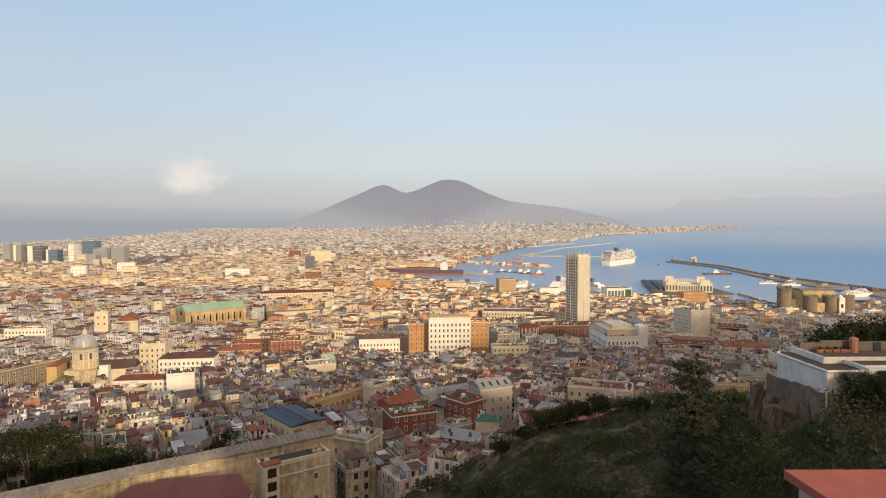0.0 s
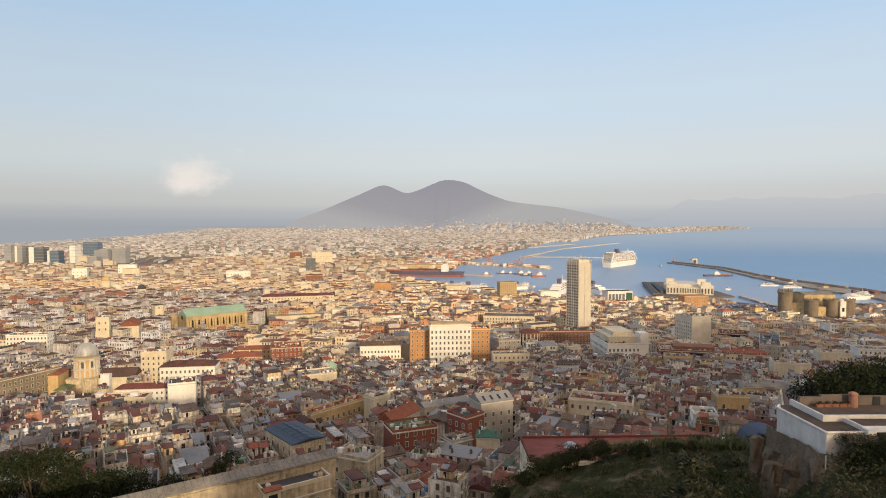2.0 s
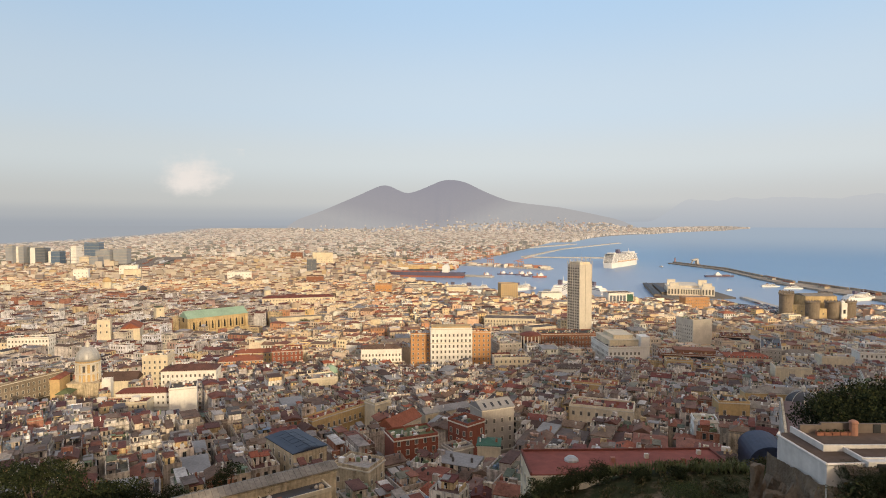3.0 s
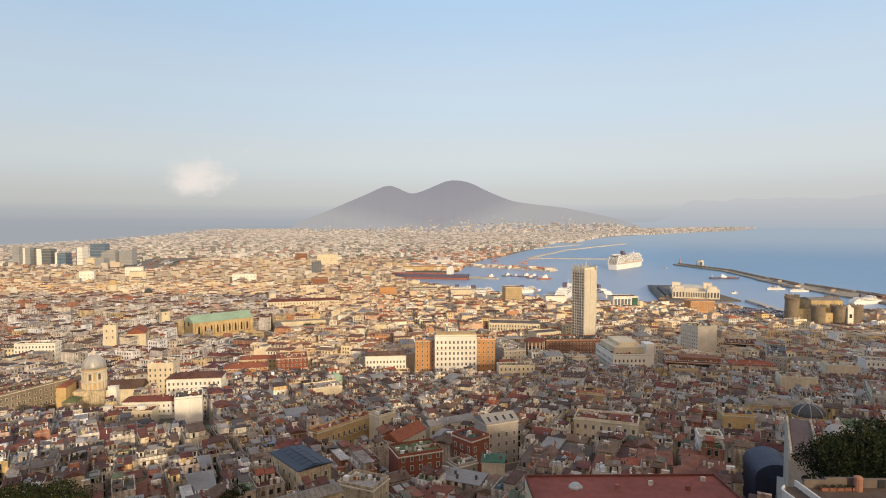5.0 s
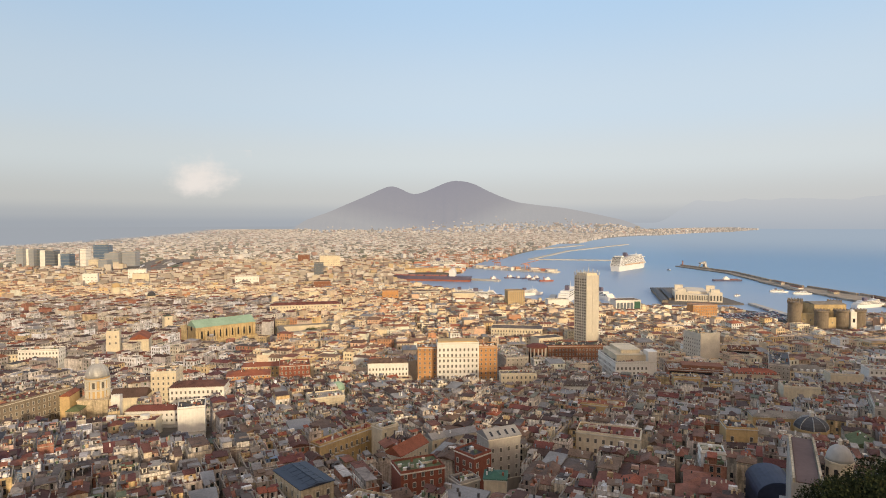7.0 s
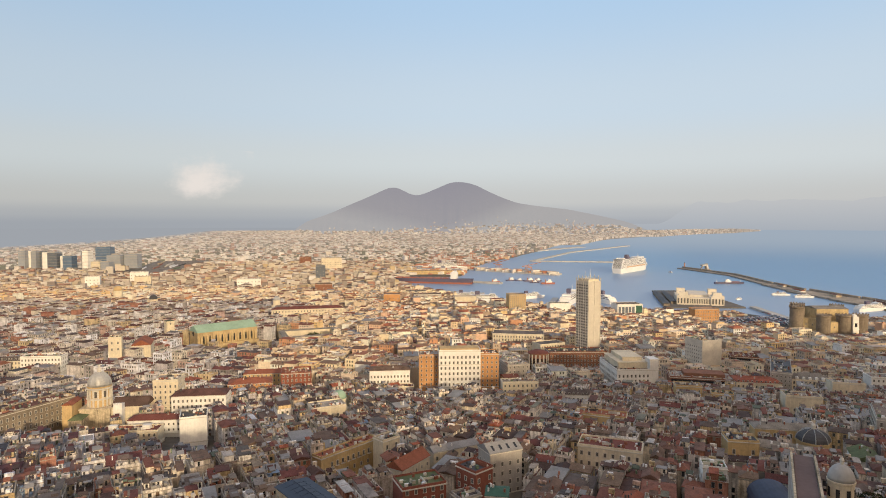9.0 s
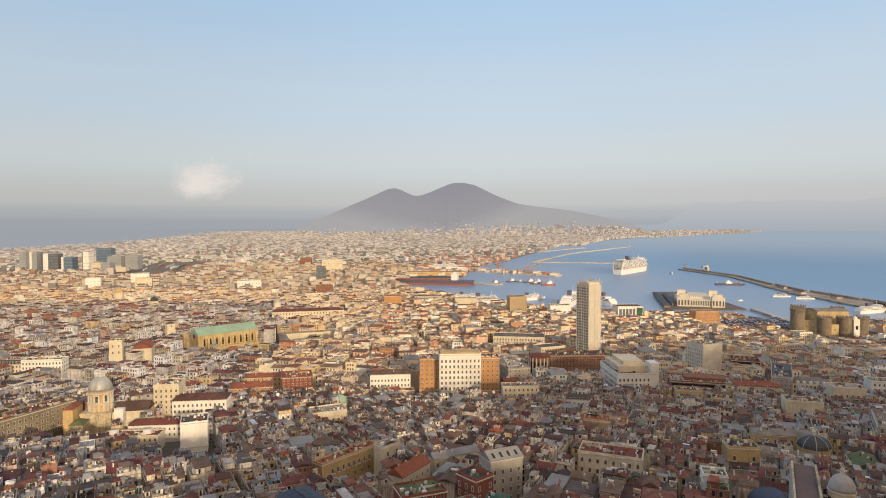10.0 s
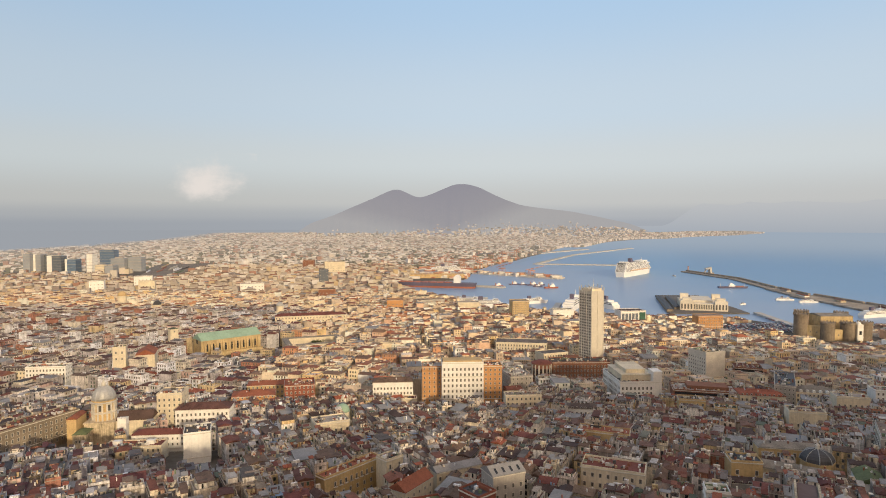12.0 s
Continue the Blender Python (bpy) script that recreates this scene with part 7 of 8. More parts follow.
def monastery():
    """Long tile-roofed range on the slope, with a lower flat-topped wing before it."""
    turn = 34.0
    cx, cy, L = -68, 144, 92
    ob = thing("monastery", pose(cx, cy, 66, 0, 0, turn), "long weathered cream building under a mossy grey tile roof", "building")
    keep_free(cx, cy, turn, L / 2 + 3, 9)
    mb = MB()
    mb.box(-L / 2, L / 2, -2.8, 2.8, -8, 27.6)
    part("wall", mb, M["stained"], ob)
    mb = MB()
    mb.gable(-L / 2, L / 2, -2.8, 2.8, 27.6, 1.5, "x", 0.6)
    roof = part("roof", mb, M["greytiles"], ob, "mossy grey tile roof")
    for k in range(60):
        mb = MB()
        x = -L / 2 + L * (k + 0.5) / 60
        mb.tube((x, -3.3, 27.9), (x, 0, 29.15), 0.16, 0.16, 5)
        part("tile_row", mb, M["greytiles"], roof)
    for k in range(12):
        if k % 5 != 3:
            put_window(WIN[1.2, 2.0], ob, "front", -L / 2 + 5 + k * 7.4, L, 5.6, 21 - (k % 3) * 0.6)
        put_window(WIN[1.0, 1.5], ob, "front", -L / 2 + 7 + k * 7.2, L, 5.6, 14)
    mb = MB()
    mb.box(-L / 2 - 0.2, L / 2 + 0.2, -3.15, -2.8, 26.4, 27.0)
    mb.box(-L / 2 - 0.2, L / 2 + 0.2, -3.0, -2.8, 19.2, 19.6)
    part("string_course", mb, M["stained"], ob)
    for k in range(4):
        mb = MB()
        leaf_cloud(mb, (-L / 2 + 8 + k * 21.6, -3.05, 26.2 - (k % 3) * 2.2), (1.5, 0.3, 1.0), 150, 0.10, RNG)
        part("ivy", mb, M["scrub"], ob)
    w = thing("monastery_wing", pose(-39, 160, 65, 0, 0, turn), "cream wing with a dark cluttered terrace and few windows", "building")
    keep_free(-39, 160, turn, 11, 9)
    mb = MB()
    mb.box(-9, 9, -6, 6, -8, 25.6)
    part("wall", mb, M["stained"], w)
    mb = MB()
    mb.box(-8.6, 8.6, -5.6, 5.6, 25.6, 25.9)
    part("terrace", mb, M["slate"], w, "dark terrace")
    for x0, x1, y0, y1 in ((-9, 9, -6, -5.6), (-9, 9, 5.6, 6), (-9, -8.6, -5.6, 5.6), (8.6, 9, -5.6, 5.6)):
        mb = MB()
        mb.box(x0, x1, y0, y1, 25.6, 26.6)
        part("parapet", mb, M["cream"], w)
    for x, z in ((-6, 20), (-6, 15.5), (5, 20), (5, 14), (0, 10)):
        put_window(WIN[1.0, 1.5], w, "front", x, 18, 12, z)
    for y, z in ((-4, 20), (3, 16), (-4, 12)):
        put_window(WIN[1.0, 1.5], w, "right", y, 18, 12, z)
    mb = MB()
    mb.box(-9.4, -5.6, -8.2, -6, -8, 27.2)
    part("stair_tower", mb, M["cream"], w)
    mb = MB()
    mb.gable(-9.4, -5.6, -8.2, -6, 27.2, 0.8, "x", 0.4)
    part("stair_roof", mb, M["tiles"], w)
    for k in range(9):                 # heaps and pots on the terrace
        mb = MB()
        u, v, q = RNG.uniform(-7.6, 7.6), RNG.uniform(-4.6, 4.6), RNG.uniform(0.3, 0.9)
        mb.lathe(u, v, [(q, 25.9), (q * 0.9, 25.9 + q), (q * 0.3, 25.9 + q * 1.6)], 7)
        part("heap", mb, M["bits", "object"], w)
    mb = MB()
    leaf_cloud(mb, (-1.5, 3.5, 26.6), (1.8, 1.2, 0.9), 160, 0.16, RNG)
    part("creeper", mb, M["scrub"], w)
    mb = MB()
    mb.box(-9.3, 9.3, -6.3, -6.0, 22.6, 23.0)
    part("ledge", mb, M["trim"], w)
    for z in (24, 20.6, 17.2):
        mb = MB()
        mb.box(-8.6, -6.4, -8.35, -8.1, z, z + 2.2)
        part("stair_opening", mb, M["glass"], w)
    r = thing("outbuilding", pose(0, 0, 70), "low outbuilding with a dull red roof before the long wall", "building")
    plan = [(-72, 122), (-40, 122), (-41.2, 134), (-47, 143.6), (-63, 140.4), (-69, 136)]
    mb = MB()
    mb.prism(plan, -8, 21.9)
    part("wall", mb, M["cream"], r)
    mb = MB()
    mb.prism(plan, 21.92, 22.4)
    part("roof", mb, M["redroof"], r, "dull red roof")


monastery()


def red_roof_house():
    ob = thing("long_house", pose(46, 146, 74, 0, 0, 1), "long yellow house with a dull red terrace roof", "building")
    keep_free(46, 146, 1, 27, 10)
    mb = MB()
    mb.box(-24.5, 24.5, -7.5, 7.5, -10, 29.6)
    part("wall", mb, M["cream"], ob)
    mb = MB()
    mb.box(-24.1, 24.1, -7.1, 7.1, 29.6, 29.9)
    roof = part("roof", mb, material("faded_red_terrace", (0.255, 0.078, 0.058), 0.85, "", 0.35, 2.2), ob, "dull red terrace roof")
    for x0, x1, y0, y1 in ((-24.5, 24.5, 7.1, 7.5), (-24.5, -24.1, -7.1, 7.1), (24.1, 24.5, -7.1, 7.1)):
        mb = MB()
        mb.box(x0, x1, y0, y1, 29.6, 30.4)
        part("parapet", mb, M["redroof"], ob)
    mb = MB()
    mb.lathe(-13, 1, [(1.8, 29.9), (1.7, 30.3), (1.0, 30.9), (0.1, 31.1)], 12)
    part("skylight", mb, M["lead"], roof)
    for x, y in ((-3, 0), (6, 2), (14, -1), (20, 4)):
        mb = MB()
        mb.box(x - 0.5, x + 0.5, y - 0.4, y + 0.4, 29.9, 31.0)
        part("chimney", mb, M["bits", "object"], roof)
    for y, z in ((-5, 25), (0, 25), (-5, 20), (0, 20)):
        put_window(WIN[1.2, 2.0], ob, "left", y, 49, 15, z)
    for k in range(9):
        put_window(WIN[1.2, 2.0], ob, "front", -21 + k * 5.2, 49, 15, 24)


red_roof_house()


def hill_villa():
    """Low white house on the rock, with stepped brown terraces and white parapets."""
    ob = thing("villa", pose(42.25, 64.4, 130.0), "low white villa with brown roof terraces on a tuff cliff", "house")
    white = material("dull_white_render", (0.66, 0.64, 0.61), 0.9, "", 0.22, 1.2, 0.7, spec=0.05)
    brown = material("brown_terrace", (0.125, 0.095, 0.078), 0.95, "", 0.35, 0.9, spec=0.03)
    rust = material("weathered_brown_wall", (0.15, 0.125, 0.11), 0.9, "", 0.3, 1.0, 0.5, spec=0.05)
    plan = [(0, 0), (17, 0.6), (17, 10.2), (0.6, 10.2), (-0.2, 9.2)]
    mb = MB()
    mb.prism(plan, -1, 5.9)
    part("wall", mb, white, ob)
    mb = MB()
    mb.prism([(0.2, 0.3), (16.8, 0.9), (16.8, 9.9), (0.7, 9.9), (0.1, 9.0)], 5.9, 6.12)
    part("terrace", mb, brown, ob, "brown roof terrace")
    for a, b in ((plan[3], plan[4]), (plan[4], plan[0]), (plan[0], plan[1])):
        mb = MB()
        mb.tube((*a, 6.08), (*b, 6.08), 0.16, 0.16, 6)
        part("coping", mb, white, ob)
    # the upper terrace behind its white parapet, and a lower one over the porch
    for x0, x1, y0, y1, z0, z1 in ((1.9, 2.15, 3.6, 10.2, 6.1, 6.85), (2.15, 17, 3.6, 3.85, 6.1, 6.85), (4.2, 4.45, 0.5, 3.6, 6.1, 6.6), (4.45, 17, 0.45, 0.7, 5.5, 6.6)):
        mb = MB()
        mb.box(x0, x1, y0, y1, z0, z1)
        part("parapet", mb, white, ob)
    mb = MB()
    mb.box(2.15, 16.8, 3.85, 8.6, 6.1, 6.5)
    part("upper_terrace", mb, brown, ob)
    mb = MB()
    mb.box(4.45, 16.8, 0.7, 3.6, 6.1, 6.45)
    part("porch_terrace", mb, brown, ob)
    for x0, x1, h in ((2.2, 4.8, 7.5), (4.8, 8.9, 7.75), (8.9, 17, 7.6)):
        mb = MB()
        mb.box(x0, x1, 8.6, 9.0, 6.1, h)
        part("back_wall", mb, rust, ob)
    mb = MB()
    mb.lathe(8.3, 7.9, [(0.5, 6.4), (0.46, 7.9), (0.54, 8.0), (0.5, 8.2), (0.2, 8.35)], 10)
    part("chimney", mb, material("terracotta_chimney", (0.32, 0.165, 0.115), 0.9, "", 0.3, 0.8), ob, "stout terracotta chimney")
    for k in range(5):
        mb = MB()
        x = 4.2 + k * 0.95
        mb.box(x - 0.42, x + 0.42, 7.7, 8.1, 6.5, 6.88)
        p = part("planter", mb, material("clay_planter", (0.26, 0.115, 0.075), 0.9, "", 0.3, 0.8) if k == 0 else p.data.materials[0], ob)
        cb = MB()
        leaf_cloud(cb, (x, 7.9, 7.0), (0.4, 0.22, 0.24), 60, 0.09, RNG)
        part("plant", cb, M["dense"], p)
    for x, w in ((11.2, 0.9), (13.2, 0.8)):
        mb = MB()
        mb.box(x, x + w, 8.5, 8.58, 6.5, 7.55)
        part("door", mb, M["glass"], ob)
    # porch wing towards the slope
    mb = MB()
    mb.box(4.2, 17, -0.5, 0.44, -1, 6.5)
    part("porch_wing", mb, white, ob)
    mb = MB()
    mb.box(5.1, 6.2, -0.6, -0.4, 4.2, 6.3)
    part("doorway", mb, M["glass"], ob)
    mb = MB()
    mb.shell([(1.5, -1.6, 5.55), (4.4, -2.0, 5.4), (5.2, -0.6, 5.85), (1.8, -0.2, 6.0), (1.5, -1.6, 5.62), (4.4, -2.0, 5.47), (5.2, -0.6, 5.92), (1.8, -0.2, 6.07)],
             [(0, 1, 5, 4), (1, 2, 6, 5), (2, 3, 7, 6), (3, 0, 4, 7), (4, 5, 6, 7), (3, 2, 1, 0)])
    part("awning", mb, brown, ob)
    for x, y in ((1.6, -1.8), (4.0, -2.2)):
        mb = MB()
        mb.tube((x, y, 0), (x, y, 5.5), 0.06, 0.06, 6)
        part("post", mb, M["bark"], ob)


hill_villa()


def tuff_cliff():
    """Crumbling rock and old masonry under the villa."""
    mb = MB()
    U, V = 40, 16
    for i in range(U + 1):
        t = i / U
        x0, y0 = lerp(t, (0, 0.66, 0.78, 1), (41.9, 41.9, 42.9, 49)), lerp(t, (0, 0.66, 0.78, 1), (75.5, 65.2, 63.9, 63.6))
        for j in range(V + 1):
            s = j / V
            n = noise.fractal(Vector((x0 * 0.5, y0 * 0.5, s * 5)), 1.0, 2.0, 5)
            out = max(0.1 + 0.5 * s, -0.25 + s * 3.4 + n * 2.4 * min(1.0, s * 4))
            mb.v.append((x0 - out * 0.9, y0 - out * 0.45, 133.2 + 0.9 * t + 0.35 * n - s * 13))
    for i in range(U):
        for j in range(V):
            a = i * (V + 1) + j
            mb.f.append((a, a + 1, a + V + 2, a + V + 1))
            mb.m.append(0)
    tagged(part("cliff", mb, M["cliff"]), "crumbling brown tuff cliff under the villa", "cliff", kind="structure")
    for k, (x, y, z0, z1, r) in enumerate(((39.6, 73.6, 116, 132.4, 0.6), (39.0, 69.0, 117, 131.0, 1.0), (38.6, 66.0, 117, 128.8, 0.8), (27, 72, 118, 123.5, 1.1))):
        mb = MB()
        prof = [(r * (1.25 - 0.3 * s) * (1 + 0.15 * math.sin(9 * s + k)), z0 + (z1 - z0) * s) for s in np.linspace(0, 1, 9)]
        mb.lathe(x, y, prof, 13)
        rg = random.Random(k)
        mb.v = [(a + rg.uniform(-0.3, 0.3), b + rg.uniform(-0.3, 0.3), c + rg.uniform(-0.3, 0.3)) for a, b, c in mb.v]
        tagged(part("rock_pillar", mb, M["cliff"]), "weathered stump of tuff masonry on the slope", "rock", group="stumps of old masonry")


tuff_cliff()


def near_house():
    """The red-roofed house right below the starting point."""
    ob = thing("house", pose(14.1, 23, 121.7, 0, 0, -8), "grey house with a plain red roof just below the viewpoint", "house")
    mb = MB()
    mb.shell([(0, 0, -3), (22, 3, -3), (24, -12, -3), (4, -12, -3), (0, 0, 20.2), (22, 3, 20.2), (24, -12, 19.0), (4, -12, 19.0)],
             [(3, 2, 6, 7), (2, 1, 5, 6), (1, 0, 4, 5), (0, 3, 7, 4)])
    part("wall", mb, M["grey"], ob)
    mb = MB()
    mb.shell([(-0.4, 0.4, 20.25), (22.4, 3.4, 20.25), (24.4, -12.4, 19.05), (3.8, -12.4, 19.05), (-0.4, 0.4, 20.6), (22.4, 3.4, 20.6), (24.4, -12.4, 19.4), (3.8, -12.4, 19.4)],
             [(3, 2, 6, 7), (2, 1, 5, 6), (1, 0, 4, 5), (0, 3, 7, 4), (7, 6, 5, 4), (0, 1, 2, 3)])
    part("roof", mb, material("weathered_red_roof", (0.36, 0.105, 0.075), 0.85, "", 0.3, 1.2), ob, "plain red roof")


near_house()

for k, (x, y, h, r) in enumerate(((-196, 876, 12, 7), (-188, 884, 11, 6), (-352, 566, 12, 6), (-340, 574, 13, 6), (-362, 578, 11, 5), (-10, 532, 9, 3), (-2, 531, 9, 3), (8, 530, 9, 3), (30, 531, 10, 3.4),
                                  (330, 330, 9, 5), (340, 322, 9, 5), (350, 336, 10, 5), (-120, 470, 8, 4), (-110, 476, 8, 4), (240, 420, 8, 4), (180, 365, 8, 4))):
    broad_tree(x, y, h, r, "dark green street tree among the houses", 200 + k, group="trees of the town", leaves=160, size=1.5)
    keep_free(x, y, 0, r * 0.8, r * 0.8)

# ---------------------------------------------------------------- the town: ordinary houses, street by street
def house_faces(w, d, h, kind, rise, floors, detail, sink=7.0):
    """Faces of one house in its own frame: a list of (part, material, points, faces)."""
    out = []

    def add(name, mt, pts, fs):
        out.append((name, mt, pts, fs))

    def box(name, mt, x0, x1, y0, y1, z0, z1):
        add(name, mt, [(x0, y0, z0), (x1, y0, z0), (x1, y1, z0), (x0, y1, z0), (x0, y0, z1), (x1, y0, z1), (x1, y1, z1), (x0, y1, z1)],
            [(0, 1, 5, 4), (1, 2, 6, 5), (2, 3, 7, 6), (3, 0, 4, 7), (4, 5, 6, 7)])

    a, b = w / 2, d / 2
    if kind == "flat":
        p, t = rnd(0.5, 1.1), 0.3
        i, j = a - t, b - t
        add("wall", "wall", [(-a, -b, -sink), (a, -b, -sink), (a, b, -sink), (-a, b, -sink), (-a, -b, h + p), (a, -b, h + p), (a, b, h + p), (-a, b, h + p),
                             (-i, -j, h + p), (i, -j, h + p), (i, j, h + p), (-i, j, h + p), (-i, -j, h - 0.3), (i, -j, h - 0.3), (i, j, h - 0.3), (-i, j, h - 0.3)],
            [(0, 1, 5, 4), (1, 2, 6, 5), (2, 3, 7, 6), (3, 0, 4, 7), (4, 5, 9, 8), (5, 6, 10, 9), (6, 7, 11, 10), (7, 4, 8, 11),
             (8, 9, 13, 12), (9, 10, 14, 13), (10, 11, 15, 14), (11, 8, 12, 15)])
        add("roof", "flat", [(-i, -j, h), (i, -j, h), (i, j, h), (-i, j, h)], [(0, 1, 2, 3)])
        if detail > 0 and random.random() < 0.6:      # pale coping
            z, o = h + p + 0.04, 0.06
            add("cornice", "trim", [(-a - o, -b - o, z), (a + o, -b - o, z), (a + o, b + o, z), (-a - o, b + o, z), (-i + o, -j + o, z), (i - o, -j + o, z), (i - o, j - o, z), (-i + o, j - o, z)],
                [(0, 1, 5, 4), (1, 2, 6, 5), (2, 3, 7, 6), (3, 0, 4, 7)])
        if detail > 0:
            def lean_to(x0, x1, y0, y1, hh, cover):
                """A rooftop room under its own sloping cover."""
                box("roof_hut", "wall", x0, x1, y0, y1, h - 0.1, h + hh)
                f, g, o = rnd(0.3, 1.0), rnd(-0.2, 0.2), 0.22
                add("roof_hut", cover, [(x0 - o, y0 - o, h + hh + 0.02), (x1 + o, y0 - o, h + hh + 0.02 + max(0, g)), (x1 + o, y1 + o, h + hh + f), (x0 - o, y1 + o, h + hh + f),
                                        (x0 - o, y0 - o, h + hh - 0.15), (x1 + o, y0 - o, h + hh - 0.15), (x1 + o, y1 + o, h + hh - 0.15), (x0 - o, y1 + o, h + hh - 0.15)],
                    [(0, 1, 2, 3), (4, 5, 1, 0), (5, 6, 2, 1), (6, 7, 3, 2), (7, 4, 0, 3)])
                if detail > 1:                       # its door or window
                    u, e = rnd(x0 + 0.3, max(x0 + 0.35, x1 - 1.2)), y0 - 0.03
                    add("roof_hut", "glass", [(u, e, h + 0.2), (u + 0.9, e, h + 0.2), (u + 0.9, e, h + hh - 0.4), (u, e, h + hh - 0.4)], [(0, 1, 2, 3)])

            for _ in range(random.randint(1, 3) if detail > 1 else random.randint(0, 2)):
                hw, hd, hh = rnd(1.8, max(2.0, min(4.6, a * 1.1))), rnd(1.8, max(2.0, min(4.4, b * 1.1))), rnd(1.9, 3.1)
                x, y = rnd(-a + hw / 2 + 0.35, max(-a + hw / 2 + 0.4, a - hw / 2 - 0.35)), rnd(-b + hd / 2 + 0.35, max(-b + hd / 2 + 0.4, b - hd / 2 - 0.35))
                lean_to(x - hw / 2, x + hw / 2, y - hd / 2, y + hd / 2, hh, random.choice(("tile", "tile", "flat", "metal", "flat")))
            if random.random() < 0.6:          # a terrace storey set back
                x0, x1 = sorted((rnd(-a + 0.6, a - 0.6), rnd(-a + 0.6, a - 0.6)))
                if x1 - x0 > 2.4:
                    box("attic", "wall", x0, x1, -b + rnd(0.8, 2.5), b - 0.5, h - 0.1, h + 3.0)
                    box("attic", "tile" if random.random() < 0.5 else "flat", x0 - 0.2, x1 + 0.2, -b + rnd(0.5, 0.8), b - 0.3, h + 3.01, h + 3.3)
            if detail > 1:
                for _ in range(random.randint(1, 3)):         # walls between terraces
                    u = rnd(-a + 0.6, a - 0.6)
                    v = sorted((rnd(-b, b), rnd(-b, b)))
                    box("terrace_wall", "wall", u - 0.12, u + 0.12, v[0], v[1], h - 0.05, h + rnd(0.8, 2.2))
                for _ in range(random.randint(0, 3)):         # canopies
                    cw, cd, ch = rnd(1.5, 3.5), rnd(1.5, 3.0), rnd(2.0, 2.6)
                    x, y = rnd(-a + 0.3, a - 0.3 - cw) if a > 2.5 else -a, rnd(-b + 0.3, b - 0.3 - cd) if b > 2.2 else -b
                    box("canopy", random.choice(("metal", "tile", "bits", "flat")), x, x + cw, y, y + cd, h + ch, h + ch + 0.12)
                    for px, py in ((x, y), (x + cw - 0.1, y), (x, y + cd - 0.1), (x + cw - 0.1, y + cd - 0.1)):
                        box("canopy", "bits", px, px + 0.1, py, py + 0.1, h - 0.05, h + ch)
                if random.random() < 0.5:
                    x, y = rnd(-a + 0.5, a - 0.5), rnd(-b + 0.5, b - 0.5)
                    box("antenna", "bits", x - 0.06, x + 0.06, y - 0.06, y + 0.06, h, h + rnd(2.5, 4.5))
            for _ in range(random.randint(8, 18) if detail > 1 else random.randint(2, 6)):
                s = rnd(0.35, 1.5)
                x, y = rnd(-a + s, a - s), rnd(-b + s, b - s)
                box("clutter", "bits", x - s / 2, x + s / 2, y - s * rnd(0.3, 0.6), y + s * rnd(0.3, 0.6), h - 0.05, h + rnd(0.4, 1.9))
    else:
        add("wall", "wall", [(-a, -b, -sink), (a, -b, -sink), (a, b, -sink), (-a, b, -sink), (-a, -b, h), (a, -b, h), (a, b, h), (-a, b, h)],
            [(0, 1, 5, 4), (1, 2, 6, 5), (2, 3, 7, 6), (3, 0, 4, 7)])
        mb = MB()
        mt = "tile"
        if kind == "gable":
            mb.gable(-a, a, -b, b, h, rise, "x" if w >= d else "y", 0.35)
        elif kind == "hip":
            mb.hip(-a, a, -b, b, h, rise, 0.35)
        else:
            mt = "metal"
            o = 0.35
            hi = (h + rise * 0.6)
            mb.shell([(-a - o, -b - o, h), (a + o, -b - o, h), (a + o, b + o, hi), (-a - o, b + o, hi), (-a - o, -b - o, h - 0.25), (a + o, -b - o, h - 0.25), (a + o, b + o, h - 0.25), (-a - o, b + o, h - 0.25)],
                     [(0, 1, 2, 3), (4, 5, 1, 0), (5, 6, 2, 1), (6, 7, 3, 2), (7, 4, 0, 3)])
        add("roof", mt, mb.v, mb.f)
        if detail > 0 and kind in ("gable", "hip") and random.random() < 0.55 and min(w, d) > 5:      # a terrace cut into the roof
            u, v = rnd(-a * 0.6, a * 0.2), rnd(-b * 0.5, b * 0.1)
            tw, td, tz = rnd(2.0, 4.0), rnd(2.0, 3.6), h + rise * rnd(0.55, 0.8)
            box("attic", "wall", u, u + tw, v, v + td, h, tz)
            box("attic", "flat", u + 0.2, u + tw - 0.2, v + 0.2, v + td - 0.2, tz, tz + 0.04)
            box("attic", "wall", u, u + tw, v + td - 0.2, v + td + 1.2, tz, tz + rnd(1.0, 2.2))
            box("attic", "bits", u + 0.4, u + 1.1, v + 0.4, v + 1.0, tz, tz + rnd(0.4, 1.0))
        if detail > 0:
            for _ in range(random.randint(0, 4)):
                x, y = rnd(-a * 0.7, a * 0.7), rnd(-b * 0.7, b * 0.7)
                q = rnd(0.2, 0.45)
                box("chimney", "bits", x - q, x + q, y - q * 0.8, y + q * 0.8, h, h + rise + rnd(0.2, 0.9))
    if detail > 0 and random.random() < 0.5:      # cornice
        box("cornice", "trim", -a - 0.25, a + 0.25, -b - 0.25, b + 0.25, h - 0.75, h - 0.45)
    return out


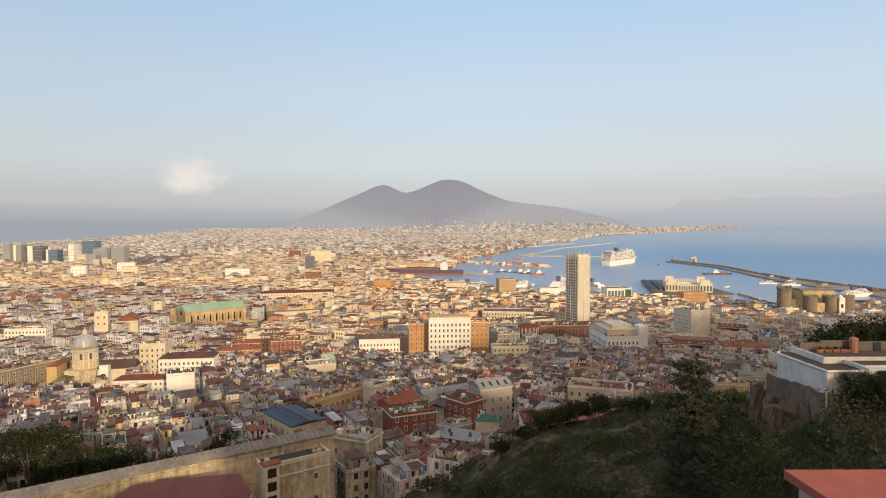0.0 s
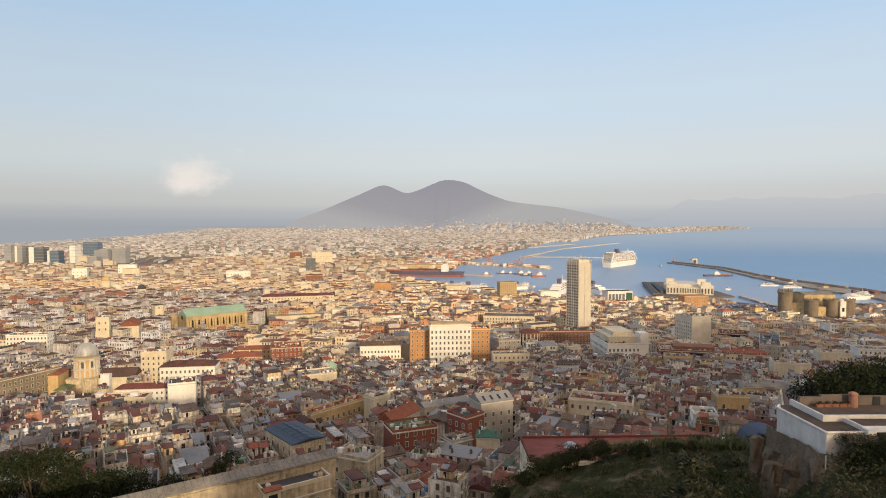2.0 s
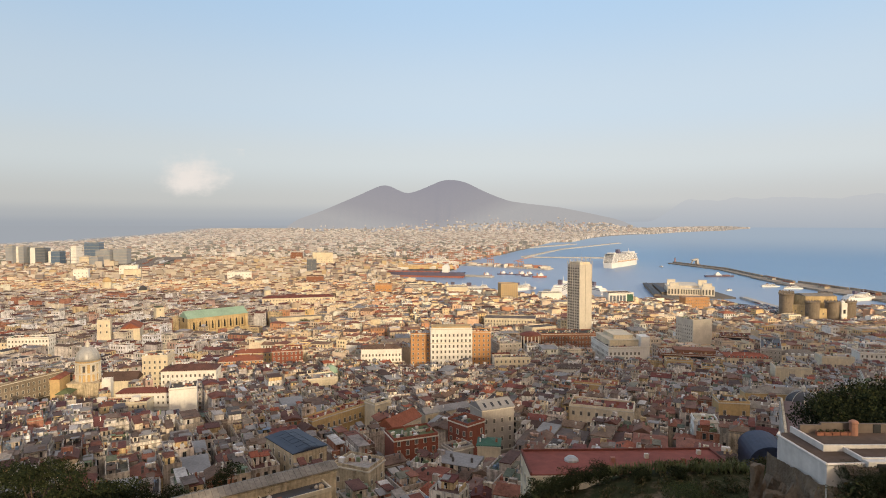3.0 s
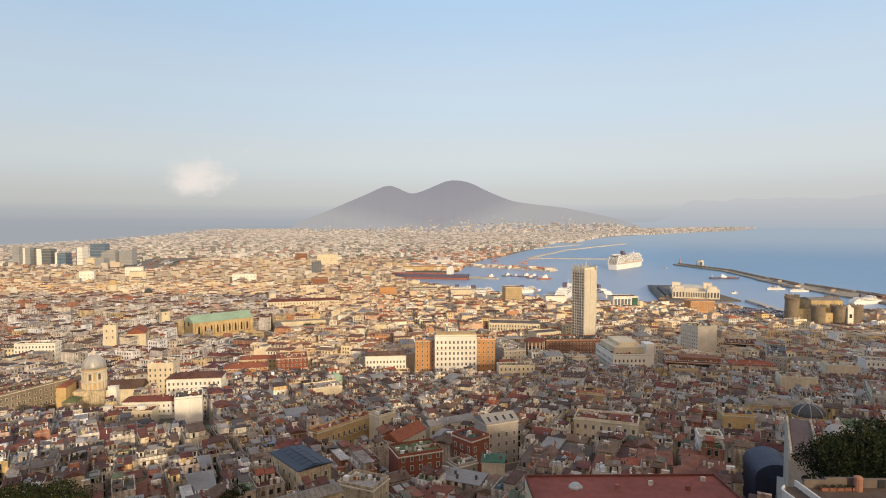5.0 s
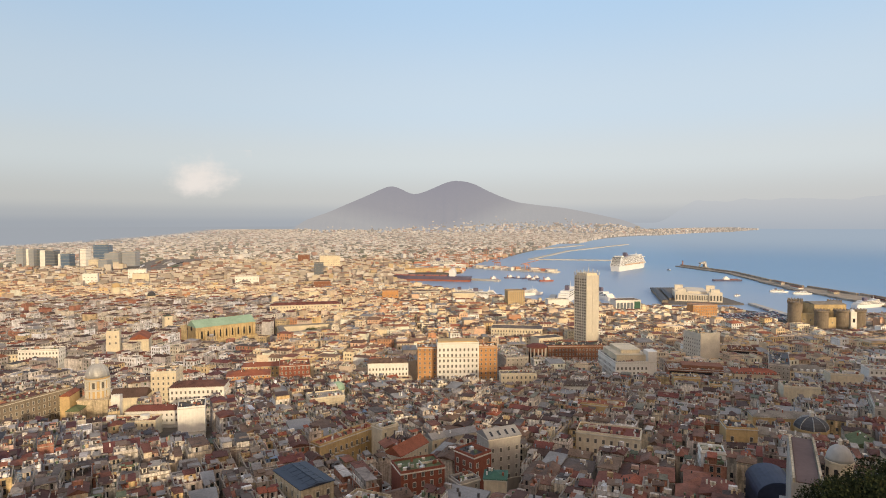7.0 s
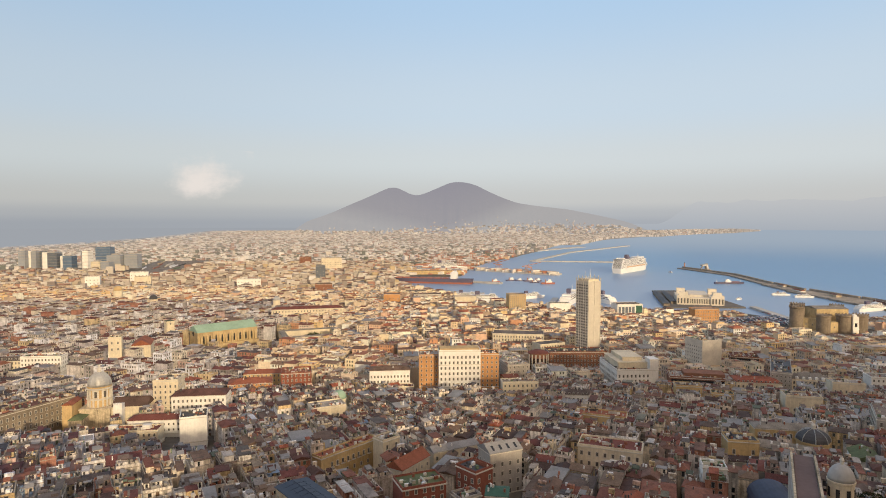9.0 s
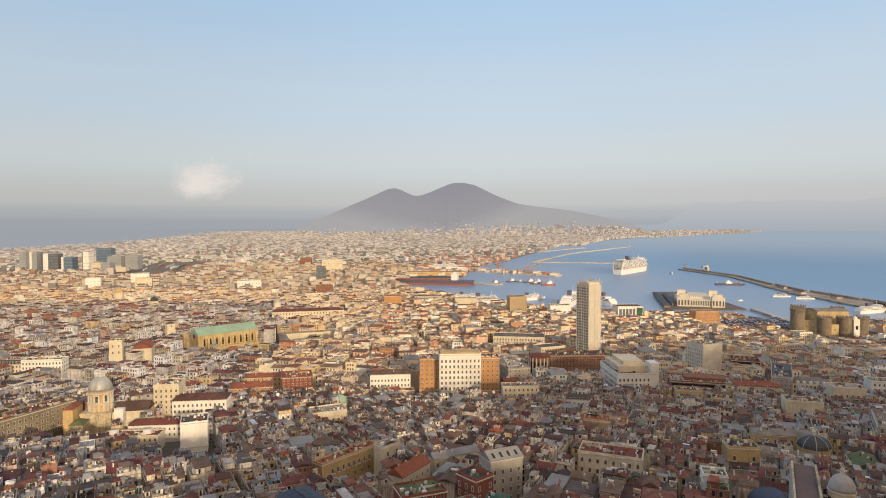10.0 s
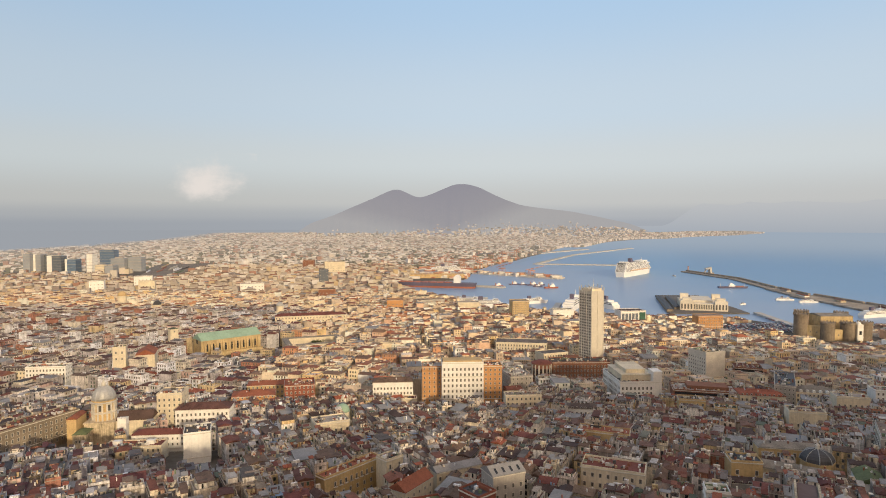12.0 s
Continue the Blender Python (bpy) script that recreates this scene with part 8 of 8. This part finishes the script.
def house_windows(w, d, h, floors, detail):
    """(side, along, z, width, height, shuttered) of every window."""
    out = []
    storey = h / floors
    for side, span in (("front", w), ("right", d), ("left", d)) + ((("back", w),) if detail > 1 else ()):
        if random.random() < 0.18:
            continue
        gap = rnd(2.6, 3.6)
        n = int((span - 1.6) / gap)
        if n < 1:
            continue
        tall = random.random() < 0.5
        for f in range(floors):
            for k in range(n):
                if random.random() < 0.08:
                    continue
                out.append((side, (k + 0.5 - n / 2) * gap, f * storey + 0.9, 1.25, min(2.3 if tall else 1.8, storey - 1.1), random.random() < 0.4, f))
    return out


def on_side(side, along, off, w, d, z):
    if side == "front":
        return (along, -d / 2 - off, z)
    if side == "back":
        return (-along, d / 2 + off, z)
    if side == "right":
        return (w / 2 + off, along, z)
    return (-w / 2 - off, -along, z)


def window_quads(win, w, d):
    side, along, z, ww, wh, shut, _ = win
    res = []
    for mt, off, e in (("trim", 0.05, 0.12), ("shutter" if shut else "glass", 0.09, 0.0)):
        a, b = along - ww / 2 - e, along + ww / 2 + e
        res.append((mt, [on_side(side, a, off, w, d, z - e), on_side(side, b, off, w, d, z - e), on_side(side, b, off, w, d, z + wh + e), on_side(side, a, off, w, d, z + wh + e)]))
    return res


def plan_houses():
    """Footprints (x, y, turn, w, d, h, floors, kind) along the streets of four quarters."""
    plots = []

    def quarter(turn, inside, bw, bd, street, plot, storeys, storey, cx=0.0, cy=0.0, reach=2600, share=0.66):
        c, s = math.cos(radians(turn)), math.sin(radians(turn))
        v = -reach
        while v < reach:
            depth = rnd(*bd)
            u = -reach + rnd(0, 20)
            while u < reach:
                width = rnd(*bw)
                mx, my = cx + (u + width / 2) * c - (v + depth / 2) * s, cy + (u + width / 2) * s + (v + depth / 2) * c
                if inside(mx, my, 25):
                    rows = 1 if depth < 16 else 2
                    for r in range(rows):
                        pu = 0.0
                        dd = depth / rows
                        while pu < width - 4:
                            pw = min(rnd(*plot), width - pu)
                            if width - pu - pw < 5:
                                pw = width - pu
                            lu, lv = u + pu + pw / 2, v + dd * (r + 0.5)
                            x, y = cx + lu * c - lv * s, cy + lu * s + lv * c
                            if inside(x, y, 0) and not is_taken(x, y, max(pw, dd) * 0.42):
                                step = random.choice((-1, 0, 0, 0, 0, 0, 1))
                                n = max(1, random.choice(storeys) + (step if y > 560 else 0) - low(x, y))
                                roll = random.random()
                                flat = share or (0.72 if y > 360 else 0.52 if y > 290 else 0.30)
                                kind = "flat" if roll < flat else "gable" if roll < flat + 0.55 * (1 - flat) else "hip" if roll < 0.95 else "shed"
                                plots.append((x, y, turn + (rnd(-5, 5) if y < 560 else rnd(-2, 2)), pw - 0.15, dd - 0.15, n * storey + rnd(-1.6, 1.9) * (1.0 if y > 560 else 0.6), n, kind))
                            pu += pw
                u += width + rnd(*street)
            v += depth + rnd(*street)

    def low(x, y):
        """Storeys fewer where the town lies lower, round the squares and the castle."""
        d, b = math.hypot(x, y), math.degrees(math.atan2(x, y))
        shore = coast(b)[0] - d if SEA_L < b else 999
        port = 3 if shore < 110 else 1 if shore < 230 else 0
        port += 3 if abs(x + 275) < 75 and 690 < y < 845 else 0
        port += 1 if -32 < x < 16 and y < 225 else 0
        port += 2 if 80 < x < 190 and 585 < y < 650 else 0
        port += 2 if -240 < x < -130 and 770 < y < 850 else 0
        port += 2 if -215 < x < -110 and 300 < y < 400 and x + y * 0.5 < 60 else 0
        port += max([k for hx, hy, hw, k in FRONTS if 4 < hy - y < 12 + 9 * k and abs(x - hx * y / hy) < hw], default=0)
        return port + (1 if x < -120 and 330 < y < 470 else 0) + (1 if x > 300 and y > 640 else 0) + (1 if x > 420 and y > 760 else 0)

    def in_view(x, y, pad):
        return abs(x) < 0.80 * y + 40 + pad

    def dry(x, y):
        d = math.hypot(x, y)
        b = math.degrees(math.atan2(x, y))
        near, far = coast(b)
        return d < near - 18 or b < SEA_L

    def town_edge(x, y):
        """Positive where houses may stand: clear of the hillside."""
        if x < -26:
            return min((x + 26) * -0.56 + (y - 170) * 0.83 - (22 if x < -45 else 14), y - 140)
        return y - (182 if x < 15 else 170 + max(0, x - 80) * 0.35)

    split = lambda x, y: x - (0.03 * y - 12)
    near_l = lambda x, y, p: town_edge(x, y) > -p and in_view(x, y, p) and split(x, y) < p and y < 545 + p + 0.1 * x
    near_r = lambda x, y, p: town_edge(x, y) > -p and in_view(x, y, p) and split(x, y) > -p and y < 545 + p + 0.1 * x
    mid_l = lambda x, y, p: y > 545 + 0.1 * x - p and in_view(x, y, p) and x < -60 + p and y < 1500 + p and dry(x, y)
    mid_r = lambda x, y, p: y > 545 + 0.1 * x - p and in_view(x, y, p) and x > -60 - p and y < 1500 + p and dry(x, y)
    far = lambda x, y, p: y > 1500 - p and in_view(x, y, p) and math.hypot(x, y) < 2600 + p and (math.degrees(math.atan2(x, y)) < SEA_L - 0.5 or math.hypot(x, y) < coast(math.degrees(math.atan2(x, y)))[0] - 25 and x < 0
                                or math.degrees(math.atan2(x, y)) < -3.2 and math.hypot(x, y) > coast(math.degrees(math.atan2(x, y)))[1] + 30)
    quarter(29, near_l, (20, 36), (12, 19), (2.4, 4.0), (5.2, 11.5), (5, 5, 5, 5, 6), 3.4, -100, 380, 520, 0.76)
    quarter(-25, near_r, (20, 36), (12, 19), (2.4, 4.0), (5.2, 11.5), (5, 5, 5, 5, 6), 3.4, 150, 380, 620, None)
    quarter(-14, mid_l, (32, 60), (19, 30), (4, 7), (9, 19), (4, 4, 5, 5, 6), 3.7, -500, 1000, 1300)
    quarter(8, mid_r, (32, 60), (19, 30), (4, 8), (9, 20), (4, 5, 5, 6), 3.7, 300, 1000, 1300)
    quarter(14, far, (36, 70), (18, 30), (6, 14), (10, 22), (3, 4, 4, 5, 6), 3.6, -900, 2000, 1900)
    return plots


def build_town():
    plots = plan_houses()
    plots.sort(key=lambda p: math.hypot(p[0], p[1]))
    mats = ["wall", "tile", "flat", "bits", "metal", "trim", "glass", "shutter"]
    slot = {k: i for i, k in enumerate(mats)}
    rest = {"old_quarter_houses": MB(), "historic_centre_houses": MB(), "city_houses": MB(), "outer_city_houses": MB()}
    looks = {"flat": ("flat terrace roof", "flat-roofed"), "gable": ("pitched red-brown tile roof", "tile-roofed"), "hip": ("hipped red-brown tile roof", "hip-roofed"), "shed": ("sheet-metal roof", "metal-roofed")}
    for i, (x, y, turn, w, d, h, floors, kind) in enumerate(plots):
        own = i < 285
        detail = 2 if i < 1500 else 1 if y < 1500 else 0
        z = ground_z(x, y)
        rise = rnd(1.2, 2.3) if min(w, d) < 14 else rnd(2.4, 3.6)
        faces = house_faces(w, d, h, kind, rise, floors, detail)
        wins = house_windows(w, d, h, floors, detail) if y < 960 else []
        if own:
            ob = thing("house", pose(x, y, z, 0, 0, turn), "narrow %d-storey plastered house with a %s" % (floors, looks[kind][0]), "house", "houses of the old quarter")
            sets = {}
            for name, mt, pts, fs in faces:
                if name in ("terrace_wall", "canopy", "antenna"):
                    name = "clutter"
                sets.setdefault(name, MB()).shell(pts, fs, slot[mt])
            for name, mb in sets.items():
                p = part(name, mb, [M[k, "object"] if (k, "object") in M else M[k] for k in mats], ob)
                if name in ("clutter", "chimney", "roof_hut", "attic"):
                    tagged(p, kind="stuff")
            if i < 8:
                for side, along, wz, ww, wh, shut, f in wins:
                    if side != "back":
                        put_window(WIN["balcony"] if shut and f else WIN[1.2, 2.0], ob, side, along, w, d, wz)
            else:
                rows = {}
                for win in wins:
                    mb = rows.setdefault(win[6] if i < 90 else 0, MB())
                    for mt, q in window_quads(win, w, d):
                        mb.poly(q, slot[mt])
                for mb in rows.values():
                    tagged(part("glazing", mb, [M[k, "object"] if (k, "object") in M else M[k] for k in mats], ob), kind="stuff")
            continue
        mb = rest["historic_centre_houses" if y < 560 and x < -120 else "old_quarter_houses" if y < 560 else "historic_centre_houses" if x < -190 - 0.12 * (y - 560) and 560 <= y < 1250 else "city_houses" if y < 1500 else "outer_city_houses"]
        c, s = math.cos(radians(turn)), math.sin(radians(turn))
        for name, mt, pts, fs in faces:
            mb.shell([(x + px * c - py * s, y + px * s + py * c, z + pz) for px, py, pz in pts], fs, slot[mt])
        for win in wins:
            for mt, q in window_quads(win, w, d)[0 if y < 700 else 1:]:
                mb.poly([(x + px * c - py * s, y + px * s + py * c, z + pz) for px, py, pz in q], slot[mt])
    labels = {"historic_centre_houses": "weathered houses and convents of the historic centre", "old_quarter_houses": "crowded old houses with terraces and brown tile roofs", "city_houses": "dense pale city blocks with terracotta and terrace roofs",
              "outer_city_houses": "distant pale apartment blocks of the plain"}
    for name, mb in rest.items():
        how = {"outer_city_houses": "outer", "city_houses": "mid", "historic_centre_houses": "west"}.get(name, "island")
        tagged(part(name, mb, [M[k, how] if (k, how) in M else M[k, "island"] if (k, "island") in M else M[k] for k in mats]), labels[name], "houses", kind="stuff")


build_town()


def build_far_town():
    mb = MB()
    random.seed(5)
    n = 0
    while n < 30000:
        d = 2600 + 9500 * random.random() ** 1.35
        a = rnd(-40, 29)
        if coast(a)[1] > d - 40 and a > SEA_L:
            continue
        x, y = d * math.sin(radians(a)), d * math.cos(radians(a))
        if noise.noise(Vector((x / 420, y / 420, 1.7))) < rnd(-0.75, 0.05) or is_taken(x, y, 12):
            continue
        if d > 8200 and -16 < a < 23 and volcano_z(a, d) > 70 + rnd(0, 110) * smooth(a, -9, 6):
            continue
        n += 1
        z = max(land_z(x, y), volcano_z(a, d)) if d > 8200 and -16 < a < 23 else land_z(x, y)
        k = 1 + (d - 2600) / 5200
        w, dd, h = rnd(8, 26) * k, rnd(8, 16) * k, rnd(6, 13) * (2.2 if random.random() < 0.02 and d < 5000 else 1)
        p0 = warp(x, y, z)
        s = drawn(d) / d
        t = rnd(0, math.pi)
        c, sn = math.cos(t), math.sin(t)
        q = [(p0[0] + s * (u * w / 2 * c - v * dd / 2 * sn), p0[1] + s * (u * w / 2 * sn + v * dd / 2 * c)) for u, v in ((-1, -1), (1, -1), (1, 1), (-1, 1))]
        mb.shell([(*e, p0[2] - 6) for e in q] + [(*e, p0[2] + h * s) for e in q], [(0, 1, 5, 4), (1, 2, 6, 5), (2, 3, 7, 6), (3, 0, 4, 7), (4, 5, 6, 7)])
    for _ in range(3800):         # the towns strung along the far shore
        a = rnd(9, 27.3)
        d = coast(a)[1] + 30 + 1500 * random.random() ** 1.7
        p0, s, k = warp(d * math.sin(radians(a)), d * math.cos(radians(a)), max(3.0, shore_hill(a, d), land_z(d * math.sin(radians(a)), d * math.cos(radians(a))) * (1 - smooth(a, 15, 22)))), drawn(d) / d, rnd(7, 20) * (1 + smooth(a, 18, 26))
        q = [(p0[0] + s * u * k, p0[1] + s * v * 12) for u, v in ((-1, -1), (1, -1), (1, 1), (-1, 1))]
        mb.shell([(*e, p0[2] - 6) for e in q] + [(*e, p0[2] + rnd(7, 15) * s) for e in q], [(0, 1, 5, 4), (1, 2, 6, 5), (2, 3, 7, 6), (3, 0, 4, 7), (4, 5, 6, 7)])
    for _ in range(3200):         # hamlets on the lower slopes
        a, d = rnd(-11, 19), 8300 + 2900 * random.random() ** 1.6
        if volcano_z(a, d) > 290 * random.random() ** 2 * (0.35 + 0.65 * smooth(a, -6, 5)) + 30:
            continue
        p0, s, k = warp(d * math.sin(radians(a)), d * math.cos(radians(a)), volcano_z(a, d)), drawn(d) / d, rnd(4, 11)
        q = [(p0[0] + s * u * k, p0[1] + s * v * 8) for u, v in ((-1, -1), (1, -1), (1, 1), (-1, 1))]
        mb.shell([(*e, p0[2] - 3) for e in q] + [(*e, p0[2] + rnd(7, 11) * s) for e in q], [(0, 1, 5, 4), (1, 2, 6, 5), (2, 3, 7, 6), (3, 0, 4, 7), (4, 5, 6, 7)])
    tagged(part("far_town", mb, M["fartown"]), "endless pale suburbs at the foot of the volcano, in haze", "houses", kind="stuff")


build_far_town()
